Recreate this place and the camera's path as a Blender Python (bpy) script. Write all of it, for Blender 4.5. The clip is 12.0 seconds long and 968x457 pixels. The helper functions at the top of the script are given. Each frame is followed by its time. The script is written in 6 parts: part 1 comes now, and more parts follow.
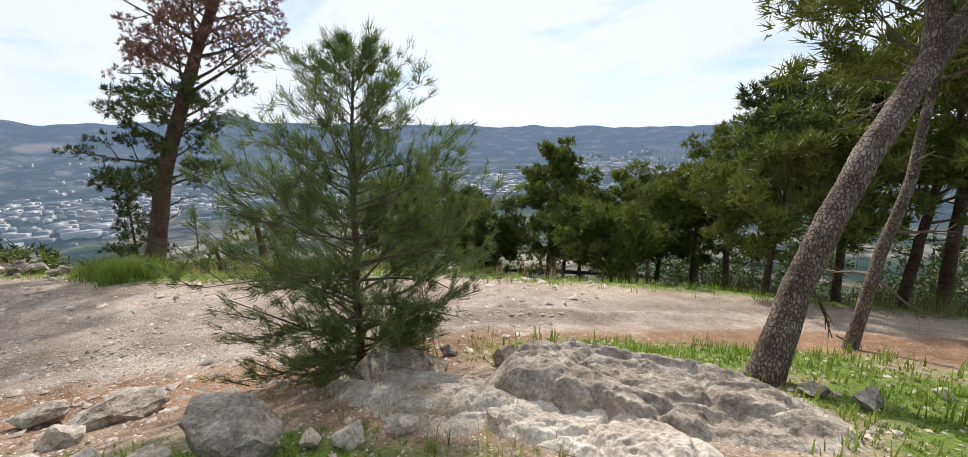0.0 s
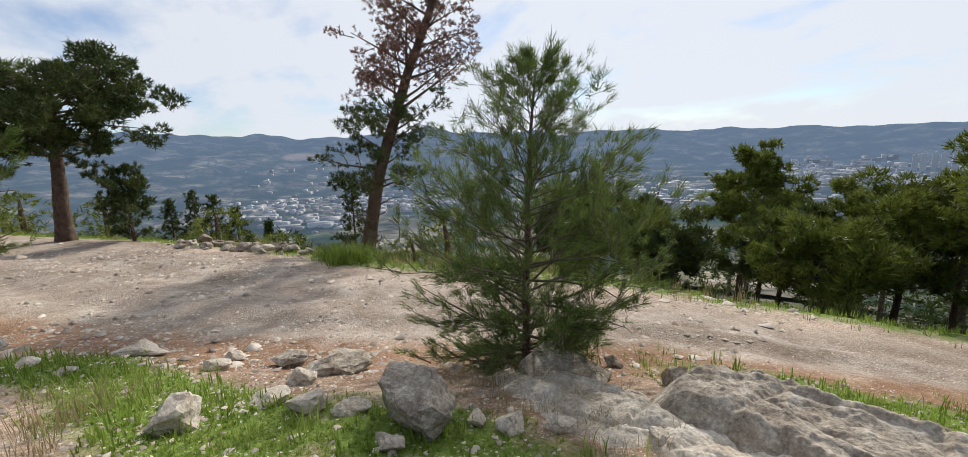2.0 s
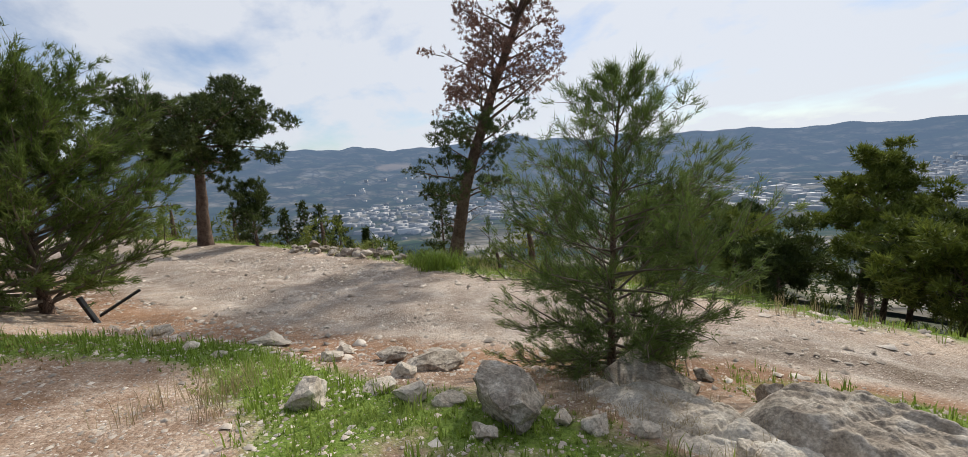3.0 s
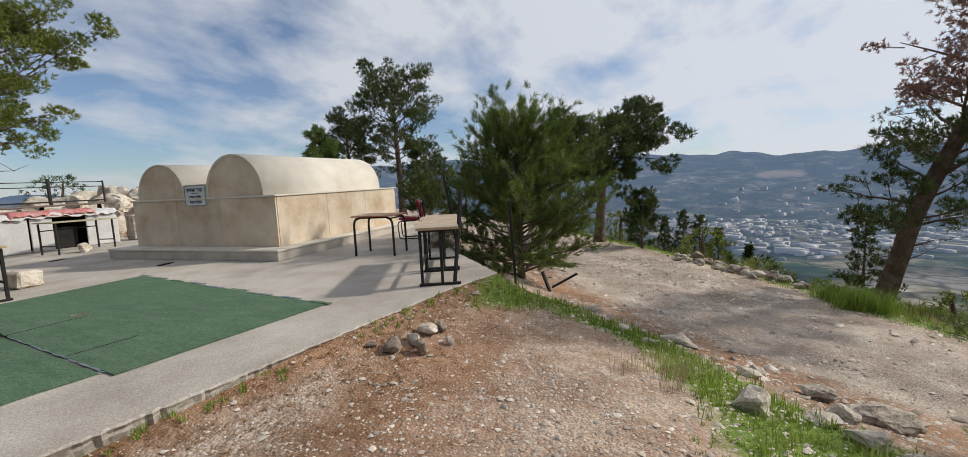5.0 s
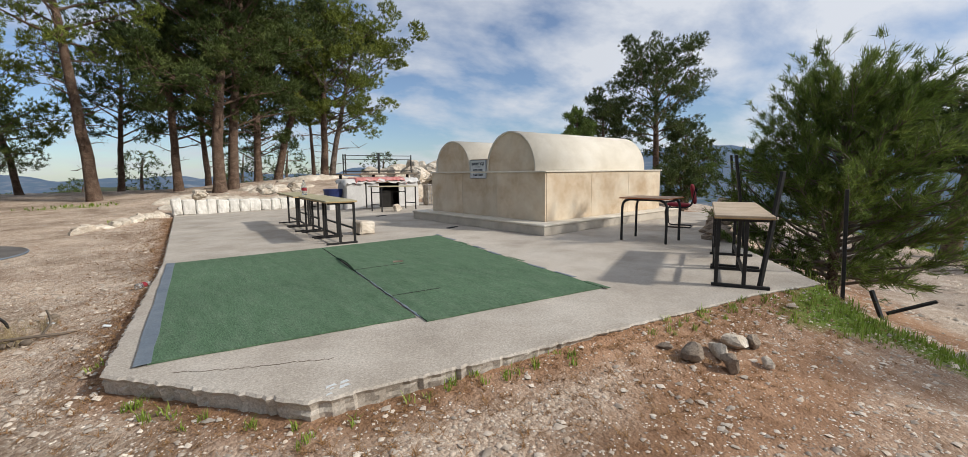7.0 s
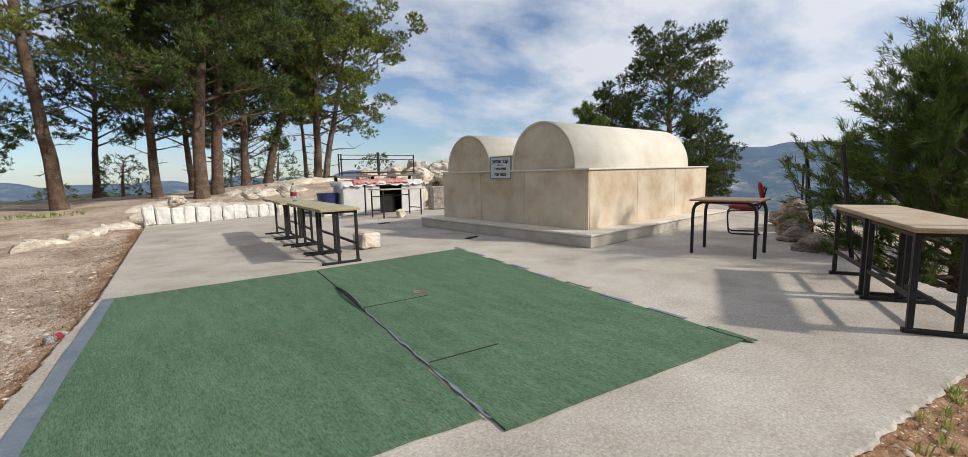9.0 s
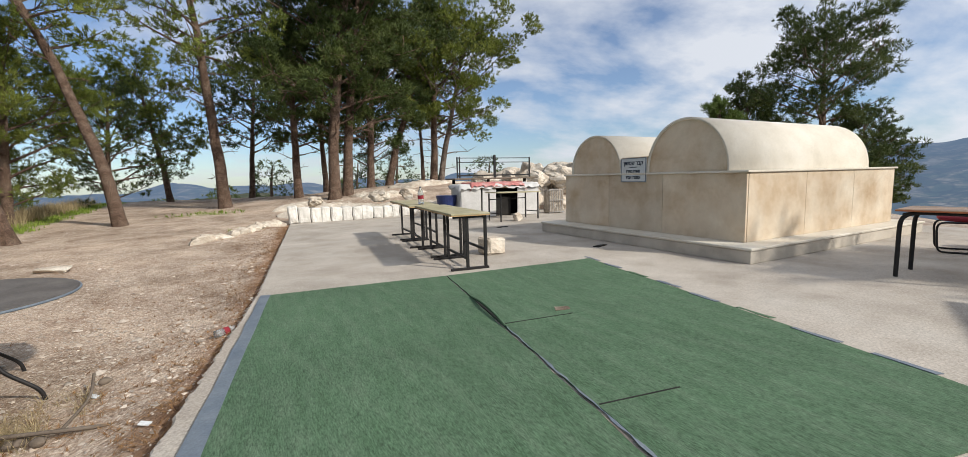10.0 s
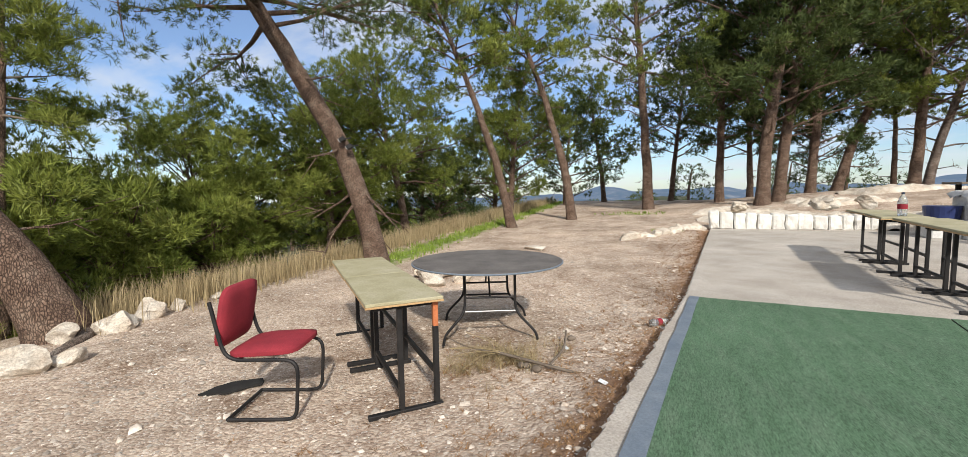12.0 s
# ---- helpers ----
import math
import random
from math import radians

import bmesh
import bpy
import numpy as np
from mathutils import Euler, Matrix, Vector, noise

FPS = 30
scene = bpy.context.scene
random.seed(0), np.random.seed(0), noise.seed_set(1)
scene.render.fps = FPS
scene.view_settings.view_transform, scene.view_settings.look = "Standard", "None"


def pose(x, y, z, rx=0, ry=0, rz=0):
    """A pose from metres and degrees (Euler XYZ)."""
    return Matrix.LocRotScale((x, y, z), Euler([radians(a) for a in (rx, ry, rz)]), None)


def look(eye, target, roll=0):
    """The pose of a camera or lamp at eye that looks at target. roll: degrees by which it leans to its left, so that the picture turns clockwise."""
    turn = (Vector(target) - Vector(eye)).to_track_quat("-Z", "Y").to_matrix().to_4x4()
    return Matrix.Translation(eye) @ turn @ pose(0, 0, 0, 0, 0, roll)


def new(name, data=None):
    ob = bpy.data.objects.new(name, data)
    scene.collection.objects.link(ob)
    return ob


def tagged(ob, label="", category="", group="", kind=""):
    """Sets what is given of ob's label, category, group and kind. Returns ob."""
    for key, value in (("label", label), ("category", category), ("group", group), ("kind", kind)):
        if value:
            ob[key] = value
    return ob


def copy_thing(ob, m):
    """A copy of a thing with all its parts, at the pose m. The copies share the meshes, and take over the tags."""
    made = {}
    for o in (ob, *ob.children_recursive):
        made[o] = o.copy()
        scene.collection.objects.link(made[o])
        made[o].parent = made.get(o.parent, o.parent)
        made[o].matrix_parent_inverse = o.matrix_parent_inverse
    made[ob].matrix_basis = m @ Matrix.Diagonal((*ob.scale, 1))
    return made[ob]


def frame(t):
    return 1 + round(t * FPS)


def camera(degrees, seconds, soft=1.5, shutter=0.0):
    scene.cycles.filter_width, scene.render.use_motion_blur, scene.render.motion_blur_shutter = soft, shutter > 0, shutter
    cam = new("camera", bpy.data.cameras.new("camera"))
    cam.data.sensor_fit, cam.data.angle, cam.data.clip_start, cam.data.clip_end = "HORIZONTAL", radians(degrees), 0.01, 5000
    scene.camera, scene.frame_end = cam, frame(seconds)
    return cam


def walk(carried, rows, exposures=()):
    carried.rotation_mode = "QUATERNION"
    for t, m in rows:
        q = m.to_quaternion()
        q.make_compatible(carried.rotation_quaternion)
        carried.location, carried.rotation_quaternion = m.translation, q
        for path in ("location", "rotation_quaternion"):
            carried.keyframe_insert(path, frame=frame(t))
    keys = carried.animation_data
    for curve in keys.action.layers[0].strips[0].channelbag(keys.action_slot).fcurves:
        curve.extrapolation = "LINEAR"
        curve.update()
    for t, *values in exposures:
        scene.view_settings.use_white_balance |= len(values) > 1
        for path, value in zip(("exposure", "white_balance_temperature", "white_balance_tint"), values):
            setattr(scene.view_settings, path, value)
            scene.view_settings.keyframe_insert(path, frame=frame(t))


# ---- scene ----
cam = camera(95.0, 12.0, soft=0.5)
PATH = [
    (0, (0.197, -8.437, 0.882), (1.208, -10.108, 0.452), -0.9),
    (0.5, (0.19, -8.412, 0.887), (1.324, -10.004, 0.463), -0.7),
    (1, (0.175, -8.371, 0.892), (1.392, -9.904, 0.485), -1.1),
    (1.5, (0.156, -8.352, 0.899), (1.546, -9.731, 0.492), -2.0),
    (2, (0.14, -8.397, 0.886), (1.72, -9.562, 0.503), -2.2),
    (2.5, (0.093, -8.367, 0.909), (1.779, -9.383, 0.552), -3.3),
    (2.7, (0.072, -8.344, 0.919), (1.786, -9.313, 0.568), -3.8),
    (4.3, (-0.705, -7.631, 1.256), (1.276, -7.512, 1.008), -2.2),
    (4.5, (-0.709, -7.602, 1.263), (1.258, -7.333, 1.02), -2.6),
    (5, (-0.699, -7.476, 1.235), (1.18, -6.829, 1.017), -2.8),
    (5.5, (-0.701, -7.343, 1.202), (1.003, -6.315, 1.001), -2.8),
    (6, (-0.594, -7.272, 1.178), (0.894, -5.953, 0.962), -2.3),
    (6.5, (-0.569, -7.102, 1.149), (0.759, -5.627, 0.895), -1.5),
    (7, (-0.556, -6.817, 1.149), (0.737, -5.313, 0.894), -0.6),
    (7.2, (-0.518, -6.703, 1.147), (0.778, -5.202, 0.889), -0.5),
    (9, (0.015, -5.32, 1.118), (1.327, -3.831, 0.868), -1.3),
    (9.5, (-0.006, -4.98, 1.129), (1.217, -3.415, 0.892), -1.5),
    (10, (-0.048, -4.795, 1.143), (0.885, -3.04, 0.913), -1.4),
    (10.5, (-0.092, -4.73, 1.145), (0.282, -2.777, 0.938), -1.2),
    (11, (-0.141, -4.767, 1.135), (-0.287, -2.781, 0.946), -1.5),
    (11.5, (-0.247, -4.769, 1.134), (-0.773, -2.847, 0.96), -1.3),
    (12, (-0.289, -4.817, 1.135), (-1.028, -2.967, 0.961), -1.0),
]
walk(cam, [(t, look(eye, target, roll)) for t, eye, target, roll in PATH], [(0, 0.12), (0.5, -0.02), (2.5, -0.15), (4.5, -0.36), (7.0, -0.2), (9.5, -0.1), (10.5, -0.03), (12, 0.14)])

# ---- light ----
SUN_DIR = Vector((0.465, -0.695, 0.545)).normalized()
sun_data = bpy.data.lights.new("sun", "SUN")
sun_data.energy, sun_data.angle, sun_data.color = 4.3, radians(2.6), (1.0, 0.94, 0.85)
sun = new("sun", sun_data)
sun.rotation_mode = "QUATERNION"
sun.rotation_quaternion = SUN_DIR.to_track_quat("Z", "Y")

world = bpy.data.worlds.new("world")
scene.world = world
world.use_nodes = True
wn, wl = world.node_tree.nodes, world.node_tree.links
sky = wn.new("ShaderNodeTexSky")
sky.sky_type, sky.sun_disc = "NISHITA", False
sky.sun_elevation, sky.sun_rotation = math.asin(SUN_DIR.z), math.atan2(SUN_DIR.x, SUN_DIR.y)
sky.altitude, sky.air_density, sky.dust_density, sky.ozone_density = 350, 1.0, 0.3, 2.5
co = wn.new("ShaderNodeTexCoord")
sep = wn.new("ShaderNodeSeparateXYZ")
wl.new(co.outputs["Generated"], sep.inputs[0])
up = wn.new("ShaderNodeMath"); up.operation = "MAXIMUM"; up.inputs[1].default_value = 0.0
wl.new(sep.outputs["Z"], up.inputs[0])
lift = wn.new("ShaderNodeMath"); lift.operation = "ADD"; lift.inputs[1].default_value = 0.3
wl.new(up.outputs[0], lift.inputs[0])
flat = wn.new("ShaderNodeVectorMath"); flat.operation = "DIVIDE"
comb = wn.new("ShaderNodeCombineXYZ")
for n in range(3):
    wl.new(lift.outputs[0], comb.inputs[n])
wl.new(co.outputs["Generated"], flat.inputs[0]); wl.new(comb.outputs[0], flat.inputs[1])
turn = wn.new("ShaderNodeMapping")
turn.inputs["Rotation"].default_value = (0, 0, radians(25)); turn.inputs["Scale"].default_value = (0.8, 1.05, 0.0)
wl.new(flat.outputs[0], turn.inputs[0])
cl = wn.new("ShaderNodeTexNoise"); cl.inputs["Scale"].default_value = 2.1; cl.inputs["Detail"].default_value = 8
cl.inputs["Roughness"].default_value = 0.56; cl.inputs["Distortion"].default_value = 0.15
wl.new(turn.outputs[0], cl.inputs[0])
# more cloud towards the sun, more blue away from it
dot = wn.new("ShaderNodeVectorMath"); dot.operation = "DOT_PRODUCT"; dot.inputs[1].default_value = SUN_DIR
wl.new(co.outputs["Generated"], dot.inputs[0])
veil = wn.new("ShaderNodeMath"); veil.operation = "MULTIPLY_ADD"
veil.inputs[1].default_value = 0.16; veil.inputs[2].default_value = 0.015
wl.new(dot.outputs["Value"], veil.inputs[0])
addc = wn.new("ShaderNodeMath"); addc.operation = "ADD"
wl.new(cl.outputs[0], addc.inputs[0]); wl.new(veil.outputs[0], addc.inputs[1])
ramp = wn.new("ShaderNodeValToRGB")
ramp.color_ramp.elements[0].position, ramp.color_ramp.elements[1].position = 0.40, 0.63
ramp.color_ramp.elements[0].color = (0.12, 0.12, 0.12, 1); ramp.color_ramp.elements[1].color = (0.96, 0.96, 0.96, 1)
wl.new(addc.outputs[0], ramp.inputs[0])
glow = wn.new("ShaderNodeMapRange")
glow.inputs["From Min"].default_value, glow.inputs["From Max"].default_value = -0.6, 1.0
glow.inputs["To Min"].default_value, glow.inputs["To Max"].default_value = 11.0, 14.0
wl.new(dot.outputs["Value"], glow.inputs[0])
white = wn.new("ShaderNodeVectorMath"); white.operation = "SCALE"; white.inputs[0].default_value = (0.93, 0.975, 1.06)
wl.new(glow.outputs[0], white.inputs["Scale"])
clear = wn.new("ShaderNodeVectorMath"); clear.operation = "MULTIPLY"; clear.inputs[1].default_value = (1.3, 1.5, 1.75)
wl.new(sky.outputs[0], clear.inputs[0])
mixc = wn.new("ShaderNodeMix"); mixc.data_type = "RGBA"
wl.new(ramp.outputs[0], mixc.inputs["Factor"]); wl.new(clear.outputs[0], mixc.inputs["A"]); wl.new(white.outputs[0], mixc.inputs["B"])
wl.new(mixc.outputs["Result"], wn["Background"].inputs["Color"])
wn["Background"].inputs["Strength"].default_value = 0.069


# ---- materials ----
def surface(name, colours, scale=3.0, fine=60.0, rough=0.8, bump=0.3, metal=0.0, island=0.0, through_light=0.0, depth=0.01, each=0.0, contrast=0.22, stretch=None, speck=0.0, stain=0.0):
    """Procedural paint: colours over a coarse noise, a finer grain on top, relief from both."""
    m = bpy.data.materials.new(name)
    m.use_nodes = True
    n, l = m.node_tree.nodes, m.node_tree.links
    b = n["Principled BSDF"]
    tc = n.new("ShaderNodeTexCoord")
    a = n.new("ShaderNodeTexNoise"); a.inputs["Scale"].default_value = scale; a.inputs["Detail"].default_value = 6; a.inputs["Roughness"].default_value = 0.62
    f = n.new("ShaderNodeTexNoise"); f.inputs["Scale"].default_value = fine; f.inputs["Detail"].default_value = 4; f.inputs["Roughness"].default_value = 0.7
    where = tc.outputs["Object"]
    if stretch:
        mp = n.new("ShaderNodeMapping"); mp.inputs["Scale"].default_value = stretch; mp.inputs["Rotation"].default_value = (0, 0, radians(-9))
        l.new(where, mp.inputs[0])
        where = mp.outputs[0]
    l.new(where, a.inputs[0]); l.new(where, f.inputs[0])
    r = n.new("ShaderNodeValToRGB")
    els = r.color_ramp.elements
    while len(els) < len(colours):
        els.new(0.5)
    for i, c in enumerate(colours):
        els[i].position = 0.3 + 0.4 * i / max(1, len(colours) - 1)
        els[i].color = (*c, 1)
    l.new(a.outputs[0], r.inputs[0])
    hsv = n.new("ShaderNodeHueSaturation")
    l.new(r.outputs[0], hsv.inputs["Color"])
    val = n.new("ShaderNodeMapRange")
    val.inputs["From Min"].default_value, val.inputs["From Max"].default_value = 0.25, 0.75
    val.inputs["To Min"].default_value, val.inputs["To Max"].default_value = 1 - contrast, 1 + contrast
    l.new(f.outputs[0], val.inputs[0])
    last = val.outputs[0]
    for amount, node, out in ((island, "ShaderNodeNewGeometry", "Random Per Island"), (each, "ShaderNodeObjectInfo", "Random")):
        if amount:
            g = n.new(node)
            mr = n.new("ShaderNodeMapRange")
            mr.inputs["To Min"].default_value, mr.inputs["To Max"].default_value = 1 - amount, 1 + amount
            l.new(g.outputs[out], mr.inputs[0])
            mu = n.new("ShaderNodeMath"); mu.operation = "MULTIPLY"
            l.new(last, mu.inputs[0]); l.new(mr.outputs[0], mu.inputs[1])
            last = mu.outputs[0]
    for amount, node in ((speck, "ShaderNodeTexVoronoi"), (stain, "ShaderNodeTexNoise")):
        if amount:
            g = n.new(node)
            g.inputs["Scale"].default_value = 95 if node.endswith("Voronoi") else 0.7
            if not node.endswith("Voronoi"):
                g.inputs["Detail"].default_value, g.inputs["Roughness"].default_value, g.inputs["Distortion"].default_value = 9, 0.68, 0.6
            l.new(tc.outputs["Object"], g.inputs["Vector"])
            mr = n.new("ShaderNodeMapRange")
            if not node.endswith("Voronoi"):
                mr.inputs["From Min"].default_value, mr.inputs["From Max"].default_value = 0.3, 0.7
            mr.inputs["To Min"].default_value, mr.inputs["To Max"].default_value = 1 - amount, 1 + amount
            l.new(g.outputs["Color" if node.endswith("Voronoi") else 0], mr.inputs[0])
            mu = n.new("ShaderNodeMath"); mu.operation = "MULTIPLY"
            l.new(last, mu.inputs[0]); l.new(mr.outputs[0], mu.inputs[1])
            last = mu.outputs[0]
    l.new(last, hsv.inputs["Value"])
    l.new(hsv.outputs[0], b.inputs["Base Color"])
    b.inputs["Roughness"].default_value, b.inputs["Metallic"].default_value = rough, metal
    b.inputs["Specular IOR Level"].default_value = 0.3
    if bump:
        ad = n.new("ShaderNodeMath"); ad.operation = "MULTIPLY_ADD"; ad.inputs[1].default_value = 0.5
        l.new(f.outputs[0], ad.inputs[0]); l.new(a.outputs[0], ad.inputs[2])
        bp = n.new("ShaderNodeBump"); bp.inputs["Strength"].default_value = bump; bp.inputs["Distance"].default_value = depth
        l.new(ad.outputs[0], bp.inputs["Height"]); l.new(bp.outputs[0], b.inputs["Normal"])
    if through_light:
        t = n.new("ShaderNodeBsdfTranslucent")
        l.new(hsv.outputs[0], t.inputs[0])
        mx = n.new("ShaderNodeMixShader"); mx.inputs[0].default_value = through_light
        l.new(b.outputs[0], mx.inputs[1]); l.new(t.outputs[0], mx.inputs[2])
        l.new(mx.outputs[0], n["Material Output"].inputs[0])
    return m


M_CONCRETE = surface("concrete", [(0.33, 0.29, 0.243), (0.415, 0.372, 0.32), (0.475, 0.438, 0.385)], 1.4, 60, 0.9, 0.8, depth=0.007, contrast=0.3, speck=0.14, stain=0.15)
M_CARPET = surface("green_carpet", [(0.064, 0.121, 0.066), (0.078, 0.137, 0.08), (0.1, 0.155, 0.098)], 3.4, 46, 0.95, 1.0, depth=0.007, contrast=0.6, stretch=(3.0, 0.7, 1.0), speck=0.14, stain=0.14)
M_TAPE = surface("grey_tape", [(0.11, 0.14, 0.18), (0.18, 0.21, 0.24)], 5, 90, 0.6, 0.2)
M_TOMB = surface("cream_stone", [(0.42, 0.3, 0.185), (0.56, 0.46, 0.34), (0.65, 0.575, 0.46)], 1.6, 90, 0.65, 0.12, each=0.11, depth=0.003, stain=0.15)
M_VAULT = surface("pale_stone", [(0.54, 0.49, 0.4), (0.62, 0.57, 0.48), (0.68, 0.64, 0.56)], 1.5, 60, 0.6, 0.12, depth=0.003)
M_PLINTH = surface("grey_stone", [(0.36, 0.32, 0.27), (0.5, 0.45, 0.38), (0.58, 0.53, 0.45)], 2.5, 80, 0.8, 0.25, depth=0.004)


def bark_material(name, dark, mid, pale):
    """Scaly pine bark: upright plates with dark cracks between."""
    m = surface(name, [dark, mid, pale], 5, 40, 0.95, 0, contrast=0.3)
    n, l = m.node_tree.nodes, m.node_tree.links
    b = n["Principled BSDF"]
    tc = n.new("ShaderNodeTexCoord")
    mp = n.new("ShaderNodeMapping"); mp.inputs["Scale"].default_value = (1, 1, 0.42)
    l.new(tc.outputs["Object"], mp.inputs[0])
    wob = n.new("ShaderNodeTexNoise"); wob.inputs["Scale"].default_value = 14
    l.new(mp.outputs[0], wob.inputs[0])
    sh = n.new("ShaderNodeVectorMath"); sh.operation = "MULTIPLY_ADD"; sh.inputs[1].default_value = (0.05, 0.05, 0.05)
    l.new(wob.outputs["Color"], sh.inputs[0]); l.new(mp.outputs[0], sh.inputs[2])
    vo = n.new("ShaderNodeTexVoronoi"); vo.feature = "DISTANCE_TO_EDGE"; vo.inputs["Scale"].default_value = 46
    l.new(sh.outputs[0], vo.inputs["Vector"])
    mr = n.new("ShaderNodeMapRange"); mr.inputs["From Max"].default_value = 0.16; mr.inputs["To Min"].default_value = 0.42
    l.new(vo.outputs["Distance"], mr.inputs[0])
    mu = n.new("ShaderNodeVectorMath"); mu.operation = "SCALE"
    l.new(b.inputs["Base Color"].links[0].from_socket, mu.inputs[0]); l.new(mr.outputs[0], mu.inputs["Scale"])
    l.new(mu.outputs[0], b.inputs["Base Color"])
    bp = n.new("ShaderNodeBump"); bp.inputs["Strength"].default_value = 1.0; bp.inputs["Distance"].default_value = 0.02
    l.new(mr.outputs[0], bp.inputs["Height"]); l.new(bp.outputs[0], b.inputs["Normal"])
    return m


M_BARK = bark_material("pine_bark", (0.1, 0.06, 0.042), (0.19, 0.125, 0.09), (0.27, 0.2, 0.15))
M_BARKGREY = bark_material("grey_bark", (0.13, 0.095, 0.075), (0.24, 0.185, 0.15), (0.37, 0.315, 0.27))
M_TWIG = surface("twig", [(0.11, 0.085, 0.065), (0.2, 0.165, 0.13)], 10, 60, 0.9, 0.3)
M_NEEDLE = surface("pine_needles", [(0.095, 0.13, 0.022), (0.16, 0.195, 0.033), (0.245, 0.265, 0.06)], 0.9, 30, 0.6, 0, island=0.35, through_light=0.22)
M_NEEDLE_DARK = surface("dark_pine_needles", [(0.038, 0.06, 0.016), (0.066, 0.094, 0.023), (0.125, 0.15, 0.04)], 0.9, 30, 0.6, 0, island=0.4, through_light=0.2)
M_NEEDLE_BUSH = surface("bushy_pine_needles", [(0.075, 0.12, 0.025), (0.12, 0.17, 0.035), (0.18, 0.225, 0.055)], 1.5, 30, 0.55, 0, island=0.4, through_light=0.35)
M_NEEDLE_YOUNG = surface("young_pine_needles", [(0.085, 0.135, 0.032), (0.125, 0.18, 0.045), (0.185, 0.235, 0.07)], 1.5, 30, 0.55, 0, island=0.35, through_light=0.4)
M_DEAD = surface("dead_pine_needles", [(0.16, 0.085, 0.06), (0.26, 0.145, 0.11), (0.34, 0.21, 0.16)], 1.5, 30, 0.8, 0, island=0.35, through_light=0.2)
M_GRASS = surface("fresh_grass", [(0.16, 0.235, 0.032), (0.235, 0.325, 0.05), (0.33, 0.39, 0.1)], 1.2, 30, 0.6, 0, island=0.3, through_light=0.35)
M_STRAW = surface("dry_grass", [(0.26, 0.2, 0.1), (0.38, 0.3, 0.17), (0.45, 0.37, 0.22)], 1.2, 30, 0.8, 0, island=0.3, through_light=0.25)
M_LIME = surface("limestone", [(0.38, 0.3, 0.225), (0.54, 0.475, 0.39), (0.68, 0.63, 0.55)], 4, 50, 0.9, 0.8, depth=0.02, each=0.12, contrast=0.4, speck=0.15, stain=0.15)
M_GREYROCK = surface("weathered_rock", [(0.19, 0.15, 0.115), (0.39, 0.335, 0.27), (0.58, 0.525, 0.45)], 8, 45, 0.95, 0.9, depth=0.022, each=0.1, contrast=0.5, speck=0.2, stain=0.2)
M_BROWNROCK = surface("brown_rock", [(0.15, 0.11, 0.08), (0.28, 0.225, 0.175), (0.42, 0.36, 0.295)], 5, 60, 0.95, 0.9, depth=0.025, each=0.15, contrast=0.35)
M_BLOCK = surface("whitewashed_stone", [(0.5, 0.47, 0.42), (0.68, 0.66, 0.61), (0.76, 0.74, 0.7)], 5, 60, 0.9, 0.7, depth=0.02, each=0.08)
M_PEBBLE = surface("pebbles", [(0.34, 0.265, 0.2), (0.48, 0.41, 0.34), (0.66, 0.6, 0.52)], 4, 50, 0.9, 0.3, island=0.4)
M_BLACK = surface("black_paint", [(0.010, 0.010, 0.011), (0.024, 0.022, 0.021)], 12, 90, 0.5, 0.25, depth=0.002)
M_ORANGE = surface("orange_paint", [(0.42, 0.13, 0.05), (0.5, 0.17, 0.07)], 10, 90, 0.6, 0.2)
M_DESK = surface("worn_laminate", [(0.30, 0.27, 0.16), (0.37, 0.335, 0.21), (0.43, 0.39, 0.27)], 4, 80, 0.6, 0.15, depth=0.003)
M_DESKEDGE = surface("raw_plywood", [(0.4, 0.25, 0.12), (0.52, 0.35, 0.18)], 12, 120, 0.7, 0.2)
M_TABLEWOOD = surface("brown_veneer", [(0.36, 0.22, 0.13), (0.46, 0.3, 0.19)], 5, 80, 0.5, 0.15)
M_ROUND = surface("grey_tabletop", [(0.09, 0.08, 0.075), (0.13, 0.118, 0.108), (0.17, 0.155, 0.14)], 4, 60, 0.7, 0.25, depth=0.003)
M_FABRIC = surface("red_fabric", [(0.2, 0.02, 0.03), (0.29, 0.03, 0.042)], 6, 160, 0.9, 0.5, depth=0.003)
M_SIGN = surface("white_enamel", [(0.52, 0.55, 0.56), (0.6, 0.62, 0.63)], 5, 80, 0.4, 0.05)
M_INK = surface("dark_ink", [(0.02, 0.03, 0.05), (0.03, 0.04, 0.06)], 5, 80, 0.6, 0)
M_WHITEBOARD = surface("white_sheet", [(0.5, 0.49, 0.47), (0.66, 0.65, 0.63)], 3, 60, 0.6, 0.3)
M_TARP = surface("red_tarp", [(0.33, 0.1, 0.09), (0.5, 0.2, 0.18), (0.55, 0.42, 0.4)], 3, 60, 0.55, 0.4)
M_BLUE = surface("blue_plastic", [(0.02, 0.03, 0.1), (0.03, 0.045, 0.14)], 5, 80, 0.4, 0.1)
M_DARK = surface("soot_and_dark_gaps", [(0.012, 0.011, 0.01), (0.03, 0.028, 0.026)], 5, 80, 0.9, 0.2)
M_STEEL = surface("galvanised_steel", [(0.35, 0.35, 0.35), (0.5, 0.5, 0.5)], 8, 90, 0.45, 0.1, metal=0.8)
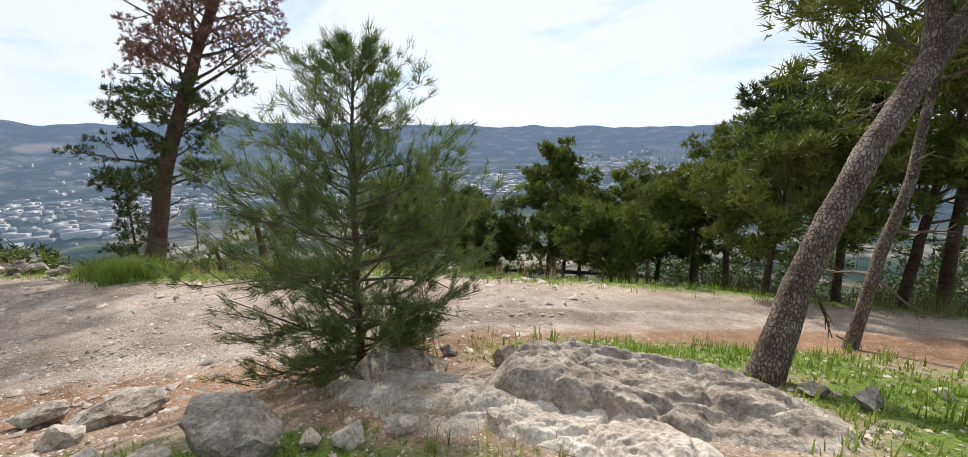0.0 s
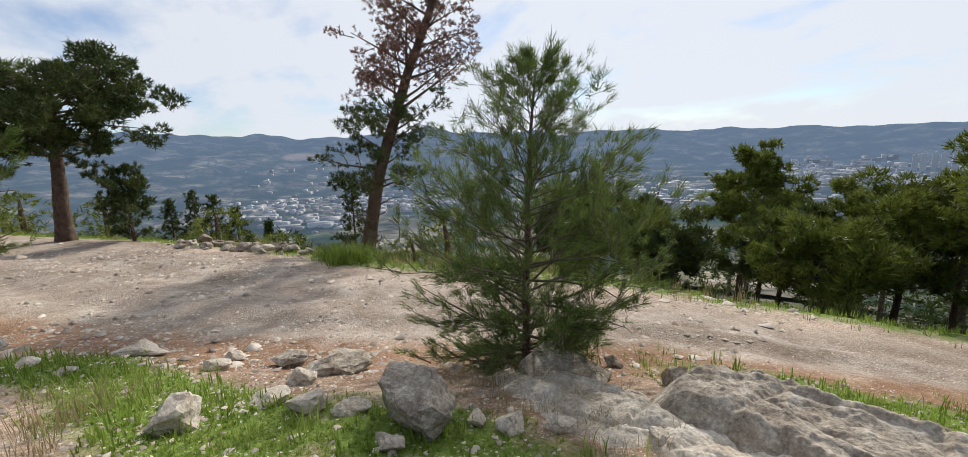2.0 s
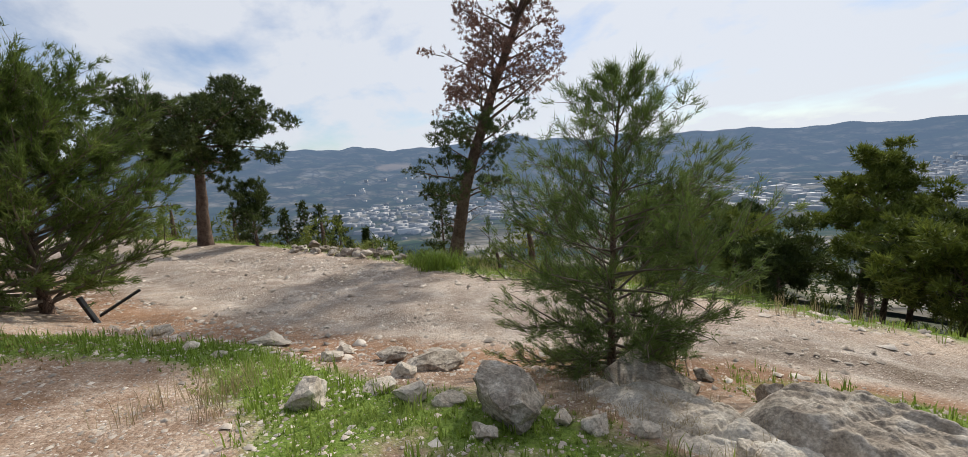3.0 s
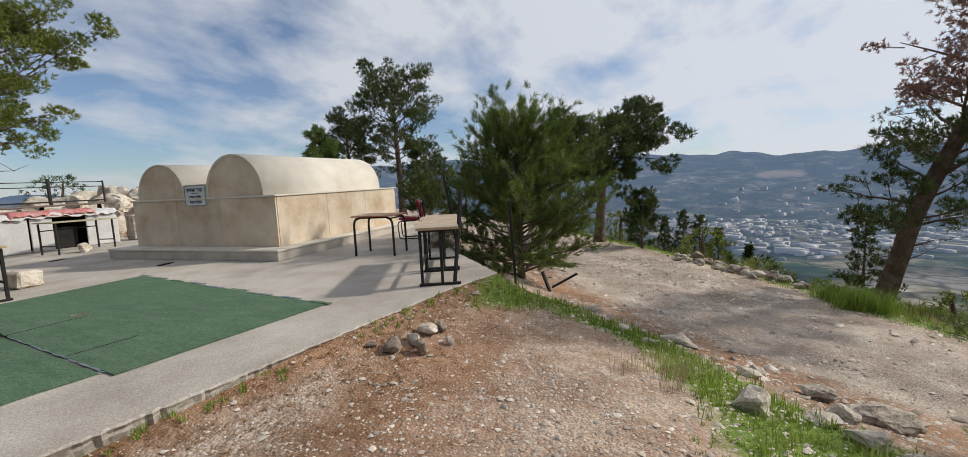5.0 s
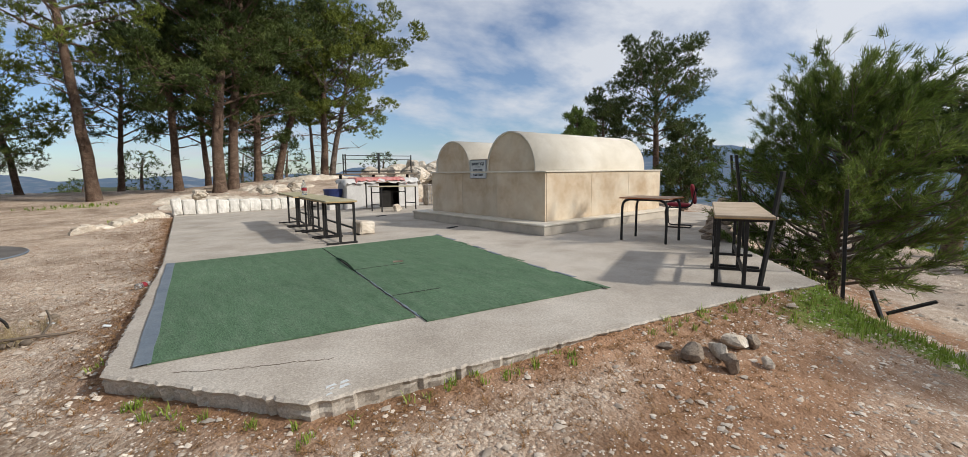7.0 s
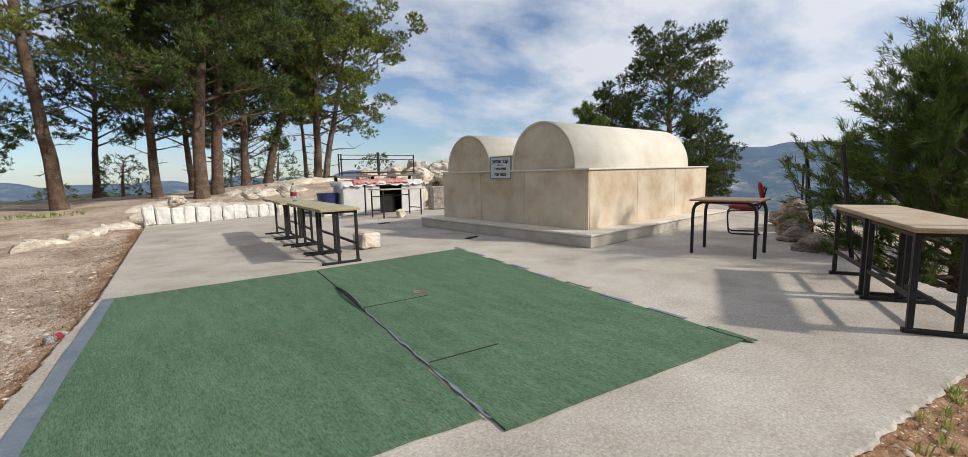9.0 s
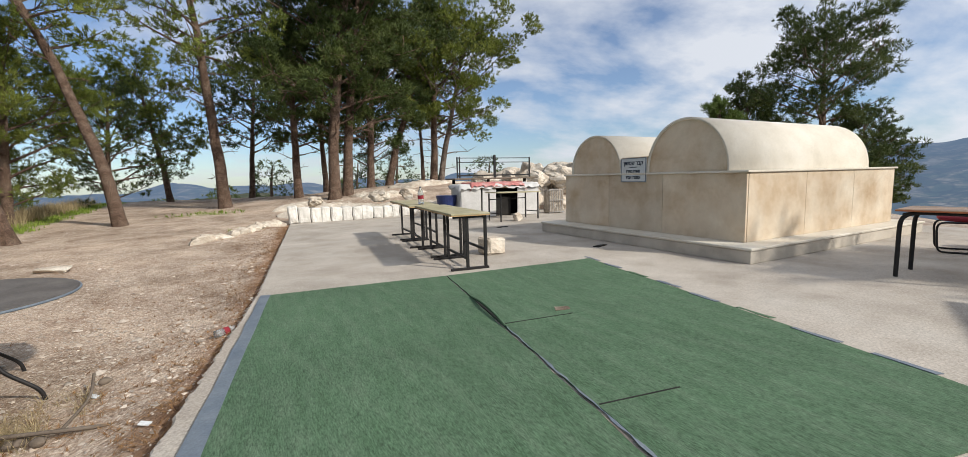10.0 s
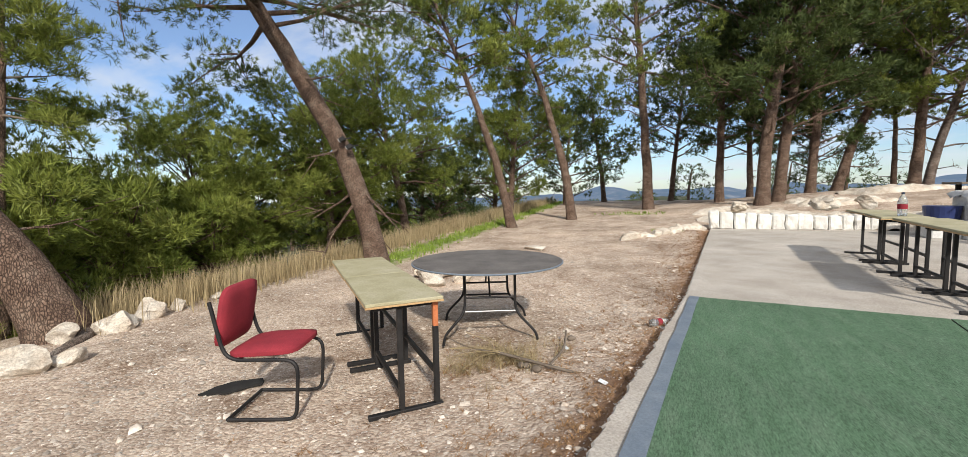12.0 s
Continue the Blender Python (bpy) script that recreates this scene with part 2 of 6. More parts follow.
M_WALLWHITE = surface("town_plaster", [(0.5, 0.48, 0.45), (0.62, 0.6, 0.57)], 0.05, 1, 0.9, 0, island=0.25)


def ground_material():
    m = bpy.data.materials.new("hill_ground")
    m.use_nodes = True
    n, l = m.node_tree.nodes, m.node_tree.links
    b = n["Principled BSDF"]
    tc = n.new("ShaderNodeTexCoord")

    def noise_at(scale, detail=6, rough=0.65):
        t = n.new("ShaderNodeTexNoise")
        t.inputs["Scale"].default_value, t.inputs["Detail"].default_value, t.inputs["Roughness"].default_value = scale, detail, rough
        l.new(tc.outputs["Object"], t.inputs[0])
        return t.outputs[0]

    def ramp_of(fac, stops):
        r = n.new("ShaderNodeValToRGB")
        while len(r.color_ramp.elements) < len(stops):
            r.color_ramp.elements.new(0.5)
        for e, (p, c) in zip(r.color_ramp.elements, stops):
            e.position, e.color = p, (*c, 1)
        l.new(fac, r.inputs[0])
        return r.outputs[0]

    def blend(fac, a, c, kind="MIX"):
        x = n.new("ShaderNodeMix"); x.data_type = "RGBA"; x.blend_type = kind
        if isinstance(fac, float):
            x.inputs["Factor"].default_value = fac
        else:
            l.new(fac, x.inputs["Factor"])
        l.new(a, x.inputs["A"]); l.new(c, x.inputs["B"])
        return x.outputs["Result"]

    def masked(name, scale, width=0.25):
        at = n.new("ShaderNodeAttribute"); at.attribute_name = name
        s = n.new("ShaderNodeMath"); s.operation = "SUBTRACT"
        l.new(at.outputs["Fac"], s.inputs[0]); l.new(noise_at(scale, 7, 0.7), s.inputs[1])
        r = n.new("ShaderNodeMapRange")
        r.inputs["From Min"].default_value, r.inputs["From Max"].default_value = -width / 2, width / 2
        l.new(s.outputs[0], r.inputs[0])
        return r.outputs[0]

    coarse, mid, grit = noise_at(1.1, 9, 0.75), noise_at(9), noise_at(48, 5, 0.8)
    soil = ramp_of(coarse, [(0.34, (0.3, 0.195, 0.13)), (0.48, (0.46, 0.365, 0.28)), (0.62, (0.66, 0.565, 0.46))])
    gravel = ramp_of(grit, [(0.36, (0.13, 0.08, 0.05)), (0.5, (0.44, 0.325, 0.24)), (0.64, (0.78, 0.69, 0.58))])
    chips = n.new("ShaderNodeTexVoronoi"); chips.inputs["Scale"].default_value = 48
    l.new(tc.outputs["Object"], chips.inputs["Vector"])
    stony = ramp_of(chips.outputs["Color"], [(0.15, (0.2, 0.12, 0.08)), (0.5, (0.48, 0.355, 0.265)), (0.8, (0.72, 0.61, 0.5))])
    base = blend(0.45, blend(0.5, soil, gravel), stony)
    # pale chips lie loose on the soil, and worn or damp patches cross it
    flakes = n.new("ShaderNodeTexVoronoi"); flakes.inputs["Scale"].default_value = 52; flakes.inputs["Randomness"].default_value = 1.0
    l.new(tc.outputs["Object"], flakes.inputs["Vector"])
    lone = n.new("ShaderNodeSeparateColor"); l.new(flakes.outputs["Color"], lone.inputs[0])
    some = n.new("ShaderNodeMath"); some.operation = "GREATER_THAN"; some.inputs[1].default_value = 0.78
    l.new(lone.outputs[0], some.inputs[0])
    small = n.new("ShaderNodeMath"); small.operation = "LESS_THAN"; small.inputs[1].default_value = 0.3
    l.new(flakes.outputs["Distance"], small.inputs[0])
    chip = n.new("ShaderNodeMath"); chip.operation = "MULTIPLY"
    l.new(some.outputs[0], chip.inputs[0]); l.new(small.outputs[0], chip.inputs[1])
    pale = ramp_of(lone.outputs[1], [(0.1, (0.42, 0.36, 0.3)), (0.6, (0.66, 0.61, 0.54)), (0.9, (0.8, 0.77, 0.72))])
    patch = ramp_of(noise_at(0.55, 8, 0.72), [(0.36, (0.62, 0.6, 0.57)), (0.5, (0.95, 0.95, 0.95)), (0.62, (1.15, 1.14, 1.12))])
    road = blend(0.5, ramp_of(noise_at(1.4, 8, 0.75), [(0.36, (0.23, 0.18, 0.145)), (0.5, (0.35, 0.3, 0.255)), (0.62, (0.56, 0.52, 0.47))]), gravel)
    red = ramp_of(mid, [(0.3, (0.25, 0.135, 0.075)), (0.7, (0.42, 0.26, 0.165))])
    green = ramp_of(noise_at(30), [(0.3, (0.1, 0.15, 0.025)), (0.55, (0.18, 0.26, 0.045)), (0.75, (0.3, 0.29, 0.12))])
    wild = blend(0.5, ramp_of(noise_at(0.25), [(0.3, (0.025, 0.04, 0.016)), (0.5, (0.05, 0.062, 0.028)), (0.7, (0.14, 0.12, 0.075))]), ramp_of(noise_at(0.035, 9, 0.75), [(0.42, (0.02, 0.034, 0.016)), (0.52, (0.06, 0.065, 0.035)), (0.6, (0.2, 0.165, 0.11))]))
    c = blend(masked("road", 1.2, 0.4), base, road)
    c = blend(masked("red", 2.2, 0.5), c, red)
    c = blend(1.0, c, patch, "MULTIPLY")
    c = blend(chip.outputs[0], c, pale)
    c = blend(masked("grass", 2.5, 0.3), c, green)
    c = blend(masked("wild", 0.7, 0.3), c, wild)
    l.new(c, b.inputs["Base Color"])
    b.inputs["Roughness"].default_value = 0.95
    b.inputs["Specular IOR Level"].default_value = 0.2
    h = n.new("ShaderNodeMath"); h.operation = "MULTIPLY_ADD"; h.inputs[1].default_value = 0.6
    l.new(grit, h.inputs[0]); l.new(mid, h.inputs[2])
    hh = n.new("ShaderNodeMath"); hh.operation = "MULTIPLY_ADD"; hh.inputs[1].default_value = -0.5
    l.new(chips.outputs["Distance"], hh.inputs[0]); l.new(h.outputs[0], hh.inputs[2])
    h = hh
    bp = n.new("ShaderNodeBump"); bp.inputs["Strength"].default_value = 0.9; bp.inputs["Distance"].default_value = 0.02
    l.new(h.outputs[0], bp.inputs["Height"]); l.new(bp.outputs[0], b.inputs["Normal"])
    return m


def distance_material():
    """The far valley and hills, with haze painted in as a blue glow."""
    m = bpy.data.materials.new("far_hills")
    m.use_nodes = True
    n, l = m.node_tree.nodes, m.node_tree.links
    b = n["Principled BSDF"]
    tc = n.new("ShaderNodeTexCoord")
    mp = n.new("ShaderNodeMapping"); mp.inputs["Scale"].default_value = (0.006, 0.006, 0.016)
    l.new(tc.outputs["Object"], mp.inputs[0])
    t = n.new("ShaderNodeTexNoise"); t.inputs["Scale"].default_value = 1.0; t.inputs["Detail"].default_value = 9; t.inputs["Roughness"].default_value = 0.68
    l.new(mp.outputs[0], t.inputs[0])
    r = n.new("ShaderNodeValToRGB")
    for e, (p, c) in zip([r.color_ramp.elements[0], r.color_ramp.elements[1], r.color_ramp.elements.new(0.5), r.color_ramp.elements.new(0.56)],
                         [(0.40, (0.025, 0.045, 0.02)), (0.66, (0.5, 0.4, 0.29)), (0.49, (0.055, 0.07, 0.035)), (0.56, (0.2, 0.17, 0.11))]):
        e.position, e.color = p, (*c, 1)
    l.new(t.outputs[0], r.inputs[0])
    vo = n.new("ShaderNodeTexVoronoi"); vo.inputs["Scale"].default_value = 0.011
    l.new(tc.outputs["Object"], vo.inputs["Vector"])
    field = n.new("ShaderNodeMapRange"); field.inputs["To Min"].default_value, field.inputs["To Max"].default_value = 0.45, 1.7
    l.new(vo.outputs["Color"], field.inputs[0])
    belt = n.new("ShaderNodeTexVoronoi"); belt.feature = "DISTANCE_TO_EDGE"; belt.inputs["Scale"].default_value = 0.011
    l.new(tc.outputs["Object"], belt.inputs["Vector"])
    line = n.new("ShaderNodeMapRange"); line.inputs["From Max"].default_value = 0.1; line.inputs["To Min"].default_value = 0.35
    l.new(belt.outputs["Distance"], line.inputs[0])
    fm = n.new("ShaderNodeMath"); fm.operation = "MULTIPLY"
    l.new(field.outputs[0], fm.inputs[0]); l.new(line.outputs[0], fm.inputs[1])
    sc = n.new("ShaderNodeVectorMath"); sc.operation = "SCALE"
    l.new(r.outputs[0], sc.inputs[0]); l.new(fm.outputs[0], sc.inputs["Scale"])
    # an old quarry and bare slopes show as pale earth
    cut = n.new("ShaderNodeAttribute"); cut.attribute_name = "bare"
    torn = n.new("ShaderNodeMath"); torn.operation = "MULTIPLY"
    l.new(cut.outputs["Fac"], torn.inputs[0]); l.new(t.outputs[0], torn.inputs[1])
    open_cut = n.new("ShaderNodeMapRange"); open_cut.inputs["From Min"].default_value, open_cut.inputs["From Max"].default_value = 0.2, 0.4
    l.new(torn.outputs[0], open_cut.inputs[0])
    earth = n.new("ShaderNodeMix"); earth.data_type = "RGBA"; earth.inputs["B"].default_value = (0.62, 0.46, 0.32, 1)
    l.new(open_cut.outputs[0], earth.inputs["Factor"]); l.new(sc.outputs[0], earth.inputs["A"])
    l.new(earth.outputs["Result"], b.inputs["Base Color"])
    b.inputs["Roughness"].default_value = 1.0
    b.inputs["Specular IOR Level"].default_value = 0.0
    # blue emission stands in for haze, mixed over the hill colours
    at = n.new("ShaderNodeAttribute"); at.attribute_name = "haze_glow"
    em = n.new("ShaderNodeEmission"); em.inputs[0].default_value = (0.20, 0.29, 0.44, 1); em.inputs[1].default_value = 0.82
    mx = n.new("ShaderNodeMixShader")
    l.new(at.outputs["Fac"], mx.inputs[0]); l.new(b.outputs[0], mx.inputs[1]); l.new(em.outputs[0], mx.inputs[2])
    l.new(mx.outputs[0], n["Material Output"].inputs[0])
    return m


M_GROUND, M_FAR = ground_material(), distance_material()

# ---- building blocks ----
RNG = np.random.default_rng(7)


def mesh_np(name, verts, faces, material, smooth=False):
    """A mesh from arrays: verts (n, 3), faces (m, 3) or (m, 4)."""
    verts, faces = np.asarray(verts, np.float32), np.asarray(faces, np.int32)
    me = bpy.data.meshes.new(name)
    me.vertices.add(len(verts)); me.vertices.foreach_set("co", verts.ravel())
    k = faces.shape[1]
    me.loops.add(faces.size); me.loops.foreach_set("vertex_index", faces.ravel())
    me.polygons.add(len(faces))
    me.polygons.foreach_set("loop_start", np.arange(0, faces.size, k, dtype=np.int32))
    if smooth:
        me.polygons.foreach_set("use_smooth", np.ones(len(faces), bool))
    me.materials.append(material)
    me.update(calc_edges=True)
    return me


def thing(name, label, category, loc=(0, 0, 0), rz=0.0, group="", kind=""):
    ob = new(name)
    ob.empty_display_size = 0.1
    ob.matrix_basis = pose(*loc, 0, 0, rz)
    return tagged(ob, label, category, group, kind)


def part(name, bm, material, parent, label="", smooth=False):
    """Links a bmesh as one mesh object under a thing or a part."""
    me = bpy.data.meshes.new(name)
    if smooth:
        for f in bm.faces:
            f.smooth = True
    bm.to_mesh(me); bm.free()
    me.materials.append(material)
    ob = new(name, me)
    ob.parent = parent
    return tagged(ob, label)


def single(name, bm, material, label, category, group="", kind="", smooth=False):
    ob = part(name, bm, material, None, label, smooth)
    return tagged(ob, label, category, group, kind)


def add_box(bm, size, loc=(0, 0, 0), rot=(0, 0, 0), bevel=0.004):
    g = bmesh.ops.create_cube(bm, size=1.0)
    bmesh.ops.scale(bm, vec=size, verts=g["verts"])
    if bevel:
        edges = list({e for v in g["verts"] for e in v.link_edges})
        out = bmesh.ops.bevel(bm, geom=edges, offset=min(bevel, 0.45 * min(size)), segments=1, affect="EDGES")
        verts = out["verts"]
        verts = list({v for f in out["faces"] for v in f.verts} | set(verts))
    else:
        verts = g["verts"]
    bmesh.ops.transform(bm, matrix=pose(*loc, *rot), verts=verts)
    return bm


def box(size, loc=(0, 0, 0), rot=(0, 0, 0), bevel=0.004):
    return add_box(bmesh.new(), size, loc, rot, bevel)


def bar(a, b, w, bevel=0.003, h=None):
    """A square tube from a to b."""
    a, b = Vector(a), Vector(b)
    m = (b - a).to_track_quat("Z", "Y").to_matrix().to_4x4()
    bm = box((w, h or w, (b - a).length), (0, 0, 0), (0, 0, 0), bevel)
    bmesh.ops.transform(bm, matrix=Matrix.Translation((a + b) / 2) @ m, verts=bm.verts)
    return bm


def tube_arrays(pts, radii, sides=8, rough=0.0, seed=0):
    pts, radii = np.asarray(pts, float), np.asarray(radii, float)
    n = len(pts)
    tan = np.gradient(pts, axis=0)
    tan /= np.linalg.norm(tan, axis=1)[:, None] + 1e-9
    ref = np.where(np.abs(tan[:, 2:3]) > 0.9, np.array([[1.0, 0, 0]]), np.array([[0, 0, 1.0]]))
    u = np.cross(tan, ref); u /= np.linalg.norm(u, axis=1)[:, None] + 1e-9
    for i in range(1, n):
        u[i] = u[i - 1] - tan[i] * np.dot(u[i - 1], tan[i]); u[i] /= np.linalg.norm(u[i]) + 1e-9
    w = np.cross(tan, u)
    ang = np.linspace(0, 2 * np.pi, sides, endpoint=False)
    rr = radii[:, None] * np.ones(sides)
    if rough:
        rr = rr * (1 + rough * np.random.default_rng(seed).uniform(-1, 1, (n, sides)))
    v = pts[:, None] + rr[..., None] * (np.cos(ang)[None, :, None] * u[:, None] + np.sin(ang)[None, :, None] * w[:, None])
    i, j = np.meshgrid(np.arange(n - 1), np.arange(sides), indexing="ij")
    f = np.stack([i * sides + j, i * sides + (j + 1) % sides, (i + 1) * sides + (j + 1) % sides, (i + 1) * sides + j], -1).reshape(-1, 4)
    return v.reshape(-1, 3), f


def join_arrays(pieces):
    vs, fs, k = [], [], 0
    for v, f in pieces:
        vs.append(v); fs.append(f + k); k += len(v)
    return np.concatenate(vs), np.concatenate(fs)


def smooth_path(pts, n):
    pts = np.asarray(pts, float)
    k = np.r_[0, np.cumsum(np.linalg.norm(np.diff(pts, axis=0), axis=1))]
    t = np.linspace(0, k[-1], n)
    q = np.stack([np.interp(t, k, pts[:, i]) for i in range(3)], 1)
    for _ in range(2):
        q[1:-1] = 0.25 * q[:-2] + 0.5 * q[1:-1] + 0.25 * q[2:]
    return q


def tube_part(name, pts, r, material, parent, label="", sides=8, n=0):
    p = smooth_path(pts, n) if n else np.asarray(pts, float)
    v, f = tube_arrays(p, np.full(len(p), r), sides)
    ob = new(name, mesh_np(name, v, f, material, True))
    ob.parent = parent
    return tagged(ob, label)


# ---- the lie of the land ----
ROAD_EDGE = np.array([(44, 160), (40, 60), (34, 18), (24, 4), (14, -3.2), (9, -6.2), (6.9, -7.8), (5.4, -9.2), (4.3, -10.4), (2.7, -12.2), (1.3, -13.0),
                      (-0.4, -14.0), (-1.8, -14.5), (-8, -16), (-30, -22), (-120, -60)], float)


def off_road_edge(x, y):
    """Metres from the road's upper edge: minus on the hilltop, plus on the road and below it."""
    best, sign = np.full(np.shape(x), 1e9), np.ones(np.shape(x))
    for (ax, ay), (bx, by) in zip(ROAD_EDGE[:-1], ROAD_EDGE[1:]):
        dx, dy = bx - ax, by - ay
        t = np.clip(((x - ax) * dx + (y - ay) * dy) / (dx * dx + dy * dy), 0, 1)
        d = np.hypot(x - ax - t * dx, y - ay - t * dy)
        side = np.where(dx * (y - ay) - dy * (x - ax) > 0, 1.0, -1.0)
        near = d < best
        best, sign = np.where(near, d, best), np.where(near, side, sign)
    return best * sign


SLAB = [(-0.66, -3.5), (0.14, -4.63), (1.19, -4.86), (2.21, -5.08), (4.0, -5.44), (4.85, -5.72), (5.9, -4.9), (6.7, -4.25), (8.7, -3.4), (11.6, -2.2), (11.4, 3.0), (9.6, 7.6), (5.0, 8.6), (0.95, 8.35), (-0.02, 0.3)]


def off_slab(x, y):
    """Metres outside the platform's outline, minus inside."""
    best, inside = np.full(np.shape(x), 1e9), np.zeros(np.shape(x), bool)
    for (ax, ay), (bx, by) in zip(SLAB, SLAB[1:] + SLAB[:1]):
        dx, dy = bx - ax, by - ay
        t = np.clip(((x - ax) * dx + (y - ay) * dy) / (dx * dx + dy * dy), 0, 1)
        best = np.minimum(best, np.hypot(x - ax - t * dx, y - ay - t * dy))
        inside ^= ((ay > y) != (by > y)) & (x < dx * (y - ay) / (dy if dy else 1e-9) + ax)
    return np.where(inside, -best, best)


def down_road(x, y):
    """The same, with the road's changing width evened out: 4.6 is always its lower edge."""
    s = off_road_edge(x, y)
    w = np.interp(x, [-2.2, 0, 1.8, 4.2, 7.6, 11.9, 18], [1.3, 1.6, 2.0, 2.5, 3.7, 5.0, 5.2])
    return s + (4.6 - w) * np.clip(s / w, 0, 1)


def ripple(x, y, k, seed=0.0):
    return (np.sin(x * k + seed) * np.cos(y * k * 1.13 + 2.1 * seed) + 0.6 * np.sin(x * k * 2.17 + y * k * 1.71 + seed) + 0.35 * np.cos(x * k * 4.3 - y * k * 3.9 + seed)) / 1.95


def ground_z(x, y):
    x, y = np.asarray(x, float), np.asarray(y, float)
    s = down_road(x, y)
    z = -0.26 + 0.032 * np.clip(y - 1, 0, 18) + 0 * x
    z += 0.75 * np.exp(-((x - 8) / 6.5) ** 2 - ((y - 14.5) / 5.5) ** 2) + 0.5 * np.exp(-((x - 11) / 3.5) ** 2 - ((y - 9.5) / 3.5) ** 2)
    z += np.interp(s, [-9, -5.5, -3.5, -2, -0.6, 0, 4.6, 5.6, 7.5, 11, 20, 60, 200, 450, 900, 2500], [0, 0, -0.1, -0.45, -0.92, -1.02, -1.38, -1.55, -2.3, -3.9, -7.0, -24, -75, -146, -270, -420])
    z -= 0.05 * (np.exp(-((s - 1.1) / 0.3) ** 2) + np.exp(-((s - 2.8) / 0.32) ** 2)) - 0.03 * np.exp(-((s - 1.95) / 0.4) ** 2)
    west, north = np.clip(-5.9 - x, 0, 4000), np.clip(y - 24, 0, 4000)
    z -= np.interp(west, [0, 1.5, 6, 40, 200, 1000], [0, 0.25, 1.6, 5.5, 22, 60]) + np.interp(north, [0, 3, 12, 60, 1000], [0, 0.4, 2.5, 10, 70])
    rough = np.clip(np.hypot(x, y + 4) / 10, 0.5, 2.0)
    z += 0.018 * ripple(x, y, 2.3) * rough + 0.010 * ripple(x, y, 6.1, 1.3)
    z += np.clip(0.4 * (np.hypot(x, y) - 120) / 100, 0, 5) * ripple(x, y, 0.02, 4)
    z -= 0.075 * np.exp(-((x + 2.5) / 1.5) ** 4 - ((y + 2.3) / 1.3) ** 4)
    d = off_slab(x, y)
    rim = np.where(y < -3.2, np.interp(x, [-0.7, 0.3, 1.3, 2.4, 5], [-0.12, -0.12, -0.07, -0.02, -0.015]), -0.07)
    z = z + (rim - z) * np.exp(-np.clip(d, 0, 50) / 0.55)
    return np.where(d < -0.3, np.minimum(z, -0.22), z)


def gz(x, y):
    return float(ground_z(np.array([x]), np.array([y]))[0])


def build_ground():
    rings = np.concatenate([[0.02], 0.4 * np.exp(np.arange(0, 312) * 0.030), [4900]])
    turns = 520
    ang = np.linspace(0, 2 * np.pi, turns, endpoint=False)
    r, a = np.meshgrid(rings, ang, indexing="ij")
    x, y = 1.2 + r * np.cos(a), -6.5 + r * np.sin(a)
    z = ground_z(x, y)
    i, j = np.meshgrid(np.arange(len(rings) - 1), np.arange(turns), indexing="ij")
    f = np.stack([i * turns + j, (i + 1) * turns + j, (i + 1) * turns + (j + 1) % turns, i * turns + (j + 1) % turns], -1).reshape(-1, 4)
    me = mesh_np("ground", np.stack([x, y, z], -1).reshape(-1, 3), f, M_GROUND, True)
    s = down_road(x, y)
    masks = {
        "road": np.clip(1.25 - np.abs(s - 2.3) / 2.8, 0, 1) * (r < 90),
        "grass": grass_cover(x, y, s),
        "red": np.clip(0.55 - np.abs(s + 0.3) / 2.2, 0, 1) + np.clip(0.7 - np.clip(off_slab(x, y), 0, 9) / 0.5, 0, 1) * (x < 5) + 0.42 * np.exp(-((x - 2.4) / 1.8) ** 2 - ((y + 5.9) / 0.6) ** 2) + (0.2 + 0.25 * np.clip((-5.2 - y) / 0.6, 0, 1)) * np.clip(0.5 - s, 0, 1),
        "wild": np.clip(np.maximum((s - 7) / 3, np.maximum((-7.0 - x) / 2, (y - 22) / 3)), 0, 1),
    }
    for key, value in masks.items():
        me.attributes.new(key, "FLOAT", "POINT").data.foreach_set("value", value.astype(np.float32).ravel())
    tagged(new("ground", me), "stony hilltop ground with gravel, soil and patches of grass", "ground", kind="structure")


def blob(x, y, cx, cy, rx, ry=None, rot=0.0):
    c, s_ = math.cos(radians(rot)), math.sin(radians(rot))
    u, v = (x - cx) * c + (y - cy) * s_, -(x - cx) * s_ + (y - cy) * c
    return np.exp(-(u / rx) ** 2 - (v / (ry or rx)) ** 2)


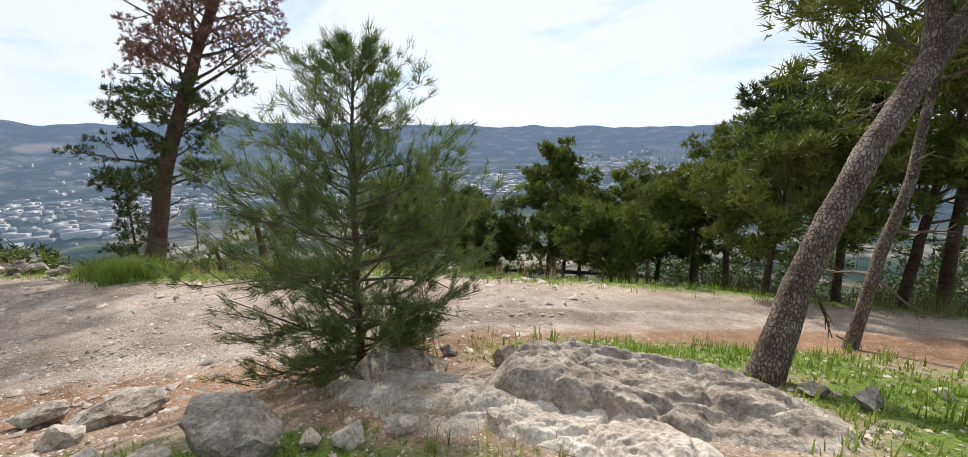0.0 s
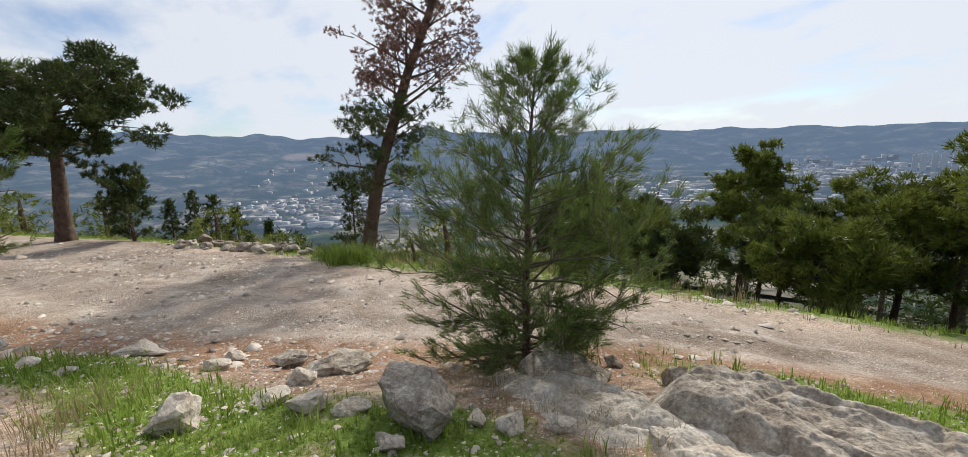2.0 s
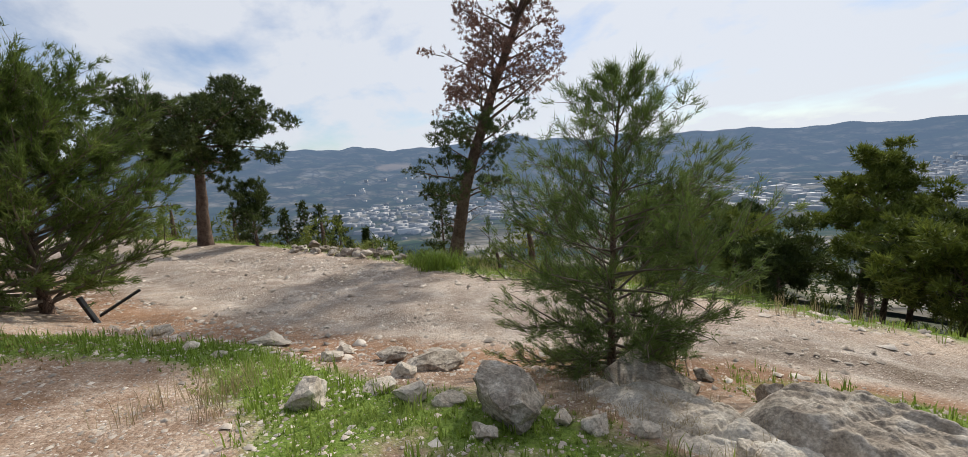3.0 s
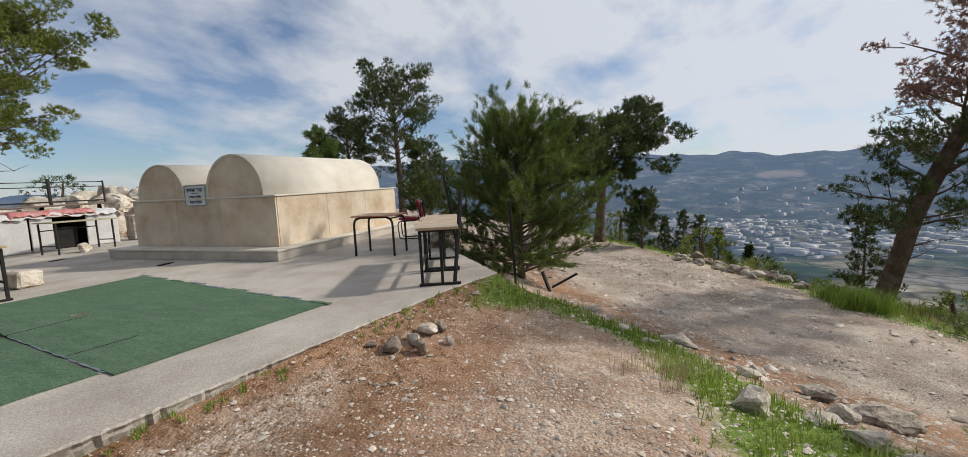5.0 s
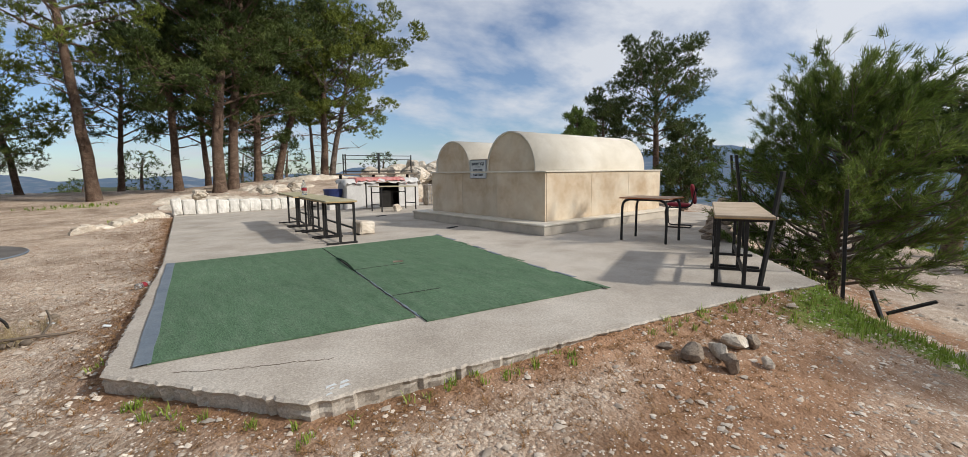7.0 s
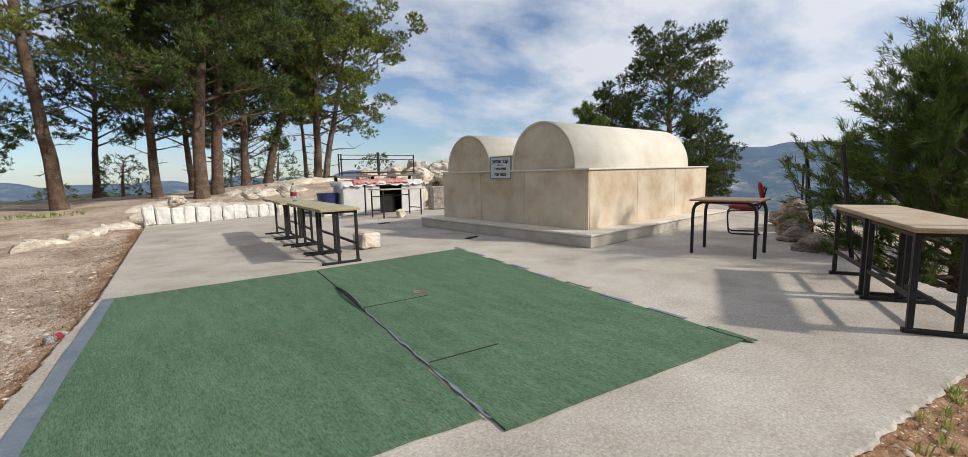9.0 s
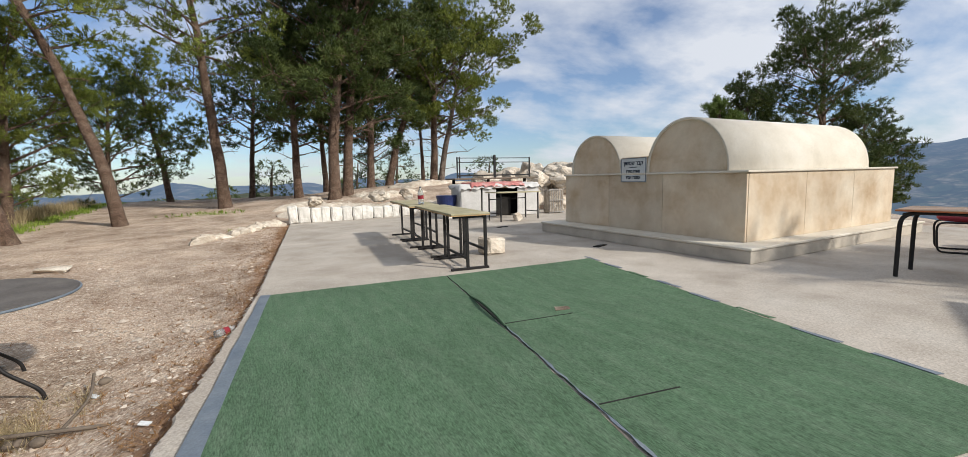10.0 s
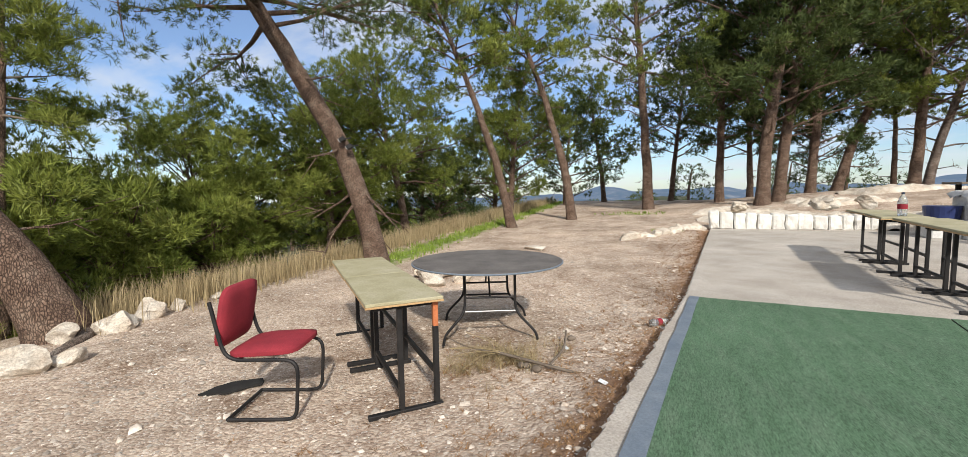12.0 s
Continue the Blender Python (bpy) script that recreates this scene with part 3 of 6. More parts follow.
def grass_cover(x, y, s):
    """How much fresh grass grows at a place, 0 to 1."""
    g = 1.1 * blob(x, y, 5.2, -6.15, 1.4, 0.34, -20) + 0.95 * blob(x, y, 5.3, -7.2, 1.0, 0.55, -60) + 0.8 * blob(x, y, 4.4, -7.95, 1.0, 0.5, 25)
    g = g + 0.9 * blob(x, y, 3.1, -8.4, 1.2, 0.55, 25) + 0.55 * blob(x, y, 2.2, -8.15, 0.6, 0.35) + 0.6 * blob(x, y, 2.2, -9.4, 0.9, 0.5)
    g = g + 0.78 * blob(x, y, -1.3, -11.5, 1.9, 1.3) + 0.8 * blob(x, y, 1.0, -12.3, 1.7, 0.55, 20) + 0.5 * blob(x, y, 1.0, -9.7, 0.9, 0.4)
    g = g + 1.1 * np.clip(1 - np.abs(s - 5.8) / 1.3, 0, 1) * (0.75 + 0.25 * (x > 5))
    g = g + 0.8 * np.clip(1 - np.abs(x + 5.2 + 0.02 * y) / 0.8, 0, 1) * (y > 2) * (y < 24) + 0.5 * blob(x, y, -1.2, 12.0, 1.6, 0.7) + 0.5 * blob(x, y, -0.2, 7.6, 0.8, 0.3)
    return np.clip(g, 0, 1)


build_ground()


def build_distance():
    rings = np.concatenate([np.linspace(420, 2200, 50), np.linspace(2240, 4700, 70)])
    turns = 600
    ang = np.linspace(-np.pi, np.pi, turns, endpoint=False)
    r, a = np.meshgrid(rings, ang, indexing="ij")
    x, y = r * np.cos(a), r * np.sin(a)
    valley = np.interp(r, [420, 700, 1300, 2600], [-130, -178, -215, -222])
    deg = np.degrees(a)
    # skyline height in degrees over the compass
    crest = np.interp(deg, [-180, -140, -100, -78, -60, -42, -30, -20, -8, 2, 12, 25, 60, 120, 180], [-1, -0.8, 0.1, 0.2, 0.4, 0.8, 1.5, 1.1, 1.7, 1.9, 2.3, 2.6, 0.2, -1, -1])
    crest = crest + np.interp(deg, [-60, -42], [0.25, 1.0]) * (0.26 * np.sin(a * 23 + 1) * np.cos(a * 11) + 0.12 * np.sin(a * 57)) + 0.05 * np.sin(a * 131)
    rise = np.interp(deg, [-180, -100, -60, -35, -15, 10, 60, 180], [3000, 3300, 3100, 2500, 1900, 1500, 1500, 3000])
    k = np.clip((r - rise) / (4500 - rise), 0, 1)
    top = np.tan(np.radians(crest)) * r
    z = valley + (top - valley) * (k * k * (3 - 2 * k))
    z += np.clip((r - 420) / 800, 0, 1) * (14 + 26 * k) * ripple(x, y, 0.0042, 0.7) * (1 - 0.75 * (k > 0.97)) + np.clip((r - 600) / 600, 0, 1) * 5 * ripple(x, y, 0.017, 2.2) * (k < 0.9)
    i, j = np.meshgrid(np.arange(len(rings) - 1), np.arange(turns), indexing="ij")
    f = np.stack([i * turns + j, (i + 1) * turns + j, (i + 1) * turns + (j + 1) % turns, i * turns + (j + 1) % turns], -1).reshape(-1, 4)
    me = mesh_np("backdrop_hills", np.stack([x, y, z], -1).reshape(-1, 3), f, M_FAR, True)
    # share of painted haze, growing with distance from the hilltop
    haze_glow = 1 - np.exp(-((r / 2500) ** 1.2))
    me.attributes.new("haze_glow", "FLOAT", "POINT").data.foreach_set("value", haze_glow.astype(np.float32).ravel())
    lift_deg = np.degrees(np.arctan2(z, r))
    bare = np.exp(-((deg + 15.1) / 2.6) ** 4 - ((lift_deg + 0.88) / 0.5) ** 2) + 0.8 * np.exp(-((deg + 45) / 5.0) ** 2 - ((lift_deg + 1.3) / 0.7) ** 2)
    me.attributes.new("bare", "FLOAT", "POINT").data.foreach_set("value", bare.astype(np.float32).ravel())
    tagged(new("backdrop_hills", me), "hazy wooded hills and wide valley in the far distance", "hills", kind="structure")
    return valley


build_distance()

# ---- the concrete platform, its carpet and the tomb ----
def prism(outline, z0, z1):
    bm = bmesh.new()
    lo = [bm.verts.new((x, y, z0)) for x, y in outline]
    hi = [bm.verts.new((x, y, z1)) for x, y in outline]
    bm.faces.new(hi); bm.faces.new(lo[::-1])
    for i in range(len(outline)):
        j = (i + 1) % len(outline)
        bm.faces.new((lo[i], lo[j], hi[j], hi[i]))
    bmesh.ops.recalc_face_normals(bm, faces=bm.faces)
    return bm


def ragged(points, step=0.12, amount=0.018, seed=1):
    """An outline with its long sides broken into short, uneven ones."""
    rng = random.Random(seed)
    out = []
    for (ax, ay), (bx, by) in zip(points, points[1:] + points[:1]):
        n = max(1, int(math.hypot(bx - ax, by - ay) / step))
        for i in range(n):
            t = i / n
            j = amount if i else 0
            out.append((ax + (bx - ax) * t + rng.uniform(-j, j), ay + (by - ay) * t + rng.uniform(-j, j)))
    return out




def broken_slab(outline, levels, seed):
    """The platform with a flat top and a rough, broken side."""
    rng = random.Random(seed)
    bm = bmesh.new()
    cx, cy = sum(p[0] for p in outline) / len(outline), sum(p[1] for p in outline) / len(outline)
    rows = []
    for k, z in enumerate(levels):
        row = []
        for x, y in outline:
            n = 0.5 * noise.noise(Vector((x * 2.3, y * 2.3, z * 9))) + 0.7 * noise.noise(Vector((x * 17, y * 17, z * 35))) + 0.6 * noise.noise(Vector((x * 41, y * 41, z * 60)))
            push = -0.012 if k == 0 else (0.004 if k == 1 else 0.022 * n - 0.006 * k)
            d = Vector((x - cx, y - cy)).normalized()
            row.append(bm.verts.new((x + d.x * push, y + d.y * push, z + (0.012 * n if 1 < k < len(levels) - 1 else 0))))
        rows.append(row)
    bm.faces.new(rows[0])
    for a, b in zip(rows, rows[1:]):
        for i in range(len(outline)):
            j = (i + 1) % len(outline)
            bm.faces.new((b[i], b[j], a[j], a[i]))
    bmesh.ops.recalc_face_normals(bm, faces=bm.faces)
    return bm


slab_bm = broken_slab(ragged(SLAB, 0.035, 0.012, 3), (0.0, -0.012, -0.035, -0.06, -0.09, -0.12, -0.16, -0.22, -0.4), 3)
platform = single("concrete_platform", slab_bm, M_CONCRETE, "weathered grey concrete platform with chipped edges", "platform", kind="structure")


def carpet(outline, seed, label):
    ob = single("carpet", prism(ragged(outline, 0.15, 0.008, seed), 0.003, 0.014), M_CARPET, label, "carpet", group="carpet strips on the platform")
    return ob


carpet_a = carpet([(-0.44, -3.53), (1.25, -3.87), (1.93, -0.10), (0.06, 0.10)], 5, "faded green outdoor carpet strip on the concrete platform")
carpet_b = carpet([(1.26, -4.02), (3.09, -4.36), (3.99, -0.22), (1.94, -0.10)], 6, "green outdoor carpet strip, torn along its seam")
tape = part("edge_tape", prism(ragged([(-0.51, -3.54), (-0.42, -3.54), (0.09, 0.09), (0.0, 0.11)], 0.3, 0.006, 8), 0.0145, 0.0175), M_TAPE, carpet_a, "grey adhesive edge tape")
part("seam", prism(ragged([(1.262, -3.90), (1.274, -3.92), (1.623, -1.95), (1.616, -1.95)], 0.06, 0.007, 9), 0.0145, 0.0165), M_TAPE, carpet_b, "frayed grey seam")
part("back_seam", prism(ragged([(1.742, -1.15), (1.748, -1.15), (1.936, -0.12), (1.93, -0.12)], 0.1, 0.003, 19), 0.0145, 0.0158), M_DARK, carpet_b, "thin dark seam")
for i in range(9):
    u = i / 8
    x, y = 3.12 + 0.88 * u + 0.02 * math.sin(i * 2.7), -4.25 + 4.0 * u
    part("loose_edge", prism(ragged([(x - 0.05, y - 0.16), (x - 0.005, y - 0.18), (x + 0.04, y + 0.14), (x + 0.005, y + 0.15)], 0.08, 0.012, 60 + i), 0.0148, 0.0185), M_TAPE if i % 3 else M_CARPET, carpet_b, "frayed backing of the loose edge")
# the curled lip of the seam, and a patch cut into the second strip
lip = np.array([(1.60, -2.0, 0.02), (1.64, -1.8, 0.045), (1.69, -1.5, 0.055), (1.73, -1.3, 0.04), (1.76, -1.1, 0.02)])
tube_part("lifted_edge", lip, 0.012, M_CARPET, carpet_b, "curled torn carpet edge", 6, 18)
# a dark strip on the carpet stands for the shade under the lip
single("carpet_fold", bar((1.625, -1.95, 0.0165), (1.75, -1.2, 0.0165), 0.026, 0.002, 0.004), M_DARK, "dark strip laid in as the shade under the lifted carpet seam", "carpet gap")
for a, b in (((1.64, -1.93, 0.0155), (2.25, -2.0, 0.0155)), ((1.41, -3.22, 0.0155), (1.9, -3.3, 0.0155))):
    single("carpet_cut", bar(a, b, 0.010, 0.001, 0.003), M_DARK, "thin dark cut across the green carpet", "carpet cut", group="cuts in the carpet")
single("carpet_hole", prism(ragged([(2.17, -1.87), (2.3, -1.9), (2.33, -1.82), (2.22, -1.78)], 0.04, 0.012, 4), 0.0142, 0.0185), M_BROWNROCK, "brown stone scrap in a hole in the carpet", "hole")

# the tomb: two barrel vaults on a low plinth
TX0, TX1, TY0, TY1, TZ, TL = 5.70, 9.95, -1.30, 2.42, 0.20, 1.12
tomb = thing("stone_tomb", "cream stone tomb with two barrel vaults on a plinth", "tomb", (0, 0, 0))
bm = box((TX1 - TX0 + 0.75, TY1 - TY0 + 0.62, 0.16), ((TX0 + TX1) / 2, (TY0 + TY1) / 2, 0.08), bevel=0.006)
plinth = part("plinth", bm, M_PLINTH, tomb, "grey stone plinth")
part("plinth_slab", box((TX1 - TX0 + 0.79, TY1 - TY0 + 0.66, 0.035), ((TX0 + TX1) / 2, (TY0 + TY1) / 2, 0.181), bevel=0.008), M_VAULT, tomb, "pale paving slab on the plinth")
core = part("core", box((TX1 - TX0 - 0.06, TY1 - TY0 - 0.06, TL - TZ - 0.02), ((TX0 + TX1) / 2, (TY0 + TY1) / 2, (TL + TZ) / 2), bevel=0), M_TOMB, tomb)
for lo, hi in ((-1.30, 0.03), (0.03, 1.20), (1.20, 2.42)):
    part("wall_slab", box((0.034, hi - lo - 0.005, TL - TZ), (TX0 + 0.015, (lo + hi) / 2, (TL + TZ) / 2), bevel=0.003), M_TOMB, tomb)
    part("wall_slab", box((0.034, hi - lo - 0.005, TL - TZ), (TX1 - 0.015, (lo + hi) / 2, (TL + TZ) / 2), bevel=0.003), M_TOMB, tomb)
for i in range(3):
    w = (TX1 - TX0 - 0.07) / 3
    for yy in (TY0 + 0.015, TY1 - 0.015):
        part("wall_slab", box((w - 0.005, 0.034, TL - TZ), (TX0 + 0.035 + (i + 0.5) * w, yy, (TL + TZ) / 2), bevel=0.003), M_TOMB, tomb)
part("roof_slab", box((TX1 - TX0 + 0.06, TY1 - TY0 + 0.06, 0.03), ((TX0 + TX1) / 2, (TY0 + TY1) / 2, TL + 0.0155), bevel=0.006), M_VAULT, tomb, "thin pale roof slab")


def vault(cy, half, rise, x0, x1, base, end, name_front):
    """A barrel vault with a stone end wall and a raised rim."""
    n = 28
    arc = [(cy + half * math.cos(math.pi * i / n), base + rise * math.sin(math.pi * i / n) ** 0.92) for i in range(n + 1)]
    bm = bmesh.new()
    inner = [(cy + (y - cy) * 0.955, base + (z - base) * 0.955) for y, z in arc]
    rows = [[bm.verts.new((x, y, z)) for y, z in line] for x, line in ((x0, arc), (x1, arc), (x1, inner), (x0, inner))]
    for a, b in ((0, 1), (1, 2), (2, 3), (3, 0)):
        for i in range(n):
            bm.faces.new((rows[a][i], rows[a][i + 1], rows[b][i + 1], rows[b][i]))
    bmesh.ops.recalc_face_normals(bm, faces=bm.faces)
    body = part("vault", bm, M_VAULT, tomb, "smooth pale plastered barrel vault", True)
    for x in (x0 + 0.035, x1 - 0.035):
        bm = bmesh.new()
        a = [bm.verts.new((x - 0.012, y, z)) for y, z in inner]
        b = [bm.verts.new((x + 0.012, y, z)) for y, z in inner]
        bm.faces.new(a); bm.faces.new(b[::-1])
        for i in range(n + 1):
            j = (i + 1) % (n + 1)
            bm.faces.new((a[i], a[j], b[j], b[i]))
        bmesh.ops.recalc_face_normals(bm, faces=bm.faces)
        part("end_panel", bm, M_TOMB, body, "stained cream stone end panel")


vault(-0.36, 0.70, 0.79, TX0 - 0.01, TX1 - 0.35, TL + 0.032, TX0, "a")
vault(1.56, 0.66, 0.70, TX0 - 0.01, TX1 - 0.55, TL + 0.032, TX0, "b")
part("valley_block", box((TX1 - TX0 - 0.6, 0.56, 0.26), ((TX0 + TX1) / 2 - 0.3, 0.62, TL + 0.165), bevel=0.004), M_TOMB, tomb)
part("memorial_tablet", box((0.05, 0.2, 0.26), (TX0 + 0.5, 0.42, TL + 0.42), (0, 0, 0), 0.006), M_BLOCK, tomb, "small upright tablet with tiny lettering")
tablet_lines = bmesh.new()
for i in range(7):
    add_box(tablet_lines, (0.004, 0.15 - 0.02 * (i % 3), 0.008), (TX0 + 0.473, 0.42, TL + 0.32 + 0.03 * i), bevel=0)
part("tablet_lettering", tablet_lines, M_INK, tomb)

# name plate
plate = thing("name_plate", "white metal sign with dark blue lettering fixed to the tomb", "sign", (TX0 - 0.012, 0.62, 1.0))
part("panel", box((0.014, 0.545, 0.40), (0, 0, 0.2), bevel=0.003), M_SIGN, plate)
rim = bmesh.new()
for s in (-1, 1):
    add_box(rim, (0.008, 0.012, 0.40), (-0.010, s * 0.266, 0.2), bevel=0.001)
    add_box(rim, (0.008, 0.52, 0.012), (-0.010, 0, 0.2 + s * 0.194), bevel=0.001)
part("rim", rim, M_TAPE, plate, "thin grey rim")


def lettering(words, height, z, parent, size):
    cu = bpy.data.curves.new("lettering", "FONT")
    cu.body, cu.align_x, cu.size, cu.extrude, cu.offset = words, "CENTER", size, 0.0015, 0.0025
    tmp = bpy.data.objects.new("lettering_curve", cu)
    scene.collection.objects.link(tmp)
    bpy.context.view_layer.update()
    me = bpy.data.meshes.new_from_object(tmp.evaluated_get(bpy.context.evaluated_depsgraph_get()))
    bpy.data.objects.remove(tmp)
    me.materials.append(M_INK)
    ob = new("lettering", me)
    ob.parent = parent
    ob.matrix_basis = Matrix.Translation((-0.0095, 0, z)) @ pose(0, 0, 0, 90, 0, -90)
    return ob


lettering("קבר שמשון"[::-1], 0.08, 0.285, plate, 0.092)
lettering("משיח בדורו"[::-1], 0.05, 0.16, plate, 0.066)
lettering("ומנוח אביו"[::-1], 0.05, 0.055, plate, 0.076)
bm = box((0.003, 0.16, 0.012), (-0.0085, 0, 0.247), bevel=0)
part("small_print", bm, M_INK, plate)


# ---- rocks ----
def rock(loc, size, seed, material, label, rz=0.0, sub=3, sink=0.25, name="rock", group="", tilt=(0, 0), rough=0.22):
    rng = random.Random(seed)
    bm = bmesh.new()
    bmesh.ops.create_icosphere(bm, subdivisions=sub, radius=1.0)
    o = Vector((rng.uniform(-50, 50), rng.uniform(-50, 50), rng.uniform(-50, 50)))
    cuts = [(Vector((rng.uniform(-1, 1), rng.uniform(-1, 1), rng.uniform(-0.5, 1))).normalized(), rng.uniform(0.46, 0.8)) for _ in range(9)]
    for v in bm.verts:
        p = v.co.copy()
        for n_, d in cuts:
            e = p.dot(n_) - d
            if e > 0:
                p -= n_ * e * 0.97
        k = 1 + rough * noise.noise(p * 1.3 + o) + 0.45 * rough * noise.noise(p * 3.7 + o) + 0.25 * rough * noise.noise(p * 9 + o)
        v.co = p * k
    s = Vector(size) * 0.62
    bmesh.ops.scale(bm, vec=s, verts=bm.verts)
    bmesh.ops.transform(bm, matrix=pose(0, 0, 0, tilt[0], tilt[1], rz), verts=bm.verts)
    low = min(v.co.z for v in bm.verts)
    high = max(v.co.z for v in bm.verts)
    cut = low + (high - low) * sink
    for v in bm.verts:
        v.co.z -= cut
    ob = single(name, bm, material, label, "rock", group, smooth=False)
    ob.location = loc
    return ob


def rock_on(x, y, size, seed, material, label, z=None, **kw):
    return rock((x, y, gz(x, y) if z is None else z), size, seed, material, label, **kw)


def bedrock(loc, size, seed, material, label, rz=0.0, steps=5, tilt=0.0, follow=False, fine=0.68, taper=0.0):
    """A broad weathered outcrop: a flat-topped shelf with ledges, cracks and pits."""
    n, m = (150, 90) if follow else (76, 48)
    u, v = np.meshgrid(np.linspace(-1, 1, n), np.linspace(-1, 1, m), indexing="ij")
    o = random.Random(seed).uniform(0, 90)
    h = np.empty(u.shape)
    for i in range(n):
        for j in range(m):
            x, y = u[i, j] * size[0] / 2, v[i, j] * size[1] / 2
            p = Vector((x + o, y - o, 0.3 * o))
            warp = noise.noise(p * 1.3) * 0.35
            e = 1 - (abs(u[i, j] + 0.4 * warp) ** 3 + abs(v[i, j] - 0.5 * warp) ** 3)
            e = max(-0.4, min(1.0, 1.7 * e + 0.45 * noise.noise(p * 2.1)))
            body = 0.80 + 0.30 * noise.noise(p * 0.9) + 0.16 * noise.noise(p * 2.3) + tilt * v[i, j]
            body = 0.78 * body + 0.22 * round(body * steps) / steps
            body *= 1 + taper * u[i, j]
            cell = noise.voronoi(p * 2.2)[0]
            crack = max(0.0, 1 - (cell[1] - cell[0]) * 9)
            h[i, j] = e * body * size[2] - 0.05 * fine * crack * max(e, 0) + fine * (0.06 * noise.noise(Vector((p.x * 1.7, p.y * 6.5, p.z))) - 0.02 * abs(noise.noise(p * 8)) + 0.013 * noise.noise(p * 19) + 0.013 * noise.noise(p * 43)) * max(e + 0.3, 0)
    p = np.stack([u * size[0] / 2, v * size[1] / 2, h], -1).reshape(-1, 3)
    i, j = np.meshgrid(np.arange(n - 1), np.arange(m - 1), indexing="ij")
    f = np.stack([i * m + j, (i + 1) * m + j, (i + 1) * m + j + 1, i * m + j + 1], -1).reshape(-1, 4)
    if follow:
        c_, s_ = math.cos(radians(rz)), math.sin(radians(rz))
        p[:, 2] += ground_z(loc[0] + p[:, 0] * c_ - p[:, 1] * s_, loc[1] + p[:, 0] * s_ + p[:, 1] * c_) - loc[2]
    ob = new("bedrock", mesh_np("bedrock", p, f, material))
    ob.matrix_basis = pose(*loc, 0, 0, rz)
    return tagged(ob, label, "rock", "rock outcrops")


# ---- pines ----
def blades(centres, heading, count, length, width, rng, spread=1.0, droop=0.0):
    """Needle tufts: count thin triangles round each centre."""
    k = len(centres)
    d = rng.normal(size=(k, count, 3)) * spread + heading[:, None, :]
    d[..., 2] -= droop
    d /= np.linalg.norm(d, axis=-1, keepdims=True) + 1e-9
    side = np.cross(d, rng.normal(size=(k, count, 3)))
    side /= np.linalg.norm(side, axis=-1, keepdims=True) + 1e-9
    ln = length * rng.uniform(0.6, 1.25, (k, count, 1))
    base = centres[:, None] + rng.normal(size=(k, count, 3)) * length * 0.18
    a, b, c = base + side * width / 2, base - side * width / 2, base + d * ln
    v = np.stack([a, b, c], 2).reshape(-1, 3)
    return v, np.arange(len(v), dtype=np.int32).reshape(-1, 3)


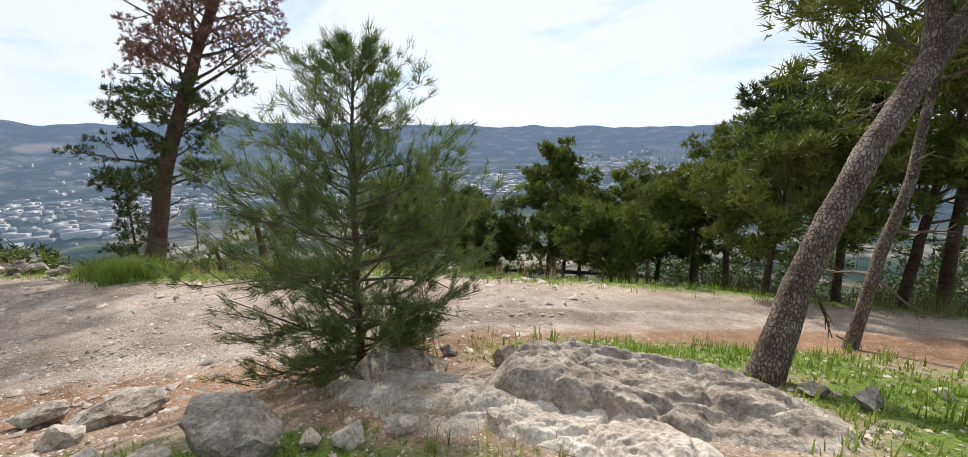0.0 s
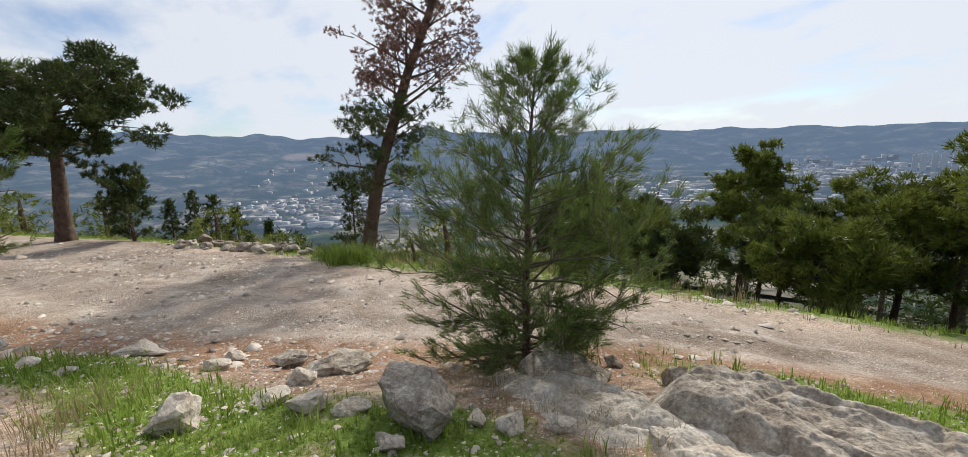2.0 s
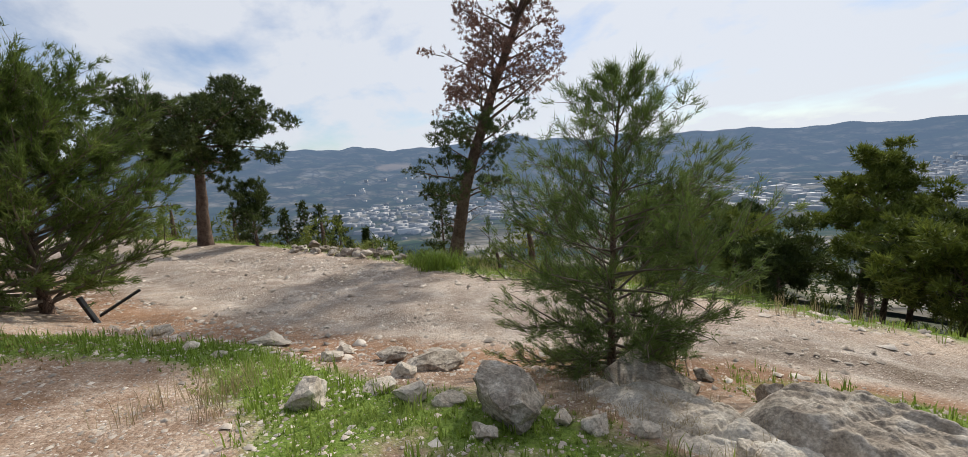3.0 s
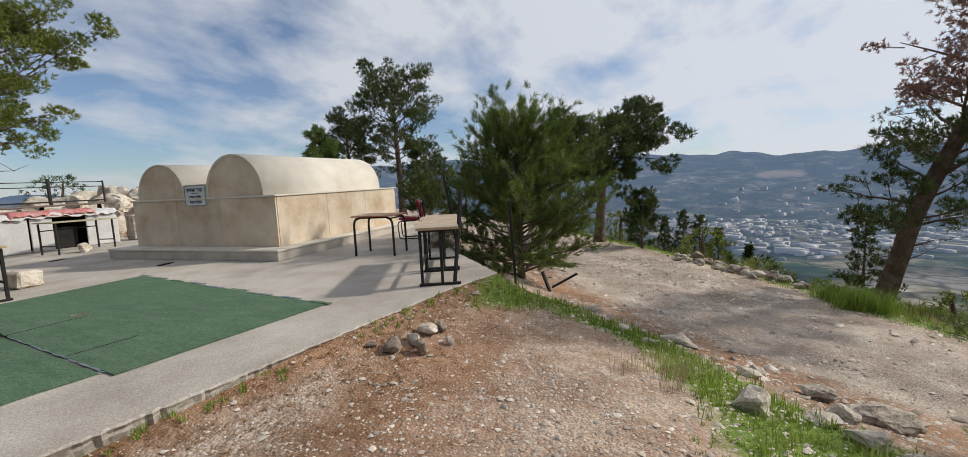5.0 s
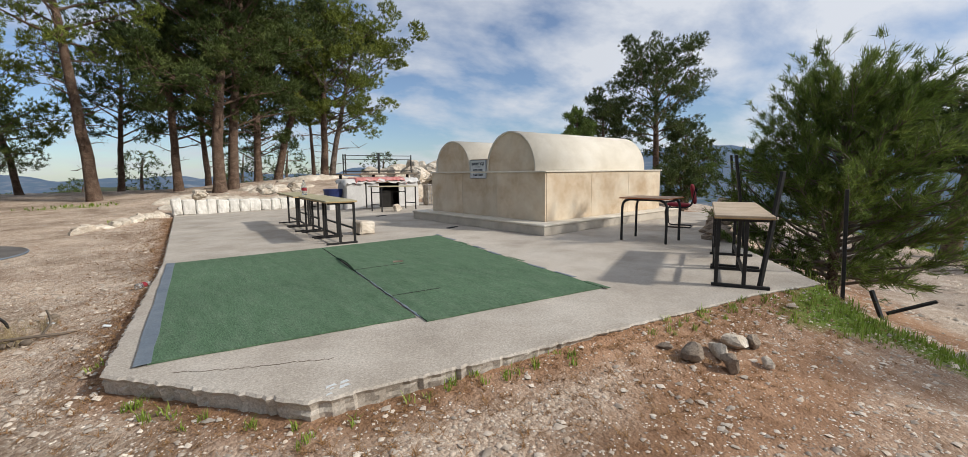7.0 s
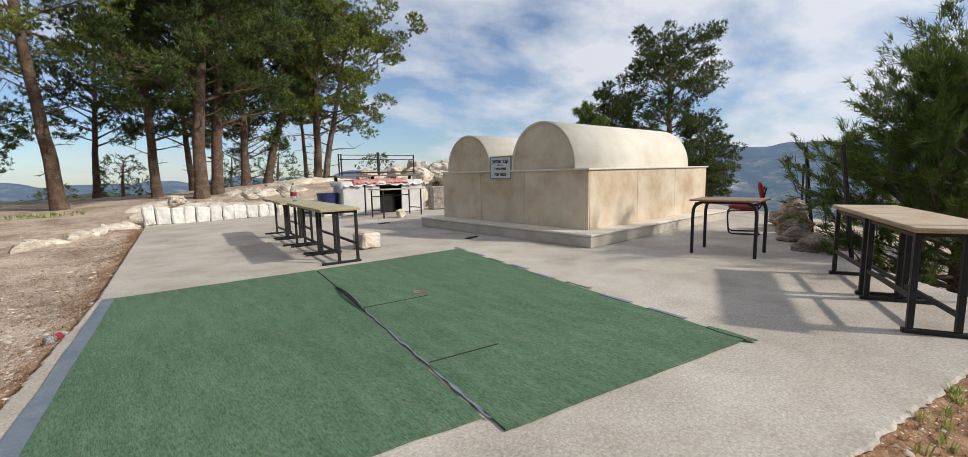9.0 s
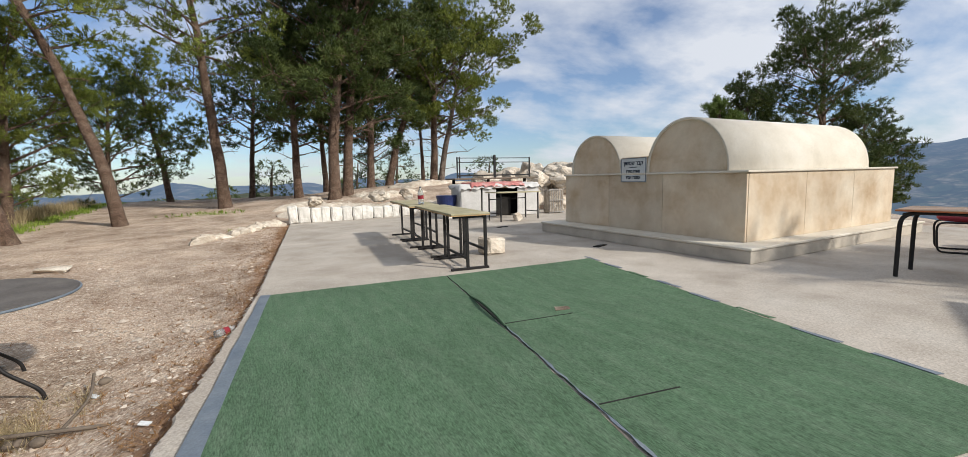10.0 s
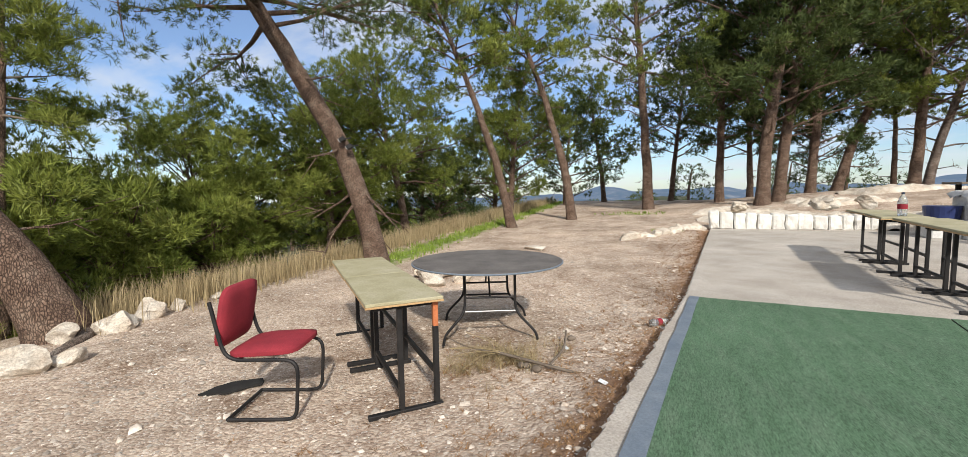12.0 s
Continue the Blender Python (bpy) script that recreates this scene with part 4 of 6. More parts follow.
def pine(base, path, r0, label, seed, crown_from=0.45, spread=2.0, clumps=1600, tuft=10, needle=0.15, width=0.034, mat=None, bark=None, shape="round", nb=34,
         rise=0.25, top_r=0.25, name="pine_tree", dead=0.0, group="pines", bare=0, sides=10):
    """A pine: a tapered bent trunk, limbs and a crown of needle tufts. path: the trunk's points above the base."""
    rng = np.random.default_rng(seed)
    base = np.array(base, float)
    pts = smooth_path([(0, 0, -0.15)] + [tuple(np.array(p) - base) for p in path], 26)
    n = len(pts)
    pts[2:] += np.cumsum(rng.normal(size=(n - 2, 3)) * 0.006 * np.linalg.norm(pts[-1]) / 4 * np.array([1, 1, 0]), axis=0)
    t = np.linspace(0, 1, n)
    radii = r0 * (1 - (1 - top_r) * t ** 1.1)
    radii[:3] *= np.array([1.35, 1.15, 1.04])
    tree = thing(name, label, "tree", tuple(base), group=group)
    v, f = tube_arrays(pts, radii, sides, 0.05, seed)
    ob = new("trunk", mesh_np("trunk", v, f, bark or M_BARK, True)); ob.parent = tree
    total = float(np.sum(np.linalg.norm(np.diff(pts, axis=0), axis=1)))
    centres, heads, dead_c, dead_h = [], [], [], []
    for i in range(nb + bare):
        is_bare = i >= nb
        u = rng.uniform(0.12, crown_from) if is_bare else crown_from + (1 - crown_from) * ((i + rng.uniform(0, 1)) / nb) ** (1.25 if shape == "young" else 0.9)
        k = u * (n - 1)
        lo = int(min(k, n - 2))
        p0 = pts[lo] + (pts[lo + 1] - pts[lo]) * (k - lo)
        w = (u - crown_from) / (1 - crown_from)
        if shape == "bush":
            ln = spread * float(np.interp(w, [0, 0.18, 0.5, 1], [0.62, 0.95, 0.85, 0.5])) * rng.uniform(0.7, 1.1)
        elif shape == "cone":
            ln = spread * (1.0 - 0.86 * w) * rng.uniform(0.75, 1.1)
        elif shape == "umbrella":
            ln = spread * (0.45 + 0.65 * math.sqrt(max(w, 0))) * rng.uniform(0.6, 1.1)
        elif shape == "young":
            ln = spread * float(np.interp(w, [0, 0.12, 0.38, 0.75, 1], [0.45, 0.8, 1.0, 0.55, 0.16])) * rng.uniform(0.7, 1.1)
        else:
            ln = spread * (0.5 + 0.75 * math.sin(math.pi * min(1, max(0, w) * 0.85 + 0.12))) * rng.uniform(0.55, 1.15)
        if is_bare:
            ln = spread * rng.uniform(0.25, 0.6)
        per = max(3, int(clumps / nb * (ln / (0.72 * spread if shape != "cone" else 0.55 * spread)) ** 1.3))
        if shape == "young":
            per = max(3, int(per * (1.2 - 0.7 * w)))
        az = i * 2.399 + rng.uniform(-0.5, 0.5)
        el = rise + (0.55 * w if shape != "umbrella" else 0.15) + rng.uniform(-0.2, 0.25)
        dr = np.array([math.cos(az) * math.cos(el), math.sin(az) * math.cos(el), math.sin(el)])
        q = np.linspace(0, 1, 7)[:, None]
        bend = np.array([rng.normal() * 0.12, rng.normal() * 0.12, rng.uniform(-0.18, 0.22)])
        bp = p0 + dr * ln * q + bend * ln * q ** 2 + np.cumsum(rng.normal(size=(7, 3)) * 0.02 * ln, axis=0) * q
        rb = max(0.006, min(radii[lo] * 0.42, 0.022 * ln + 0.006))
        limb = []
        limb.append(tube_arrays(bp[::2], rb * (1 - 0.8 * q[::2, 0]), 5))
        feather = shape in ("young", "bush")
        for _ in range(11 if feather else 4):
            a0 = rng.uniform(0.2 if feather else 0.35, 1.0)
            s0 = p0 + dr * ln * a0 + bend * ln * a0 ** 2
            sd = (dr * 0.8 + rng.normal(size=3) * 0.5 + np.array([0, 0, 0.4])) if feather else (dr + rng.normal(size=3) * 0.7 + np.array([0, 0, 0.12]))
            sd /= np.linalg.norm(sd)
            sl = ln * rng.uniform(0.2, 0.42)
            sp = s0 + sd * sl * np.linspace(0, 1, 4)[:, None]
            limb.append(tube_arrays(sp[::3], rb * 0.4 * np.array([1, 0.35]), 3))
            if is_bare:
                continue
            if feather:
                # a shoot set with needles like a bottle brush
                m_ = max(2, per // 11)
                cc = s0 + sd * sl * rng.uniform(0.05, 1.05, (m_, 1)) + rng.normal(size=(m_, 3)) * 0.012
                hh = np.tile(sd * 1.1 + np.array([0, 0, 0.1]), (m_, 1))
            else:
                # a flattened pad of tufts at the twig's end
                m_ = max(2, per // 4)
                q_ = rng.normal(size=(m_, 3))
                q_ /= np.linalg.norm(q_, axis=1)[:, None]
                q_ *= rng.uniform(0.2, 1.0, (m_, 1)) ** 0.5
                cc = s0 + sd * sl + q_ * np.array([1, 1, 0.55]) * min(0.5, max(0.12, 0.19 * ln)) * rng.uniform(0.7, 1.3)
                hh = q_ * 0.9 + np.array([0, 0, 0.5])
            (dead_c if w > 1 - dead else centres).append(cc); (dead_h if w > 1 - dead else heads).append(hh)
        v, f = join_arrays(limb)
        ob = new("branch", mesh_np("branch", v, f, M_TWIG if r0 < 0.1 else (bark or M_BARK), True)); ob.parent = tree
        if not is_bare:
            m_ = max(1, per // 8)
            a1 = rng.uniform(0.28, 1.04, (m_, 1)) ** 0.8
            cc = p0 + dr * ln * a1 + bend * ln * a1 ** 2 + rng.normal(size=(m_, 3)) * ln * 0.07
            (dead_c if w > 1 - dead else centres).append(cc); (dead_h if w > 1 - dead else heads).append(np.tile(dr, (m_, 1)))
    if centres:
        c, h = np.concatenate(centres), np.concatenate(heads)
        v, f = blades(c, h, tuft, needle, width, rng, 0.5)
        ob = new("crown", mesh_np("crown", v, f, mat or M_NEEDLE)); ob.parent = tree
    if dead_c:
        c, h = np.concatenate(dead_c), np.concatenate(dead_h)
        keep = rng.random(len(c)) < 0.92
        v, f = blades(c[keep], h[keep], tuft, needle * 0.75, width, rng, 0.9, 0.3)
        ob = new("dead_crown", mesh_np("dead_crown", v, f, M_DEAD)); ob.parent = tree
        tagged(ob, "dry brown needles and cones")
    return tree


def on_ground(x, y, lift=0.0):
    return (x, y, gz(x, y) + lift)


def straight(x, y, h, dx=0.0, dy=0.0, bow=0.0):
    """Trunk points of a tree at x, y of height h whose tip leans by dx, dy."""
    z = gz(x, y)
    return [(x + dx * (t ** 1.25) + bow * math.sin(math.pi * t), y + dy * (t ** 1.25), z + h * t) for t in (0.0, 0.25, 0.5, 0.75, 1.0)]


def stand(x, y, h, r0, label, seed, dx=0.0, dy=0.0, bow=0.0, **kw):
    p = straight(x, y, h, dx, dy, bow)
    return pine(p[0], p[1:], r0, label, seed, **kw)


# young pines beside the road
P1 = on_ground(3.02, -10.95)
pine(P1, [(3.0, -10.98, 0.2), (2.97, -11.0, 1.0), (2.94, -11.05, 1.5)], 0.042, "young green pine with soft airy needles", 11, crown_from=0.05, spread=1.3, clumps=5400, tuft=16, needle=0.085,
     width=0.0052, mat=M_NEEDLE_YOUNG, bark=M_BARK, shape="young", nb=96, rise=0.15, top_r=0.15, group="young pines")
P2 = on_ground(8.4, -5.15)
pine(P2, [(8.42, -5.15, 0.0), (8.4, -5.17, 1.0), (8.36, -5.15, 2.1)], 0.085, "bushy young pine below the platform's edge", 12, crown_from=0.06, spread=1.95, clumps=7400, tuft=16, needle=0.12,
     width=0.0115, mat=M_NEEDLE_BUSH, shape="bush", nb=110, rise=0.2, top_r=0.2, group="young pines")

# leaning pines beside the outcrop
leaning = pine(on_ground(0.03, -11.6), [(-0.12, -11.9, -0.25), (-0.45, -12.38, 0.64), (-0.84, -12.92, 1.42), (-1.5, -13.7, 2.1), (-2.4, -14.6, 2.8), (-3.1, -15.2, 3.6)], 0.102, "leaning pine trunk with scaly grey-brown bark", 21,
     crown_from=0.72, spread=1.5, clumps=1500, mat=M_NEEDLE, bark=M_BARKGREY, nb=24, needle=0.15, width=0.019, top_r=0.45, bare=3, sides=16)
fork = smooth_path([(-0.80, -12.87, 1.30), (-0.80, -12.93, 1.55), (-0.76, -12.97, 1.9), (-0.80, -13.0, 2.4), (-0.86, -13.1, 3.1)], 20) - np.array(on_ground(0.03, -11.6))
v, f = tube_arrays(fork, np.linspace(0.062, 0.03, 20), 12, 0.05, 3)
ob = new("forked_stem", mesh_np("forked_stem", v, f, M_BARKGREY, True)); ob.parent = leaning
pine(on_ground(-0.72, -13.36), [(-0.8, -13.5, -0.6), (-1.05, -13.9, 0.51), (-1.2, -14.3, 1.5), (-1.2, -14.6, 2.6)], 0.058, "slender leaning pine at the road's edge", 22, crown_from=0.62, spread=1.3, clumps=1400,
     mat=M_NEEDLE, bark=M_BARKGREY, nb=22, needle=0.15, width=0.019, top_r=0.4, bare=4)

# trees beyond the road
stand(12.0, -12.9, 9.4, 0.2, "tall old pine with a dry brown top", 31, -1.2, -3.2, crown_from=0.17, spread=1.5, clumps=4600, nb=76, dead=0.7, mat=M_NEEDLE_DARK, bare=8, needle=0.11, width=0.019, tuft=13)
stand(18.6, -6.0, 4.9, 0.24, "spreading umbrella-shaped pine on a grassy bank", 32, 0.4, -0.4, crown_from=0.5, spread=2.4, clumps=5600, nb=50, shape="umbrella", mat=M_NEEDLE_DARK, rise=-0.06, needle=0.16, width=0.034)
stand(6.35, -23.1, 4.5, 0.12, "round-crowned pine standing above the wood", 33, -0.35, -0.1, crown_from=0.55, spread=1.15, clumps=2000, nb=30, mat=M_NEEDLE)
RIGHT = [(8.8, -21.5, -1.7, 1.1), (7.6, -19.6, -1.8, 1.0), (5.2, -21.6, -1.5, 1.0), (4.1, -20.0, -1.6, 0.9), (3.3, -22.4, -1.2, 1.1), (2.2, -20.9, -0.9, 1.1), (1.4, -22.0, -0.9, 1.2), (0.5, -20.4, 0.3, 1.3), (-0.4, -22.4, 1.0, 1.6),
         (-1.0, -19.6, 1.1, 1.4), (-1.9, -21.8, 1.7, 1.3), (-2.2, -18.2, 1.6, 1.2), (-3.3, -20.2, 3.4, 1.5), (-4.1, -18.2, 3.9, 1.5), (-5.6, -19.4, 5.0, 1.9), (10.8, -20.4, -1.4, 1.2), (12.3, -22.8, -1.6, 1.3), (-7.5, -18.5, 5.0, 1.9),
         (6.0, -18.6, -1.9, 0.9), (2.9, -18.7, -1.5, 1.0), (-0.2, -17.6, 0.2, 1.1), (9.6, -18.6, -1.9, 1.0)]
for i, (x, y, top, w) in enumerate(RIGHT):
    h = top - gz(x, y)
    stand(x, y, h, 0.04 + 0.014 * h, "dark green pine on the slope below the road", 40 + i, 0.08 * h * math.sin(i * 2.1), 0.06 * h * math.cos(i * 1.3), crown_from=0.38 if h < 4 else 0.46, spread=w, clumps=1400, nb=28,
          mat=M_NEEDLE if i % 3 else M_NEEDLE_DARK, needle=0.14, width=0.03, bare=4, tuft=10)

stand(17.3, -7.7, 1.7, 0.06, "round green bush under the spreading pine", 39, crown_from=0.05, spread=0.9, clumps=900, nb=30, mat=M_NEEDLE_DARK, needle=0.12, width=0.03, rise=0.5, name="bush", group="bushes")

# dark spruces and a cypress at the edge of the bank
for i, (x, y, h, w) in enumerate([(22.1, -8.8, 2.1, 0.6), (22.1, -9.6, 2.7, 0.7), (22.0, -10.3, 2.7, 0.7), (22.0, -11.1, 2.4, 0.7), (14.2, -13.5, 2.6, 0.8)]):
    stand(x, y, h, 0.05, "small dark conifer at the edge of the bank", 70 + i, crown_from=0.12, spread=w, clumps=420, nb=34, shape="cone", mat=M_NEEDLE_DARK, rise=-0.05, needle=0.12, width=0.03, group="dark conifers")
stand(21.8, -12.3, 1.9, 0.05, "narrow dark cypress among low conifers", 76, crown_from=0.05, spread=0.24, clumps=420, nb=40, shape="round", mat=M_NEEDLE_DARK, rise=1.1, needle=0.12, width=0.03, name="cypress", group="dark conifers")

# trees behind the tomb
for i, (x, y, top, r, w, n, lab, shape, m) in enumerate([
        (23.4, 6.0, 6.6, 0.22, 2.6, 3400, "tall pine with a broken open crown", "round", M_NEEDLE_DARK),
        (23.2, 9.3, 4.6, 0.16, 1.9, 2200, "dense dark pine behind the tomb", "round", M_NEEDLE_DARK),
        (18.4, 7.6, 4.2, 0.13, 1.6, 2200, "bright green pine behind the tomb", "cone", M_NEEDLE_YOUNG),
        (25.0, 5.0, 3.0, 0.15, 1.5, 1500, "pine on the slope behind the tomb", "round", M_NEEDLE_DARK),
        (21.0, 3.3, 1.0, 0.1, 1.1, 1100, "low pine behind the fence posts", "round", M_NEEDLE_DARK)]):
    stand(x, y, top - gz(x, y), r, lab, 81 + i, 0.0, 0.2, crown_from=(0.45, 0.25, 0.3, 0.3, 0.25)[i], spread=w, clumps=n, nb=36, shape=shape, mat=m, needle=0.16, width=0.03)

# grove on the hilltop north and west
pine(on_ground(-5.2, 2.1), [(-5.3, 2.0, 0.6), (-5.75, 1.75, 2.11), (-6.3, 1.3, 3.3), (-6.9, 0.6, 4.9), (-7.4, 0.2, 6.2)], 0.2, "big leaning pine with lamps fixed to its trunk", 91, crown_from=0.64, rise=-0.12, spread=2.3, clumps=2600, nb=34, bare=9, bark=M_BARK, sides=18, tuft=14,
     needle=0.12, width=0.014, top_r=0.45, mat=M_NEEDLE_DARK)
pine(on_ground(-5.93, -2.3), [(-6.0, -2.4, 0.2), (-6.35, -2.65, 0.95), (-7.6, -3.8, 2.8), (-9.6, -6.0, 5.4)], 0.24, "thick pine trunk leaning over the slope", 92, crown_from=0.62, spread=1.50, clumps=2933, nb=24, sides=16, bare=3)
stand(-8.3, -1.9, 3.7 - gz(-8.3, -1.9), 0.09, "slender pine with low hanging boughs at the slope's edge", 114, 0.2, 0.3, crown_from=0.66, spread=0.95, clumps=900, nb=20, rise=-0.05, needle=0.12, width=0.014, tuft=14, bare=4)
stand(-4.5, 8.1, 7.4, 0.14, "leaning pine with a thin open crown", 93, -2.6, -0.4, crown_from=0.55, spread=1.5, clumps=1300, nb=30, bare=6)
stand(-3.1, 10.4, 8.0, 0.16, "leaning pine with a thin open crown", 94, -2.6, 0.3, 0.2, crown_from=0.55, spread=1.6, clumps=1400, nb=30, bare=6)
stand(-0.74, 13.7, 10.0, 0.2, "tall straight pine with bare lower limbs", 95, -0.6, 0.1, crown_from=0.45, spread=2.24, clumps=1827, nb=30, bare=12)
stand(2.88, 12.6, 9.0, 0.22, "tall dark pine in the hilltop grove", 96, 0.8, -0.2, crown_from=0.3, spread=2.58, clumps=4486, nb=40, mat=M_NEEDLE_DARK, bare=6)
stand(3.5, 13.4, 9.0, 0.2, "tall dark pine in the hilltop grove", 97, 1.1, -0.2, crown_from=0.28, spread=2.46, clumps=4141, nb=38, mat=M_NEEDLE_DARK, bare=6)
stand(1.87, 15.1, 8.0, 0.17, "dense pine in the hilltop grove", 98, -0.1, 0, crown_from=0.25, spread=2.24, clumps=2380, nb=36, mat=M_NEEDLE_DARK, bare=4)
stand(5.0, 15.6, 8.0, 0.17, "dense pine in the hilltop grove", 99, 0.3, 0, crown_from=0.22, spread=2.35, clumps=3968, nb=36, mat=M_NEEDLE_DARK, bare=4)
stand(6.55, 18.2, 8.0, 0.2, "pine leaning outward from the grove", 100, 2.6, -0.6, crown_from=0.4, spread=2.24, clumps=3277, nb=32, mat=M_NEEDLE_DARK, bare=5)
stand(8.8, 17.4, 9.2, 0.2, "twin-trunked tall pine at the grove's edge", 101, 0.4, -0.1, crown_from=0.32, spread=3.10, clumps=4141, nb=36, bare=6)
stand(9.3, 17.7, 7.6, 0.17, "pale leaning pine trunk at the grove's edge", 102, 1.6, -0.6, crown_from=0.32, spread=3.10, clumps=3277, nb=30, bark=M_BARKGREY, bare=5)
stand(9.0, 19.5, 5.5, 0.12, "thin bare-limbed pine at the grove's edge", 103, -0.2, 0, crown_from=0.6, spread=1.34, clumps=1421, nb=18, bare=12)
stand(-6.0, 12.4, 4.9, 0.14, "bushy pine at the edge of the slope", 104, 0.3, 0, crown_from=0.12, spread=2.24, clumps=3795, nb=36, needle=0.12, width=0.018, tuft=14)
stand(-3.2, 20.5, 5.8, 0.14, "pine on the far side of the hilltop", 105, -0.8, 0, crown_from=0.3, spread=2.13, clumps=1760, nb=30)
stand(0.2, 21.2, 6.5, 0.15, "pine on the far side of the hilltop", 106, 0.6, 0, crown_from=0.35, spread=2.35, clumps=1966, nb=30, mat=M_NEEDLE_DARK)
stand(3.8, 20.5, 7.0, 0.16, "pine on the far side of the hilltop", 107, -0.4, 0, crown_from=0.3, spread=2.35, clumps=1966, nb=30, mat=M_NEEDLE_DARK)
stand(-8.6, 4.8, 3.6, 0.13, "pine on the western slope", 108, -0.6, 0.5, crown_from=0.3, spread=2.02, clumps=3105, nb=34, needle=0.12, width=0.018, tuft=14)
stand(-7.8, 7.4, 5.0, 0.14, "pine on the western slope", 109, -1.2, 0, crown_from=0.35, spread=2.13, clumps=3105, nb=34, mat=M_NEEDLE, needle=0.12, width=0.018, tuft=14)
stand(-10.2, 3.0, 3.0, 0.13, "pine on the western slope", 110, -0.8, -0.4, crown_from=0.25, spread=2.35, clumps=3451, nb=36, needle=0.12, width=0.018, tuft=14)
stand(-10.6, 0.6, 2.0, 0.12, "bushy pine on the western slope", 111, 0, 0, crown_from=0.12, spread=2.13, clumps=3277, nb=34, needle=0.12, width=0.018, tuft=14)
stand(-9.0, -1.6, 1.7, 0.1, "low bushy pine on the western slope", 112, 0, 0, crown_from=0.08, spread=1.79, clumps=2933, nb=34, needle=0.12, width=0.018, tuft=14)
stand(-12.8, -3.6, 2.2, 0.12, "pine on the western slope", 113, 0, 0, crown_from=0.2, spread=2.24, clumps=3045, nb=30, needle=0.12, width=0.018, tuft=14)


for i, (x, y, top, w) in enumerate([(-8.2, 10.2, 1.6, 1.6), (-9.6, 6.2, 1.0, 1.5), (-11.5, 8.6, 1.8, 1.8), (-7.6, 15.0, 3.6, 2.0), (-12.6, 1.8, 0.6, 1.6), (-9.4, 2.0, 0.7, 1.4), (-8.4, -4.2, 0.4, 1.3), (-11.4, -2.2, 0.4, 1.5), (-4.8, 17.6, 4.6, 2.0), (-10.4, 13.0, 2.8, 2.0), (6.6, 21.6, 7.0, 2.2)]):
    stand(x, y, top - gz(x, y), 0.12, "leafy pine filling the edge of the western slope", 130 + i, 0.3 * math.sin(i), 0.3 * math.cos(i), crown_from=0.1, spread=w, clumps=2380, nb=36, mat=M_NEEDLE if i % 2 else M_NEEDLE_DARK, needle=0.12, width=0.018, tuft=14)


def woodland(name, spots, seed, label, tall, mat, spread=2.0, tufts=150, needle=0.45, width=0.1):
    """Far woods in one mesh: a stem and a crown of tufts for each tree."""
    rng = np.random.default_rng(seed)
    cs, hs, stems = [], [], []
    for x, y in spots:
        h, w = tall * rng.uniform(0.7, 1.2), spread * rng.uniform(0.7, 1.25)
        z = gz(x, y)
        stems.append(tube_arrays(np.array([(x, y, z - 0.3), (x, y, z + h * 0.5), (x + 0.2, y, z + h * 0.9)]), np.array([0.14, 0.1, 0.04]), 5))
        u = rng.uniform(0, 1, (tufts, 1))
        a = rng.uniform(0, 2 * np.pi, (tufts, 1))
        rad = w * np.sin(np.pi * np.clip(0.12 + 0.8 * u, 0, 1)) ** 0.7 * rng.uniform(0.35, 1.0, (tufts, 1)) ** 0.5 * (1 + 0.25 * np.sin(3 * a + x))
        c = np.concatenate([x + rad * np.cos(a), y + rad * np.sin(a), z + h * (0.15 + 0.85 * u)], 1)
        cs.append(c); hs.append(np.concatenate([np.cos(a), np.sin(a), 0.5 + 0 * a], 1) * 0.7)
    v, f = blades(np.concatenate(cs), np.concatenate(hs), 7, needle, width, rng, 0.8)
    wood = thing(name, label, "woods", kind="stuff")
    ob = new("crowns", mesh_np("crowns", v, f, mat)); ob.parent = wood
    v, f = join_arrays(stems)
    ob = new("stems", mesh_np("stems", v, f, M_BARK)); ob.parent = wood


def scatter(n, seed, test, x0, x1, y0, y1, gap):
    rng = np.random.default_rng(seed)
    out = []
    for _ in range(n * 30):
        x, y = rng.uniform(x0, x1), rng.uniform(y0, y1)
        if test(x, y) and all((x - a) ** 2 + (y - b) ** 2 > gap * gap for a, b in out):
            out.append((x, y))
            if len(out) >= n:
                break
    return out


woodland("woods", scatter(130, 5, lambda x, y: x < -13 - 0.1 * abs(y), -60, -13, -30, 40, 2.3), 6, "dense green pine woods on the western slope", 2.7, M_NEEDLE, 2.1, 140, 0.3, 0.07)
woodland("woods", scatter(70, 8, lambda x, y: -26 > y > -70 and off_road_edge(np.array([x]), np.array([y]))[0] > 12 and x - 0.25 * y < 22, -40, 30, -70, -24, 2.6), 9, "dense dark pine woods below the road", 4.2, M_NEEDLE_DARK, 2.0, 190, 0.3, 0.075)
woodland("woods", scatter(40, 12, lambda x, y: y > 27, -40, 22, 27, 60, 3.0), 13, "pine woods beyond the hilltop", 4.4, M_NEEDLE_DARK, 1.8, 260, 0.24, 0.06)
